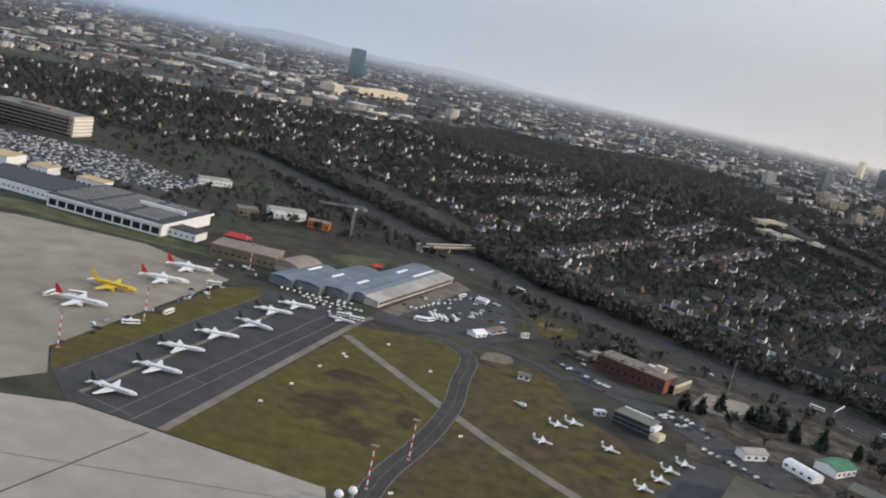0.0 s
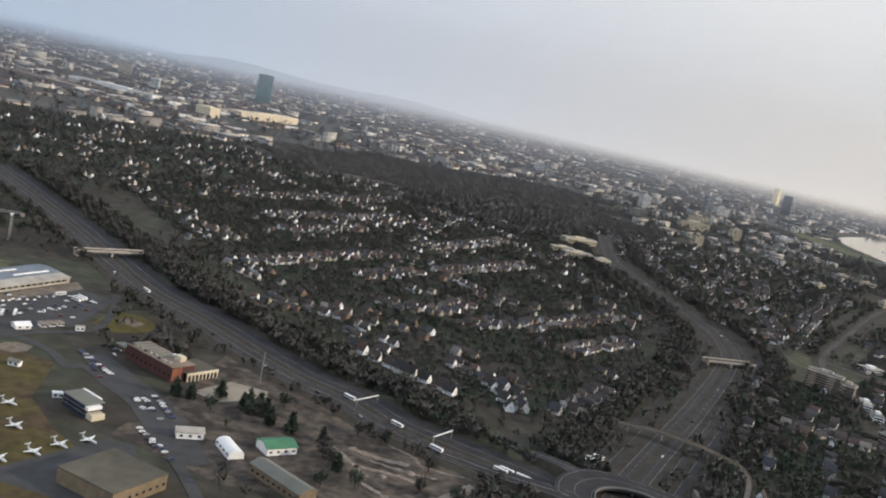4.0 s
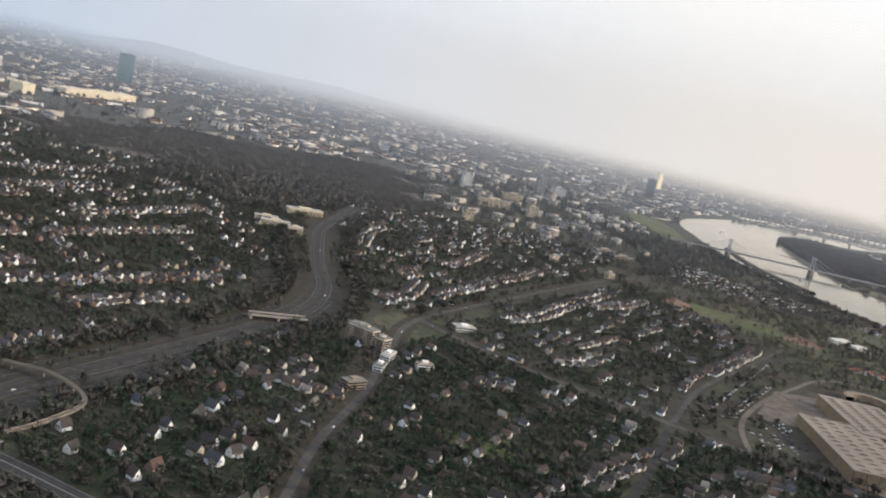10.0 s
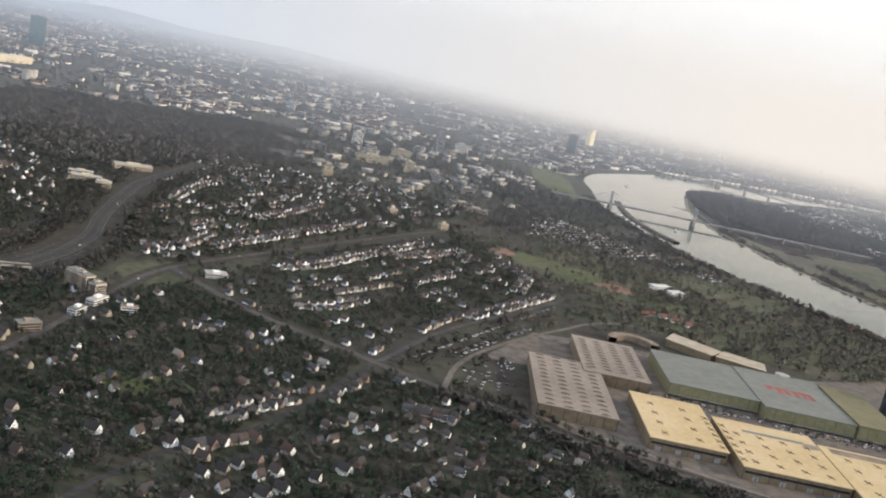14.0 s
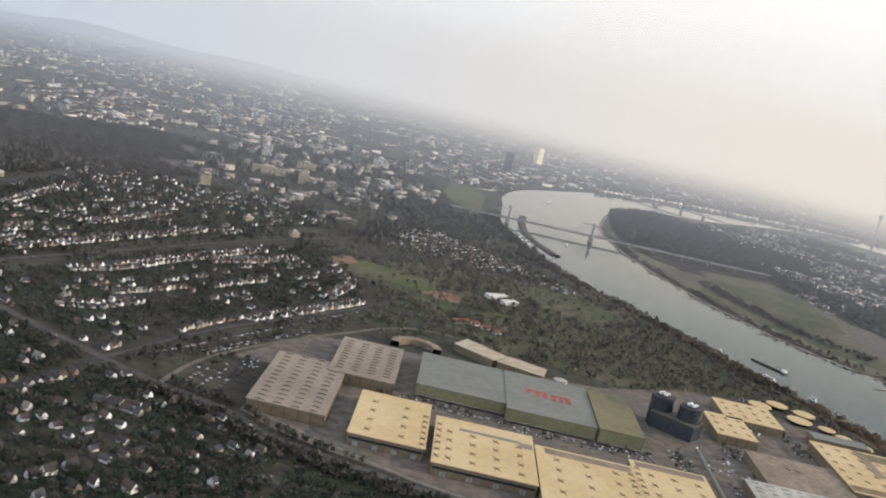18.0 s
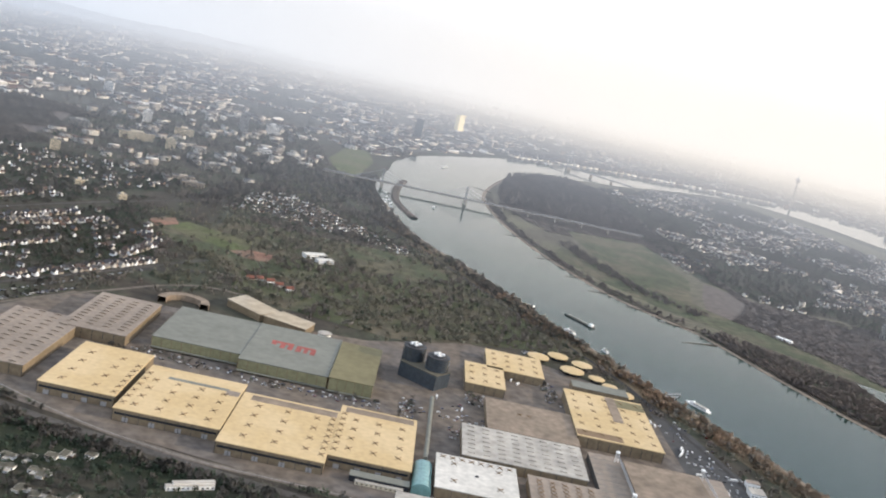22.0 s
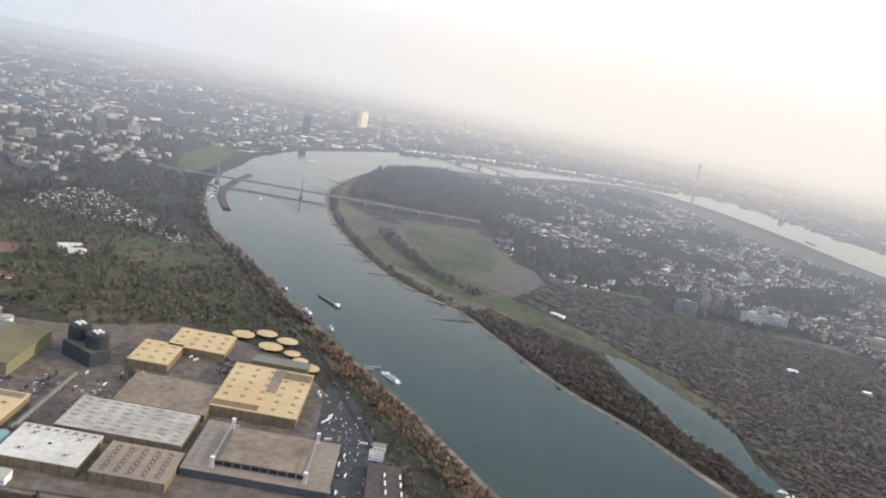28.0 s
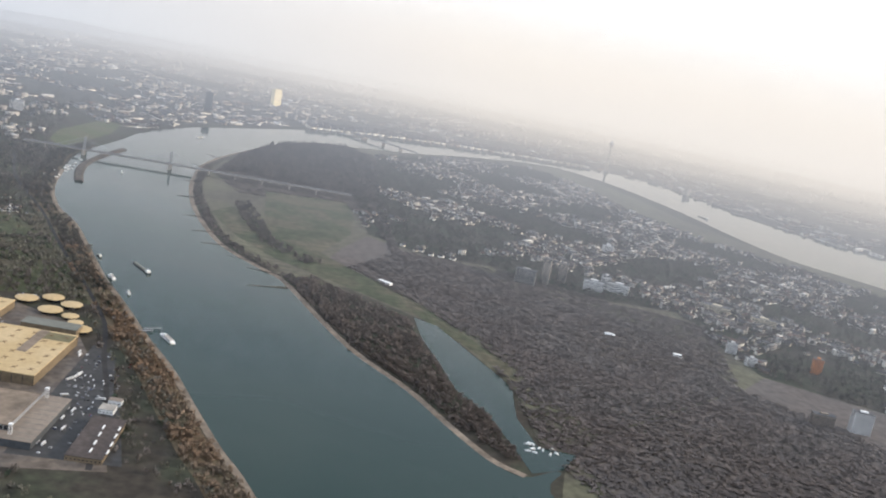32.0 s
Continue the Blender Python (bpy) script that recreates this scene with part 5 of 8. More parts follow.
# red brick works building with a white rooftop box and a white colonnaded annex
M["brick"] = material("dark_red_brick", (0.09, 0.04, 0.034), 0.85, 0.2, 0.8)
wk = shed("works_building", "long dark red brick building with a flat roof", 82, 292, 24, 9, 4.8, -37.5, "brick", "brownroof")
part("plant_room", Solid().box(5.5, 1.2, 5.1, 8.8, 3.4, 6.7, 0, 0.1).mesh("plant_room", "cream"), wk, "cream rooftop plant room")
part("plant_room", Solid().box(2.2, 3.0, 5.1, 4.8, 4.2, 5.6, 0, 0.05).mesh("plant_room", "white"), wk, "low white rooftop unit")
for k in range(6):
    part("roof_strip", Solid().box(-11.2 + 2.6 * k, -2.6, 5.05, -10.1 + 2.6 * k, 2.8, 5.4, 0, 0.1).mesh("roof_strip", "slateroof"), wk)
for k in range(9):
    part("roof_unit", Solid().box(-11.2 + 2.4 * k, -3.9 + 0.4 * (k % 3), 5.05, -10.2 + 2.4 * k, -3.2 + 0.4 * (k % 3), 5.5 + 0.1 * (k % 2), 0, 0.05).mesh("roof_unit", "paleroof" if k % 3 else "dark"), wk)
# lighter brick colour on this end imitates sunlight falling there
part("end_panel", Solid().box(12.02, -4.4, 0.6, 12.12, -0.6, 4.4).mesh("end_panel", material("sunlit_brick", (0.22, 0.085, 0.05), 0.85, 0.2, 0.8)), wk, "brick end panel toned orange for the sun on it")
an = shed("annex", "low annex with a cream colonnade and a dark roof", 92.6, 292.8, 11, 13, 2.6, -37.5, "glass", "darkfelt")
part("fascia", Solid().box(5.55, -6.6, 2.1, 6.0, 6.6, 2.9, 0, 0.04).mesh("fascia", "cream"), an)
for k in range(9):
    part("column", Solid().box(5.55, -6.4 + 1.55 * k, 0, 5.95, -5.95 + 1.55 * k, 2.1).mesh("column", "cream"), an)
shed("service_building", "low cream buildings behind the brick works", 73, 305, 7, 3, 2.2, -37, "cream", "paleroof")
shed("service_building", "small grey annex of the brick works", 67, 303, 5, 3.4, 1.8, -37, "hallwall", "slateroof")
BLOCKED.append([(56, 296), (72, 300), (96, 280), (104, 262), (116, 228), (104, 218), (80, 256), (62, 276)])
bl = shed("office_building", "blue glazed office with white framed ends", 73, 245.5, 11, 6, 3.6, -38, material("blue_glazing", (0.035, 0.05, 0.075), 0.2, 0.2, 0.4, spec=0.6), "slateroof")
for z in (1.15, 2.35):
    part("floor_band", Solid().box(-5.56, -3.06, z, 5.56, 3.06, z + 0.16).mesh("floor_band", "greyroof"), bl)
part("frame", Solid().box(5.4, -3.1, 2.5, 6.9, 1.4, 3.5, 0, 0.1).mesh("frame", "white"), bl)
part("wing", Solid().box(5.5, -2.6, 0, 8.4, 1.6, 1.6, 0, 0.1).mesh("wing", "cream"), bl)
part("sunshade", Solid().box(-5.6, 3.1, 3.7, 3.2, 3.9, 3.9).mesh("sunshade", "white"), bl)
shed("site_hut", "white cabin beside the glazed office", 64, 251, 3.2, 1.5, 1.3, 20, "white", "white")
shed("hangar", "large hangar with a plain dark olive roof", 95, 203, 18, 18, 4.0, 62, "hallwall", "darkfelt")
shed("workshop", "white workshop with a curved roof", 104.5, 241.5, 7.5, 4.2, 2.0, 20, "white", "paleroof", rise=0.8)
shed("workshop", "white barrel-roofed shed beside a yard", 117, 236.5, 10, 4.6, 2.6, -58, "white", "white", barrel=True)
shed("workshop", "shed with a faded green roof", 129, 244, 9.5, 7, 2.2, 35, "white", material("green_roof_sheet", (0.06, 0.17, 0.09), 0.6, 0.2, 0.4), rise=1.0)
shed("workshop", "long grey-roofed shed beside bare soil", 134, 221, 20, 6, 2.8, -42, "hallwall", "slateroof", rise=1.2)
# construction crane
ob = thing("tower_crane", "yellow-grey tower crane over the site", "crane", pose(-23, 422, 0, 0, 0, 195))
s = Solid()
for ax, ay in ((-.4, -.4), (.4, -.4), (.4, .4), (-.4, .4)):
    s.tube((ax, ay, 0), (ax, ay, 13), 0.09, 4)
for z in range(13):
    s.tube((-.4, -.4, z), (.4, -.4, z + 1), 0.06, 4).tube((.4, .4, z), (-.4, .4, z + 1), 0.06, 4)
part("tower", s.mesh("tower", "steel"), ob)
s = Solid().tube((-5, 0, 13), (17, 0, 13), 0.16, 4).tube((-4, 0, 14), (16, 0, 13.6), 0.1, 4)
for k in range(20):
    s.tube((-3 + k, 0, 13), (-2.5 + k, 0, 13.8), 0.06, 4)
part("jib", s.mesh("jib", "steel"), ob)
part("counterweight", Solid().box(-5.2, -0.7, 12, -3.4, 0.7, 13.4).mesh("counterweight", "concrete"), ob)
part("cab", Solid().box(-0.6, 0.4, 12, 0.6, 1.4, 13, 0, 0.1).mesh("cab", "white"), ob)
shed("site_hut", "orange building shell beside the crane", -38, 425, 10, 6, 3, 0, "orange", "brownroof")

# ---- landmark buildings ----
def block(name, label, x, y, w, d, h, turn, wall, category="building", storey=1.25, bands=True, roof="cityroof", group=""):
    """A storeyed building: body, parapet, and on each floor a band of windows on each side."""
    BLOCKED.append(footprint(x, y, w, d, turn, 1.5))
    ob = thing(name, label, category, pose(x, y, 0, 0, 0, turn), group)
    part("wall", Solid().box(-w / 2, -d / 2, 0, w / 2, d / 2, h).mesh("wall", wall), ob)
    part("roof", Solid().box(-w / 2 - 0.1, -d / 2 - 0.1, h, w / 2 + 0.1, d / 2 + 0.1, h + 0.4, 0, 0.1).mesh("roof", roof), ob)
    part("plant_room", Solid().box(-w * 0.18, -d * 0.22, h + 0.4, w * 0.18, d * 0.22, h + 1.5, 0, 0.1).mesh("plant_room", wall), ob)
    if bands:
        me = Solid().box(-w / 2 + 0.3, -d / 2 - 0.06, 0, w / 2 - 0.3, d / 2 + 0.06, storey * 0.5).box(-w / 2 - 0.06, -d / 2 + 0.3, 0.005, w / 2 + 0.06, d / 2 - 0.3, storey * 0.5 - 0.005).mesh("window_band", "glass")
        for k in range(int(h / storey)):
            part("window_band", me, ob, "", pose(0, 0, storey * (k + 0.3)))
    return ob


# grey body and cream end carry shade and sun in their colours
off = block("office_building", "long office block toned grey for shade, cream on its sunlit banded end", -214, 543, 52, 20, 11, -14, "greyroof", "office", 2.0, roof="slateroof")
part("end_wall", Solid().box(26.1, -8, 0, 27.4, 10, 11.2).mesh("end_wall", "cream"), off)
for k in range(5):
    part("floor_slab", Solid().box(27.4, -8, 1 + 2 * k, 28.0, 10, 1.8 + 2 * k).mesh("floor_slab", "white"), off)
slab1 = block("apartment_building", "long slab of flats with beige balcony bands", 384, 461, 18, 6, 10, -38, "block2", "apartments", 1.3, roof="slateroof", group="slab of flats")
slab2 = block("apartment_building", "lower slab of flats with beige balcony bands and a sunlit end", 394.5, 455.5, 8, 7, 7.5, -38, "block2", "apartments", 1.3, roof="slateroof", group="slab of flats")
for ob, w in ((slab1, 18), (slab2, 8)):
    for k in range(7 if w > 10 else 5):
        part("balcony", Solid().box(-w / 2 + 0.2, -4.0, 0.9 + 1.3 * k, w / 2 - 0.2, -3.05, 1.35 + 1.3 * k).mesh("balcony", "greyroof"), ob)
block("apartment_building", "low stepped white building at the foot of the flats", 399, 443, 13, 5, 3.0, 72, "white", "apartments", 1.3, roof="paleroof")
block("apartment_building", "flat-roofed white block beside the road", 395, 422, 10, 5, 3, 75, "white", "apartments", 1.3, roof="slateroof")
block("apartment_building", "flat-roofed grey block beside the road", 383, 386, 11, 6, 4, 40, "greyroof", "apartments", 1.3, roof="slateroof")
block("apartment_building", "white terrace house row beside the lawn", 418, 435, 9, 4, 4, 20, "white", "apartments", 1.3, roof="brownroof")
block("school_building", "low flat-roofed building by the crossroads", 446.1, 536.3, 14, 9, 2.6, 20, "white", "school", 1.3, roof="paleroof")
for x, y, w, d, h, a in ((315, 843.2, 34, 9, 5, 25), (299.3, 754, 24, 9, 4.5, 10), (317.4, 740.4, 12, 8, 5, 10), (289.3, 771.4, 20, 7, 4, 15)):
    block("school_building", "cream flat-roofed institute building among trees", x, y, w, d, h, a, "cream", "institute", 1.3, roof="paleroof")
# towers of the nearer town
TOWERS = [
        (484.6, 1046.8, 11, 8, 13, 20, "cream", "cream block of flats"), (456.6, 1234.5, 26, 9, 12, 15, "block", "grey slab of flats"), (507.6, 1413.1, 14, 14, 20, 15, "white", "pale round-edged tower"),
        (533.7, 1235.8, 46, 10, 11, 18, "cream", "long cream office slab"), (639.9, 1531.3, 13, 13, 34, 15, "steel", "tall grey tower with a domed top"), (682.6, 1589.1, 22, 16, 17, 10, "white", "broad pale block"),
        (584, 1214.5, 13, 9, 15, 12, "cream", "cream tower block"), (697.8, 1336.6, 20, 14, 9, 10, "white", "white domed hall"), (598.5, 1398.2, 12, 9, 17, 12, "block", "grey tower block"),
        (574.9, 1356.3, 28, 9, 12, 12, "cream", "cream office slab"),]
TOWERS += [(640.3, 1012.1, 26, 8, 6, 20, "block2", "row of brick flats"), (655.4, 987.1, 26, 8, 6, 20, "block2", "row of brick flats"),
        (560.7, 883.8, 9, 6, 6, 30, "cream", "cream corner building"), (610.9, 853.6, 8, 7, 6, 30, "cream", "cream corner building"), (654.7, 1120.6, 22, 10, 8, 30, "block", "grey flats"),
        (957.5, 2012.2, 16, 12, 46, 10, "glass", "dark glass tower by the far bank"), (-166.1, 1962.2, 30, 12, 60, 8, "teal", "tall dark glass tower slab"),
        (377, 1687.5, 16, 10, 20, 0, "white", "white tower block"), (-304.1, 1673, 14, 12, 22, 0, "white", "white tower block"), (-449.7, 1975.3, 26, 10, 26, 5, "cream", "cream tower slab")]
for x, y, w, d, h, a, wall, label in TOWERS:
    block("tower_block" if h > 9 else "apartment_building", label + " with rows of dark windows", x, y, w, d, h, a, wall, "tower block" if h > 9 else "flats", 1.3)
M["goldwall"] = material("cream_tower_cladding", (0.85, 0.72, 0.42), 0.5, 0.08, 0.3)
block("tower_block", "tall cream tower slab catching the sun", 1085, 2410, 28, 12, 46, 55, "goldwall", "tower block", 2.6, False)
block("factory_building", "very long cream factory hall", -89.8, 1536.2, 26, 150, 10, -28, "cream", "factory", 2.0, False, "cream")
block("factory_building", "square cream factory block", -143.9, 1368.9, 26, 22, 14, -28, "cream", "factory", 2.0, False, "cream")
block("factory_building", "long pale factory roofs", -314.6, 1490.6, 150, 26, 7, -18, "white", "factory", 2.0, False, "paleroof")
block("factory_building", "long grey factory roofs", -395.6, 1365.9, 170, 20, 6, -18, "greyroof", "factory", 2.0, False, "greyroof")
# the far shore
# one tower's orange colour stands in for warm sunlight on its front
for x, y, w, d, h, a, wall, label in (
        (1459.4, 901.4, 20, 8, 12, -20, "block", "stepped pale tower block"), (1485.7, 912.3, 8, 10, 22, -20, "block2", "slim brown tower block"), (1512.1, 932.9, 8, 12, 17, -20, "block2", "brown tower block"),
        (1547.4, 917.2, 20, 9, 9, -10, "white", "white banded block"), (1581.9, 926.1, 22, 9, 8, -25, "white", "white banded block"), (1568.1, 936.1, 8, 8, 12, 0, "white", "white banded tower"),
        (1686.3, 551.9, 14, 9, 13, -10, "white", "pale tower block"), (1654.8, 558.3, 16, 8, 7, -10, "greyroof", "pale block"), (1729, 708.9, 8, 7, 11, -15, "orange", "tower block tinted orange as if sunlit"),
        (1654.6, 702.8, 9, 6, 6, 0, "white", "white cube block"), (1648.4, 737.4, 9, 6, 8, -15, "white", "white tower block"), (1634, 1153.6, 12, 8, 10, 0, "white", "pale tower block"),
        (1698.2, 898.2, 26, 12, 7, -20, "cream", "cream office block"), (1745.4, 868.4, 24, 10, 7, -20, "cream", "cream office block")):
    w, h = w * 1.2, h * 1.42
    block("tower_block" if h > 9 else "apartment_building", label + " with rows of dark windows", x, y, w, d, h, a, wall, "tower block" if h > 9 else "flats", 1.3)
# slender television tower
ob = thing("television_tower", "slender pale concrete television tower", "tower", pose(1969.6, 2306.6, 0))
part("shaft", Solid().turned([(0, 5), (10, 3.2), (66, 2.2)], 12).mesh("shaft", "concrete"), ob)
part("pod", Solid().turned([(64, 2.2), (69, 6.2), (72, 6.2), (76, 3.0)], 16).mesh("pod", "steel"), ob)
part("antenna", Solid().turned([(76, 1.2), (95, 0.3)], 8).mesh("antenna", "white"), ob)
# air dome and long white roof on the sports grounds
ob = thing("air_dome", "white inflated sports dome", "sports hall", pose(1516, 736, 0, 0, 0, -20) @ Matrix.Scale(0.62, 4))
part("cover", Solid().turned([(-10, 0.5), (-9, 3), (-6, 4.4), (6, 4.4), (9, 3), (10, 0.5)], 14, 0, "x", (0, 0, 0)).mesh("cover", "white"), ob)
shed("sports_hall", "white flat-roofed sports hall", 1575, 698, 8, 5, 2, -10, "white", "white")
shed("sports_hall", "white flat-roofed boathouse on the meadow", 1289, 805, 16, 5, 2, -45, "white", "white")

# ---- river crossings, ships and shore ----
def bridge(label, a, b, z, width, pylons, height, piers):
    """A cable-stayed road bridge between two points."""
    a, b = Vector((*a, 0)), Vector((*b, 0))
    L = (b - a).length
    ob = thing("bridge", label, "bridge", pose(a.x, a.y, 0, 0, 0, math.degrees(math.atan2(b.y - a.y, b.x - a.x))))
    part("deck", Solid().box(0, -width / 2, z - 1.0, L, width / 2, z).mesh("deck", "concrete"), ob)
    part("carriageway", Solid().box(0, -width / 2 + 1, z, L, width / 2 - 1, z + 0.1).mesh("carriageway", "asphalt"), ob)
    for sg in (-1, 1):
        part("railing", Solid().box(0, sg * width / 2 - 0.1, z, L, sg * width / 2 + 0.1, z + 0.6).mesh("railing", "steel"), ob)
    for u in pylons:
        for sg in (-1, 1):
            part("pylon", Solid().box(u - 0.7, sg * width / 2 - 0.5, 0, u + 0.7, sg * width / 2 + 0.5, height, 0, 0.3).mesh("pylon", "steel"), ob)
            for k in range(3):
                for dr in (-1, 1):
                    part("cable", Solid().tube((u, sg * width / 2, height - 1 - 4.5 * k), (u + dr * (42 - 13 * k), sg * width / 2, z + 0.3), 0.16, 5).mesh("cable", "steel"), ob)
        part("pier", Solid().box(u - 2, -width / 2 - 2, -1, u + 2, width / 2 + 2, z - 1.0, 0, 0.4).mesh("pier", "concrete"), ob)
    for u in piers:
        part("pier", Solid().box(u - 0.9, -width / 2 + 1, 0, u + 0.9, width / 2 - 1, z - 1.0).mesh("pier", "concrete"), ob)
    return ob


bridge("long cable-stayed road bridge with slim steel pylons", (790, 1263), (1262, 1250), 8.0, 9, (84, 206), 26, (30, 262, 300, 340, 380, 420))
bridge("distant cable-stayed bridge with one pylon", (1256.3, 2112.3), (1421.3, 1885.6), 8.0, 10, (90,), 34, (20, 160, 220))


def ship(label, x, y, turn, length, beam, cargo):
    ob = thing("ship", label, "ship", pose(x, y, 0.12, 0, 0, turn))
    L, B = length / 2, beam / 2
    hull = [(-L, -B * 0.8), (L * 0.8, -B), (L, -B * 0.3), (L, B * 0.3), (L * 0.8, B), (-L, B * 0.8)]
    part("hull", Solid().prism(hull, 0, 0.9).mesh("hull", "dark" if cargo else "white"), ob)
    if cargo:
        part("hatch_cover", Solid().box(-L * 0.66, -B * 0.7, 0.9, L * 0.78, B * 0.7, 1.5, 0, 0.15).mesh("hatch_cover", "slateroof"), ob)
        part("wheelhouse", Solid().box(-L * 0.92, -B * 0.8, 0.9, -L * 0.72, B * 0.8, 3.0, 0, 0.2).mesh("wheelhouse", "white"), ob)
    else:
        part("saloon", Solid().box(-L * 0.8, -B * 0.8, 0.9, L * 0.6, B * 0.8, 2.0, 0, 0.2).mesh("saloon", "white"), ob)
        part("window_band", Solid().box(-L * 0.75, -B * 0.83, 1.2, L * 0.55, B * 0.83, 1.65).mesh("window_band", "glass"), ob)
        part("sun_deck", Solid().box(-L * 0.75, -B * 0.75, 2.0, L * 0.3, B * 0.75, 2.3, 0, 0.1).mesh("sun_deck", "paleroof"), ob)
        part("wheelhouse", Solid().box(L * 0.32, -B * 0.45, 2.0, L * 0.5, B * 0.45, 2.9, 0, 0.15).mesh("wheelhouse", "white"), ob)
    return ob


ship("long dark barge with a white wheelhouse under way", 1054, 725.7, 122, 38, 4.2, True)
ship("white passenger ship moored at its pontoon", 1106.4, 545.8, 122, 22, 4.4, False)
ship("white moored restaurant boat", 1036.3, 682.4, 120, 14, 3.6, False)
ship("small white moored boat", 1058.7, 643.3, 110, 8, 2.4, False)
ship("small moored boat by the bank", 1011.5, 744.4, 118, 10, 2.6, True)
ship("white cruise ship on the far reach", 1271.4, 2082.7, 40, 34, 5, False)
ship("white barge on the far reach", 993.3, 1624.6, 55, 22, 4, False)
ship("small boat in the stream", 945.7, 1173.4, 100, 8, 2.2, False)
ship("long barge on the far arm of the river", 2003.7, 1702.4, 105, 34, 4.5, True)
for x, y, a in ((1087.8, 553.8, 25), (1092.8, 561.7, 25)):
    ob = thing("gangway", "steel gangway from the bank to the pontoon", "gangway", pose(x, y, 0.2, 0, 0, a))
    part("deck", Solid().box(-7, -0.5, 1.0, 7, 0.5, 1.2).mesh("deck", "steel"), ob)
    for sg in (-1, 1):
        part("handrail", Solid().tube((-7, sg * 0.5, 1.8), (7, sg * 0.5, 1.8), 0.08, 4).mesh("handrail", "steel"), ob)
    for u in (-6, 6):
        part("post", Solid().box(u - 0.2, -0.4, -0.2, u + 0.2, 0.4, 1.0).mesh("post", "steel"), ob)
boat = None
for k in range(34):
    x, y = ((877 + rng.uniform(-9, 12), 1116 + rng.uniform(-70, 120)) if k < 22 else (1375 + rng.uniform(-10, 12), 433 + rng.uniform(-10, 6)))
    if boat is None:
        boat = thing("motorboat", "small white moored motorboat", "boat", pose(x, y, 0.2, 0, 0, 30), "moored boats")
        part("hull", Solid().prism([(-2, -0.7), (1, -0.75), (2.2, 0), (1, 0.75), (-2, 0.7)], 0, 0.6).mesh("hull", "white"), boat)
        part("cabin", Solid().box(-0.9, -0.5, 0.6, 0.8, 0.5, 1.15, 0, 0.15).mesh("cabin", "white"), boat)
        part("windscreen", Solid().box(0.62, -0.45, 0.75, 0.84, 0.45, 1.05).mesh("windscreen", "glass"), boat)
    else:
        copy_thing(boat, pose(x, y, 0.2, 0, 0, rng.uniform(0, 180)))
v, f = ribbon(smooth([(914.3, 1067.1), (900.4, 1125.3), (893.3, 1180), (894.1, 1234.3), (899.7, 1293.4), (910.3, 1358.1)]), 7, 0)
n = len(v) // 2
s = Solid().add([(x, y, 2.2) for x, y, _ in v], f)
w_, _ = ribbon(smooth([(914.3, 1067.1), (900.4, 1125.3), (893.3, 1180), (894.1, 1234.3), (899.7, 1293.4), (910.3, 1358.1)]), 12, 0)
s.add([(x, y, 0.1) for x, y, _ in w_] + [(x, y, 2.2) for x, y, _ in v], [(k + 1, k, 2 * n + k, 2 * n + k + 1) for k in range(n - 1)] + [(n + k, n + k + 1, 3 * n + k + 1, 3 * n + k) for k in range(n - 1)])
tagged(new("breakwater", s.mesh("breakwater", "scrub")), "long curved stone breakwater of the yacht harbour", "breakwater")
for x0, y0, x1, y1 in ((1046, 1196.8, 1020.5, 1190), (1063.4, 1088.4, 1032.1, 1081.8), (1082.9, 982, 1053.6, 974.7), (1104.7, 913, 1075.1, 906), (1126.1, 861.6, 1090.9, 856.8), (1155.6, 811.4, 1122.3, 820.3), (1182, 774.1, 1145.5, 784.9), (1189.6, 732.7, 1151.2, 721.8), (1046.2, 1318.2, 1018.6, 1334.2), (1056, 1426.9, 1024.2, 1452.4)):
    tagged(new("groyne", Solid().tube((x0, y0, 0.1), (x1, y1, 0.02), 1.2, 6, 0, 0.35).mesh("groyne", "scrub")), "low stone groyne running into the river", "groyne", "groynes")

# motorway structures
# one dark asphalt for the raised decks and the strip painted as shade
M["darkroad"] = material("dark_asphalt_and_shade", (0.03, 0.029, 0.03), 0.9, 0.25, 0.2, 0.03)
for (x0, y0), (x1, y1), w in (((8, 420), (34, 443), 4.5), ((322, 466), (352, 478), 5.5)):
    L = math.hypot(x1 - x0, y1 - y0)
    ob = thing("overpass", "concrete road bridge over the motorway", "bridge", pose(x0, y0, 0, 0, 0, math.degrees(math.atan2(y1 - y0, x1 - x0))))
    part("deck", Solid().box(0, -w / 2, 2.1, L, w / 2, 2.7).mesh("deck", "concrete"), ob)
    part("carriageway", Solid().box(0, -w / 2 + .5, 2.7, L, w / 2 - .5, 2.75).mesh("carriageway", "asphalt"), ob)
    for sg in (-1, 1):
        part("parapet", Solid().box(0, sg * w / 2 - .15, 2.7, L, sg * w / 2 + .15, 3.3).mesh("parapet", "paleroof"), ob)
    for u in (0.6, L / 2, L - 0.6):
        part("pier", Solid().box(u - .5, -w / 2 + .4, 0, u + .5, w / 2 - .4, 2.1).mesh("pier", "concrete"), ob)
gan = thing("sign_gantry", "white sign gantry across the motorway", "gantry", pose(178, 277, 0, 0, 0, 55))
for u in (-5.5, 5.5):
    part("post", Solid().tube((u, 0, 0), (u, 0, 2.8), 0.12).mesh("post", "steel"), gan)
part("beam", Solid().box(-5.7, -0.14, 2.65, 5.7, 0.14, 2.95).mesh("beam", "white"), gan)
copy_thing(gan, pose(152, 297, 0, 0, 0, 52))
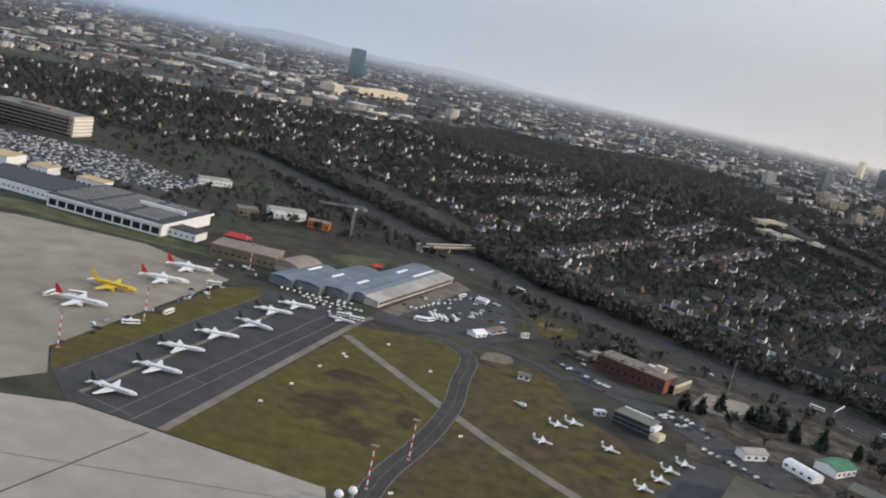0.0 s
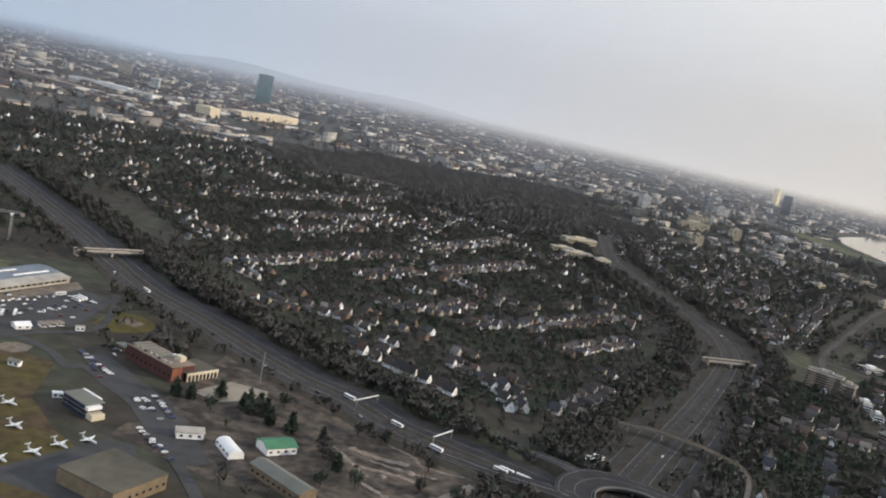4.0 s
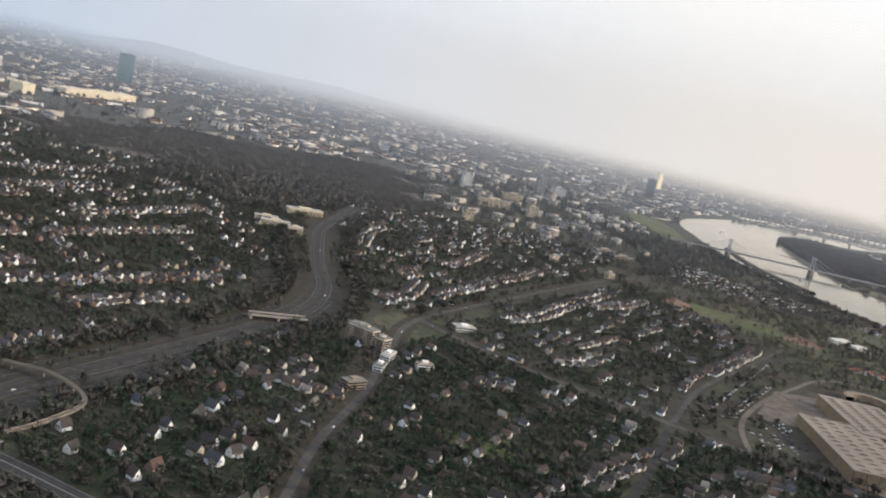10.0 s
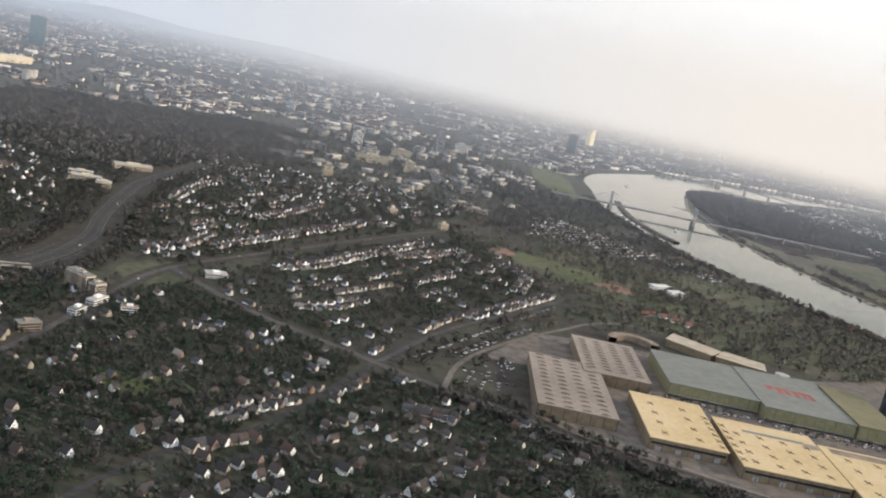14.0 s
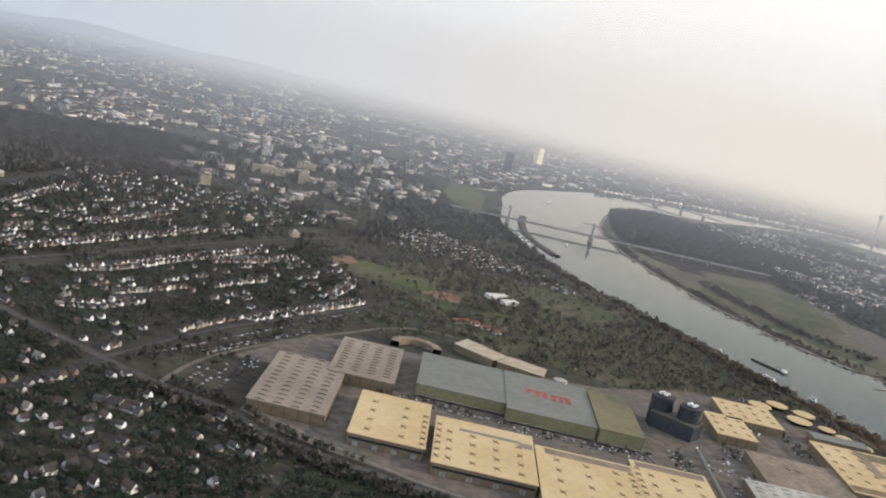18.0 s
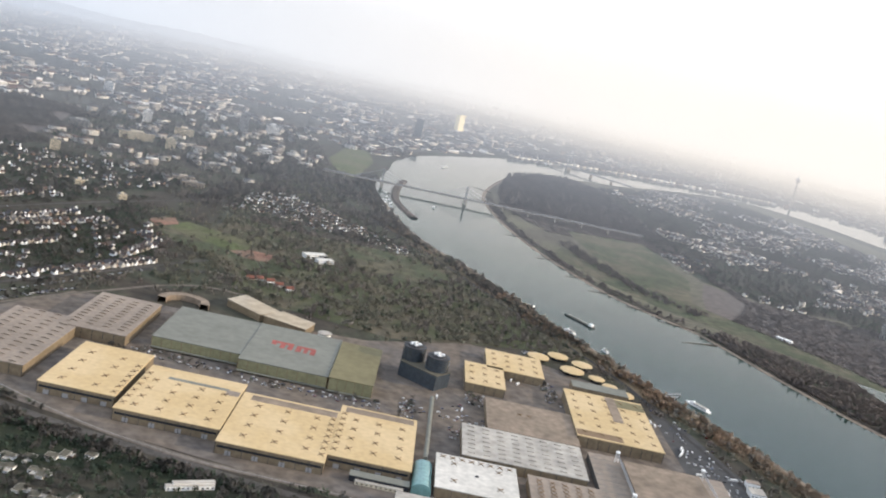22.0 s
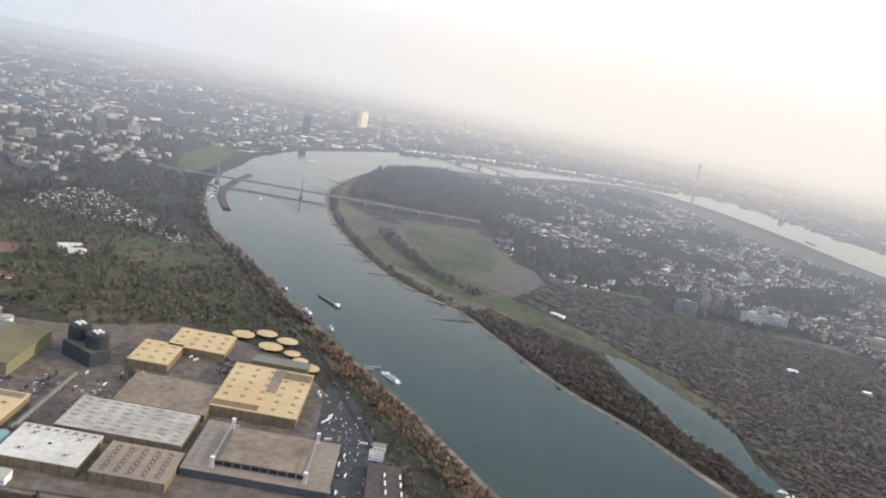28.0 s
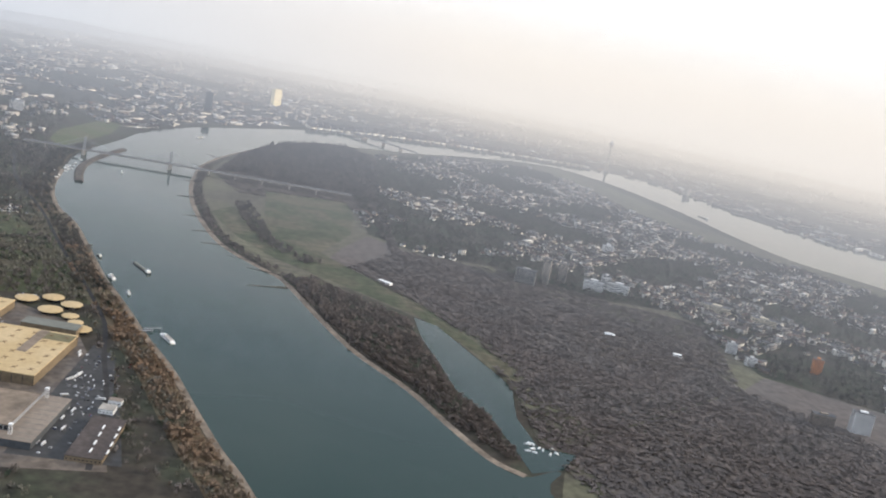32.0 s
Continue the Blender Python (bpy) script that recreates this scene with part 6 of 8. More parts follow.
# the raised roundabout over the motorway
OUTER = smooth([(211, 250), (213, 259), (218, 267), (226, 273), (236, 272), (246, 268), (257, 262), (266, 254), (264, 245), (255, 238), (245, 231), (237, 228), (227, 234), (217, 243), (211, 250)], 4)[:-1]
INNER = smooth([(223, 248), (225, 255), (231, 260), (240, 260), (245, 255), (243, 247), (239, 240), (230, 239), (223, 248)], 4)[:-1]
def around(loop, c, n=48):
    """A closed loop read off at even angles about a centre."""
    d = np.asarray(loop) - c
    a = np.arctan2(d[:, 1], d[:, 0])
    o = np.argsort(a)
    a, r = a[o], np.hypot(d[o, 0], d[o, 1])
    t = np.linspace(-math.pi, math.pi, n, endpoint=False)
    r = np.interp(t, np.concatenate([a - 6.2832, a, a + 6.2832]), np.tile(r, 3))
    return np.stack([c[0] + r * np.cos(t), c[1] + r * np.sin(t)], 1)


hub = np.array([234.0, 250.0])
ro, ri = around(OUTER, hub), around(INNER, hub)
n = len(ro)
ob = thing("roundabout_bridge", "raised asphalt roundabout with an open middle over a motorway", "bridge")
ring = [(x, y, z) for loop in (ro, ri) for z in (1.7, 2.5) for x, y in loop]
faces = []
for k in range(n):
    m_ = (k + 1) % n
    faces += [(n + k, n + m_, 3 * n + m_, 3 * n + k), (k, m_, n + m_, n + k), (2 * n + m_, 2 * n + k, 3 * n + k, 3 * n + m_), (m_, k, 2 * n + k, 2 * n + m_)]
part("deck", Solid().add(ring, faces).mesh("deck", "darkroad"), ob)
mid = 0.5 * (ro + ri)
for frac, wid in ((0.5, 0.12), (0.08, 0.12), (0.9, 0.12)):
    line = ri + (ro - ri) * frac
    part("lane_marking", mesh_of("lane_marking", *ribbon(np.concatenate([line, line[:1]]), wid, 2.53), "line"), ob)
for loop, w in ((ri, 0.35),):
    for k in range(0, n, 4):
        seg = np.concatenate([loop, loop[:1]])[k:k + 5]
        v, f = ribbon(seg, w, 0)
        h_ = len(v)
        part("parapet", Solid().add([(x, y, 2.5) for x, y, _ in v] + [(x, y, 3.0) for x, y, _ in v], [tuple(h_ + q for q in ff) for ff in f] + [(q, q + 1, h_ + q + 1, h_ + q) for q in list(range(h_ // 2 - 1)) + list(range(h_ // 2, h_ - 1))]).mesh("parapet", "slateroof"), ob)
for k in range(0, n, 6):
    part("pier", Solid().tube((*mid[k], 0), (*mid[k], 1.7), 0.7, 8).mesh("pier", "concrete"), ob)
ROADS.append((np.concatenate([mid, mid[:1]]), 9.0))
BLOCKED.append([tuple(q) for q in ro])


def ramp(pts, width, z0, z1):
    """A road that climbs on an earth bank from one height to another."""
    line = smooth(pts, 5)
    m_ = len(line)
    z = z0 + (z1 - z0) * (0.5 - 0.5 * np.cos(np.linspace(0, math.pi, m_)))
    l, r = sides(line, width / 2)
    ob = thing("embankment", "earth bank carrying a slip road up to the roundabout", "embankment", None, "", "structure")
    part("carriageway", Solid().add([(*p, h) for p, h in zip(l, z)] + [(*p, h) for p, h in zip(r, z)], [(m_ + k, m_ + k + 1, k + 1, k) for k in range(m_ - 1)]).mesh("carriageway", "darkroad"), ob)
    for off, wd in ((0, 0.3), (width / 2 - 0.5, 0.12), (0.5 - width / 2, 0.12)):
        v, f = ribbon(line, wd, 0, off)
        part("lane_marking", mesh_of("lane_marking", [(x, y, z[k % m_] + 0.04) for k, (x, y, _) in enumerate(v)], f, "line"), ob)
    for sg, e in ((1, l), (-1, r)):
        o = e + (e - line) / (width / 2) * (z * 1.3)[:, None]
        fc = [(k, k + 1, m_ + k + 1, m_ + k) for k in range(m_ - 1)]
        part("bank", Solid().add([(*p, h - 0.01) for p, h in zip(e, z)] + [(*p, 0.03) for p in o], fc if sg > 0 else [q[::-1] for q in fc]).mesh("bank", "verge"), ob)
    ROADS.append((line, width / 2 + 3))


ramp([(215, 247), (206, 252), (196, 258), (184, 265)], 8.0, 2.5, 0.16)
ramp([(262, 250), (275, 246), (288, 241), (308, 232), (330, 222)], 8.0, 2.5, 0.16)
ramp([(238, 231), (234, 218), (228, 204), (222, 190)], 8.0, 2.5, 0.16)
ramp([(221, 268), (214, 276), (206, 284), (196, 294)], 6.0, 2.5, 0.16)
# carriageway north of the main road, shade painted in as dark asphalt; far verge
line = sides(ROADS[0][0], 12.5)[0]
cut = line[(line[:, 0] < 214)]
v, f = ribbon(cut, 10.0, 0.075)
tagged(new("road", mesh_of("road", v, f, "darkroad")), "asphalt carriageway darkened as shade beside the tree belt", "road", "", "structure")
for o in (-4.6, 0.0):
    v, f = ribbon(cut, 0.14, 0.11, o)
    tagged(new("lane_marking", mesh_of("lane_marking", v, f, "line")), "painted white lane line", "marking", "", "structure")
ROADS.append((cut, 5.5))
# curved footbridge
line = smooth(FOOTWAY, 4)
l, r = sides(line, 0.9)
m_ = len(line)
ob = thing("footbridge", "slim pale curved footbridge over the motorway", "footbridge")
part("deck", Solid().add([(*p, 3.0) for p in l] + [(*p, 3.0) for p in r] + [(*p, 2.5) for p in l] + [(*p, 2.5) for p in r], [(m_ + k, m_ + k + 1, k + 1, k) for k in range(m_ - 1)] + [(k, k + 1, 2 * m_ + k + 1, 2 * m_ + k) for k in range(m_ - 1)] + [(m_ + k + 1, m_ + k, 3 * m_ + k, 3 * m_ + k + 1) for k in range(m_ - 1)]).mesh("deck", "path"), ob)
for e in (l, r):
    part("railing", Solid().add([(*p, 3.0) for p in e] + [(*p, 3.55) for p in e], [(k, k + 1, m_ + k + 1, m_ + k) for k in range(m_ - 1)] + [(m_ + k, m_ + k + 1, k + 1, k) for k in range(m_ - 1)]).mesh("railing", "concrete"), ob)
for k in range(2, m_ - 1, 6):
    part("pier", Solid().tube((*line[k], 0), (*line[k], 2.5), 0.3, 8).mesh("pier", "concrete"), ob)
line = smooth([(274, 256.5), (265, 260), (261, 266), (261, 273)], 4)
v, f = ribbon(line, 1.4, 0)
h_ = len(v)
s = Solid().add([(x, y, 0.05) for x, y, _ in v] + [(x, y, 2.4) for x, y, _ in v], [tuple(h_ + q for q in ff) for ff in f] + [(q, q + 1, h_ + q + 1, h_ + q) for q in list(range(h_ // 2 - 1)) + list(range(h_ // 2, h_ - 1))])
tagged(new("retaining_wall", s.mesh("retaining_wall", "path")), "curved pale concrete retaining wall beside the ramp", "wall")
for x, y, a in ((226, 283, -30), (229, 286, -35), (232, 289, -30), (229, 281, 50)):
    shed("site_hut", "small white site cabin beside the slip road", x, y, 3.4, 1.6, 1.5, a, "white", "white")
ob = tagged(new("mast", Solid().tube((115, 298, 0), (115, 298, 11), 0.22, 6, 0, 0.1).mesh("mast", "steel")), "slim grey steel mast beside the motorway", "mast")

# cars, vans and buses
M["carpaint"] = palette("car_paint", [(0.0, (0.75, 0.75, 0.74)), (0.3, (0.35, 0.36, 0.38)), (0.5, (0.03, 0.03, 0.035)), (0.75, (0.05, 0.07, 0.14)), (0.9, (0.16, 0.03, 0.03)), (0.94, (0.75, 0.75, 0.74))], 0.3, "object", 0.03)
car0 = thing("car", "small parked or moving car", "car", pose(66, 296, 0.12, 0, 0, -45), "cars")
part("body", Solid().box(-0.9, -0.36, 0.12, 0.9, 0.36, 0.38, 0, 0.06).box(-0.6, -0.32, 0.38, 0.45, 0.32, 0.58, 0, 0.1).mesh("body", "carpaint"), car0)
part("window_strip", Solid().box(-0.55, -0.335, 0.4, 0.42, 0.335, 0.52).mesh("window_strip", "glass"), car0)
for u in (-0.55, 0.55):
    part("wheel_pair", Solid().turned([(-0.37, 0.14), (0.37, 0.14)], 8, 0, "y", (u, 0, 0.14)).mesh("wheel_pair", "dark"), car0)
bus0 = thing("bus", "white bus or delivery van", "bus", pose(15, 310, 0.06, 0, 0, 50), "buses")
part("body", Solid().box(-2.4, -0.5, 0.18, 2.4, 0.5, 1.25, 0, 0.1).mesh("body", "white"), bus0)
part("window_strip", Solid().box(-2.25, -0.52, 0.65, 2.25, 0.52, 1.0).mesh("window_strip", "glass"), bus0)
for u in (-1.5, 1.5):
    part("wheel_pair", Solid().turned([(-0.5, 0.22), (0.5, 0.22)], 8, 0, "y", (u, 0, 0.22)).mesh("wheel_pair", "dark"), bus0)
for x, y, a in ((15.4, 316, 105), (17.0, 315.6, 105), (18.6, 315.2, 105), (20.2, 315, 105), (23.5, 318, 105), (12, 308, 5), (12.6, 309.6, 5), (34, 349, 150), (34.6, 351, 150), (35.2, 353, 150), (27, 352, 60), (-12.7, 294.7, 5), (-8.5, 293.5, 5), (198, 262, -33), (203, 259, -33), (146, 300, -38), (176, 268.5, -38), (163, 283, -40), (196, 261, -33), (52, 383, -48), (-92, 257, 80), (-66, 247, 30), (-60, 262, 75), (-56, 300, 10), (-86, 262, 15)):
    copy_thing(bus0, pose(x, y, 0.14, 0, 0, a))
ybus = thing("bus", "yellow articulated bus on the junction", "bus", pose(247.5, 240, 2.52, 0, 0, 42))
for u in (-2.3, 2.3):
    part("body", Solid().box(u - 2.1, -0.55, 0.2, u + 2.1, 0.55, 1.4, 0, 0.1).mesh("body", "yellow"), ybus)
    part("window_strip", Solid().box(u - 1.9, -0.57, 0.75, u + 1.9, 0.57, 1.1).mesh("window_strip", "glass"), ybus)
for x, y, a in ((1060, 445, 60), (1062, 448, 60), (1063.5, 452, 60), (1064, 456, 62), (1054.5, 494, 85), (1056, 489, 85), (1063.6, 419, 20), (1074, 398, 85), (1071, 386, 85), (1075, 372, 80), (1070, 350, 85), (955, 533, 5), (962, 528, 70), (966, 523, 60), (1086, 420, 0), (905, 470, 85), (920, 455, 80)):
    copy_thing(bus0, pose(x, y, 0.14, 0, 0, a))
van0 = thing("van", "small white delivery van parked by the hangar", "van", pose(-30, 316, 0.1, 0, 0, 60) @ Matrix.Scale(0.78, 4), "vans")
part("body", Solid().box(-1.0, -0.42, 0.14, 1.0, 0.42, 0.5, 0, 0.05).box(-1.0, -0.4, 0.5, 0.55, 0.4, 0.95, 0, 0.06).mesh("body", "white"), van0)
part("windscreen", Solid().add([(0.57, -0.34, 0.88), (0.57, 0.34, 0.88), (0.8, 0.34, 0.52), (0.8, -0.34, 0.52)], [(0, 3, 2, 1)]).mesh("windscreen", "glass"), van0)
for u in (-0.6, 0.6):
    part("wheel_pair", Solid().turned([(-0.43, 0.16), (0.43, 0.16)], 8, 0, "y", (u, 0, 0.16)).mesh("wheel_pair", "dark"), van0)
vans = random.Random(12)
for row, (x0, y0, x1, y1, n) in enumerate(((-36, 313, -14, 309, 11), (-28, 308, -8, 304.5, 11), (-25, 304, -13, 301, 6), (-20, 312.5, -10, 310, 6), (16, 334, 24, 340, 5), (20, 341, 30, 352, 6), (10, 322, 16, 332, 5), (29, 325, 33, 334, 4))):
    for k in range(n):
        if vans.random() < 0.82:
            s_ = k / (n - 1)
            copy_thing(van0, pose(x0 + (x1 - x0) * s_ + vans.uniform(-.3, .3), y0 + (y1 - y0) * s_ + vans.uniform(-.3, .3), 0.1, 0, 0, 66 + 90 * (row % 2) + vans.uniform(-6, 6)) @ Matrix.Scale(0.78, 4))
spots = []
for x0, y0, x1, y1, n in ((56, 293, 71, 277, 14), (59, 289, 69, 273, 10), (83, 262, 88, 254, 7), (85, 264, 94, 249, 10), (88, 266, 97, 252, 9), (94, 237, 104, 224, 9), (91, 240, 98, 230, 6), (72, 300, 60, 303, 6)):
    for k in range(n):
        if vans.random() < 0.85:
            s_ = k / (n - 1)
            spots.append((x0 + (x1 - x0) * s_ + vans.uniform(-.3, .3), y0 + (y1 - y0) * s_ + vans.uniform(-.3, .3), 35 + vans.choice([0, 180])))
for (x0, y0), (x1, y1), n, a in (((-22, 296), (-10, 304), 8, 20), ((4, 312), (26, 340), 14, 60), ((30, 325), (42, 355), 16, 20),
                                 ((903.8, 437), (923.6, 464.5), 18, 10), ((879.4, 437.5), (896.9, 452.9), 14, 10), ((981.8, 495.2), (988.4, 539.8), 12, 85), ((1073.7, 390.6), (1082.8, 449.4), 20, 85), ((1084.2, 336.5), (1089.3, 395.6), 12, 85), ((1059.6, 434.8), (1073.3, 493.9), 16, 85), ((621.3, 443.6), (633.3, 483.7), 14, 70), ((800.4, 439.4), (869.7, 443.8), 14, -5)):
    for k in range(n):
        s_ = rng.random(2)
        spots.append((x0 + (x1 - x0) * s_[0], y0 + (y1 - y0) * s_[1], a + rng.choice([0, 180])))
for line, offs in ((ROADS[0][0], (2.1, -2.1)), (ROADS[1][0], (2.4, -2.4)), (ROADS[6][0], (1.1, -1.1)), (ROADS[7][0], (1.1, -1.1))):
    for k in range(3, len(line) - 4, 6):
        o = offs[k % 2]
        d = line[k + 1] - line[k]
        nrm = np.array([-d[1], d[0]]) / np.linalg.norm(d)
        p = line[k] + nrm * o + d * rng.random()
        spots.append((p[0], p[1], math.degrees(math.atan2(d[1], d[0]))))
for k in range(24):          # ramp vehicles about the stands
    s_ = rng.random()
    spots.append((-76 + 24 * s_ + rng.normal(0, 1.5), 226 + 78 * s_ + rng.normal(0, 1.5), rng.uniform(0, 360)))
for k in range(14):
    spots.append((rng.uniform(-62, -44), rng.uniform(318, 332), rng.uniform(0, 360)))
for x, y, a in spots:
    copy_thing(car0, pose(x, y, 0.16, 0, 0, a))

# ---- houses and trees in numbers ----
def free(p, margin_roads=True):
    ok = np.ones(len(p), bool)
    for poly in BLOCKED:
        q = np.asarray(poly)
        k = np.where(ok & (p[:, 0] > q[:, 0].min()) & (p[:, 0] < q[:, 0].max()) & (p[:, 1] > q[:, 1].min()) & (p[:, 1] < q[:, 1].max()))[0]
        if len(k):
            ok[k] &= ~inside(p[k], poly)
    for line, d in ROADS:
        k = np.where(ok)[0]
        ok[k] &= ~near_line(p[k], line, d)
    return ok


def scatter(poly, per_area):
    q = np.asarray(poly, float)
    lo, hi = q.min(0), q.max(0)
    n = int(np.prod(hi - lo) * per_area)
    p = lo + rng.random((n, 2)) * (hi - lo)
    p = p[inside(p, poly)]
    return p[free(p)]


def street_rows(poly, angle, gap, step, keep=0.8):
    """House places along both sides of parallel streets; gives places, headings and the streets."""
    q = np.asarray(poly, float)
    c = q.mean(0)
    a = radians(angle)
    ux, uy = np.array([math.cos(a), math.sin(a)]), np.array([-math.sin(a), math.cos(a)])
    r = np.linalg.norm(q - c, axis=1).max()
    places, heads, streets = [], [], []
    for k in np.arange(-r, r, gap):
        wob = rng.uniform(-3, 3)
        xs = np.arange(-r, r, 6.0)
        bend = 4 * np.sin(xs / 60 + k)
        streets.append(c + xs[:, None] * ux + (k + wob + bend)[:, None] * uy)
        for side in (-1, 1):
            t = np.arange(-r, r, step) + rng.uniform(-1, 1, len(np.arange(-r, r, step)))
            off = k + wob + 4 * np.sin(t / 60 + k) + side * rng.uniform(4.6, 6.0, len(t))
            sel = rng.random(len(t)) < keep
            places.append((c + t[:, None] * ux + off[:, None] * uy)[sel])
            heads.append(np.where(rng.random(sel.sum()) < 0.62, radians(-33), a) + rng.normal(0, 0.12, sel.sum()))
    p, h = np.concatenate(places), np.concatenate(heads)
    ok = inside(p, poly)
    ok[ok] &= free(p[ok])
    return p[ok], h[ok], streets


def place(template, p, z, head, size):
    """Copies of a template's corners: (n, k, 3)."""
    c, s = np.cos(head)[:, None], np.sin(head)[:, None]
    v = template[None] * size[:, None, :]
    x = v[..., 0] * c - v[..., 1] * s + p[:, 0][:, None]
    y = v[..., 0] * s + v[..., 1] * c + p[:, 1][:, None]
    return np.stack([x, y, v[..., 2] + z], -1)


GABLE_V = np.array([(-.5, -.5, 0), (.5, -.5, 0), (.5, .5, 0), (-.5, .5, 0), (-.5, -.5, .46), (.5, -.5, .46), (.5, .5, .46), (-.5, .5, .46), (-.5, 0, .97), (.5, 0, .97),
                    (-.53, -.58, .4), (.53, -.58, .4), (.53, 0, 1.0), (-.53, 0, 1.0), (.53, .58, .4), (-.53, .58, .4)])
GABLE_F = [(0, 1, 5, 4), (2, 3, 7, 6), (1, 2, 6, 9, 5), (3, 0, 4, 8, 7), (10, 11, 12, 13), (13, 12, 14, 15)]
GABLE_M = [0, 0, 0, 0, 1, 1]
FLAT_V = np.array([(-.5, -.5, 0), (.5, -.5, 0), (.5, .5, 0), (-.5, .5, 0), (-.5, -.5, .95), (.5, -.5, .95), (.5, .5, .95), (-.5, .5, .95),
                   (-.52, -.52, .95), (.52, -.52, .95), (.52, .52, .95), (-.52, .52, .95), (-.52, -.52, 1), (.52, -.52, 1), (.52, .52, 1), (-.52, .52, 1)])
FLAT_F = [(0, 1, 5, 4), (1, 2, 6, 5), (2, 3, 7, 6), (3, 0, 4, 7), (12, 13, 14, 15), (8, 9, 13, 12), (9, 10, 14, 13), (10, 11, 15, 14), (11, 8, 12, 15)]
FLAT_M = [0, 0, 0, 0, 1, 1, 1, 1, 1]


def many(name, kindof, p, head, size, mats, label, category):
    """Many buildings joined into one mass."""
    if not len(p):
        return None
    tv, tf, tm = (GABLE_V, GABLE_F, GABLE_M) if kindof == "gable" else (FLAT_V, FLAT_F, FLAT_M)
    v = place(tv, p, 0.0, head, size).reshape(-1, 3)
    n, k = len(p), len(tv)
    loops = np.concatenate([np.array(f) for f in tf])
    loops = (np.arange(n)[:, None] * k + loops[None]).ravel()
    counts = np.tile([len(f) for f in tf], n)
    return tagged(new(name, raw_mesh(name, v, loops, counts, mats, np.tile(tm, n))), label, category, "", "stuff")


def crown(n, r, rough, seed):
    """Clumps of twigs or needles as small leaning triangles about a hollow, uneven crown, over a thin trunk."""
    g = np.random.default_rng(seed)
    d = g.normal(size=(n, 3))
    d /= np.linalg.norm(d, axis=1)[:, None]
    rad = 0.5 * g.random(n) ** 0.4
    c = d * rad[:, None] * (1 + rough * np.sin(3 * d[:, :1] + seed) * np.cos(4 * d[:, 1:2]))
    c = c * [1, 1, 0.78] + [0, 0, 0.6]
    if r == "cone":
        h = g.random(n) ** 1.3
        a = g.random(n) * 6.283
        w = 0.32 * (1 - h) * (0.6 + 0.4 * g.random(n))
        c = np.stack([w * np.cos(a), w * np.sin(a), 0.1 + 0.9 * h], 1)
        r = 0.16
    e1 = g.normal(size=(n, 3)) * r
    e2 = g.normal(size=(n, 3)) * r
    tri = np.stack([c - e1 * 0.5, c + e1 * 0.5, c + e2], 1).reshape(-1, 3)
    tri[:, 2] = np.maximum(tri[:, 2], 0.06)
    trunk = np.array([(-.03, -.02, 0), (.03, -.02, 0), (0, .03, 0), (0, 0, .75)])
    v = np.concatenate([trunk, tri])
    f = [(0, 1, 3), (1, 2, 3), (2, 0, 3)] + [(4 + 3 * i, 5 + 3 * i, 6 + 3 * i) for i in range(n)]
    return v, np.array(f)


def woods(name, p, height, mats, label, lod, category="trees", spread=0.8):
    """Trees in a mass, of four shapes."""
    if not len(p):
        return None
    n_tri, size = {0: (62, 0.15), 1: (30, 0.2), 2: (16, 0.3), 3: (8, 0.42)}[lod]
    vs, fs, o = [], [], 0
    kinds = rng.integers(0, 4, len(p))
    for k in range(4):
        q = p[kinds == k]
        if not len(q):
            continue
        tv, tf = crown(n_tri, size, 0.25, 11 * k + lod)
        h = height * rng.uniform(0.55, 1.15, len(q))
        w = h * spread * rng.uniform(0.8, 1.25, len(q))
        v = place(tv, q, 0.0, rng.random(len(q)) * 6.28, np.stack([w, w, h], 1)).reshape(-1, 3)
        f = (np.arange(len(q))[:, None, None] * len(tv) + tf[None] + o).reshape(-1)
        o += len(v)
        vs.append(v)
        fs.append(f)
    v, f = np.concatenate(vs), np.concatenate(fs)
    return tagged(new(name, raw_mesh(name, v, f, np.full(len(f) // 3, 3), [mats], np.zeros(len(f) // 3))), label, category, "", "stuff")


Z1 = [(60, 472), (95, 425), (145, 362), (185, 328), (212, 320), (238, 342), (284, 450), (300, 514), (322, 636.5), (321.3, 776.2), (282.8, 870), (181, 911.2), (21.7, 840.6), (-40.2, 640.4)]
Z3 = [(365, 600), (395, 556), (428, 562), (483.6, 684.5), (585.9, 839.9), (590.8, 869.6), (450, 911.3), (354.5, 792.8)]
Z4 = [(442.1, 529.3), (480.5, 484.5), (525.8, 451.5), (550.9, 438.3), (583.3, 500.4), (685.3, 653.1), (661, 825.1), (596.1, 794), (495.7, 644.6)]
Z5 = [(400, 465), (432.1, 510.3), (543.9, 429.3), (528.6, 382.1), (498, 319.8), (451.7, 253.7), (437.8, 203.7), (368, 230), (380, 340)]
Z6 = [(556.9, 420.2), (621.1, 385.1), (659.1, 356), (651, 251.5), (560.3, 152.7), (449.8, 223.7), (502, 315.7), (534.6, 382)]
Z7 = [(368, 315), (360, 200), (290, 215), (278, 262), (292, 300), (292, 325), (305, 375), (340, 452), (385, 466)]
Z8 = [(665.2, 351.7), (760.8, 321.6), (898, 289.5), (1003.7, 281.6), (1004.2, 166.8), (760.8, 170.1), (656.1, 251.4)]
U1 = [(334.3, 792.1), (354.4, 802.4), (450, 918.3), (590.8, 878.6), (650.5, 952.4), (529.9, 1052.2), (449.4, 1036.7), (368.8, 1049.8), (343.8, 950.4)]
U2 = [(-45.1, 640.3), (19.7, 842.5), (179, 913.9), (238.5, 981.9), (59.9, 974.3), (-58.5, 1065.7), (-308, 958.4), (-614.8, 741.4), (-416.2, 624.3), (-200, 600)]
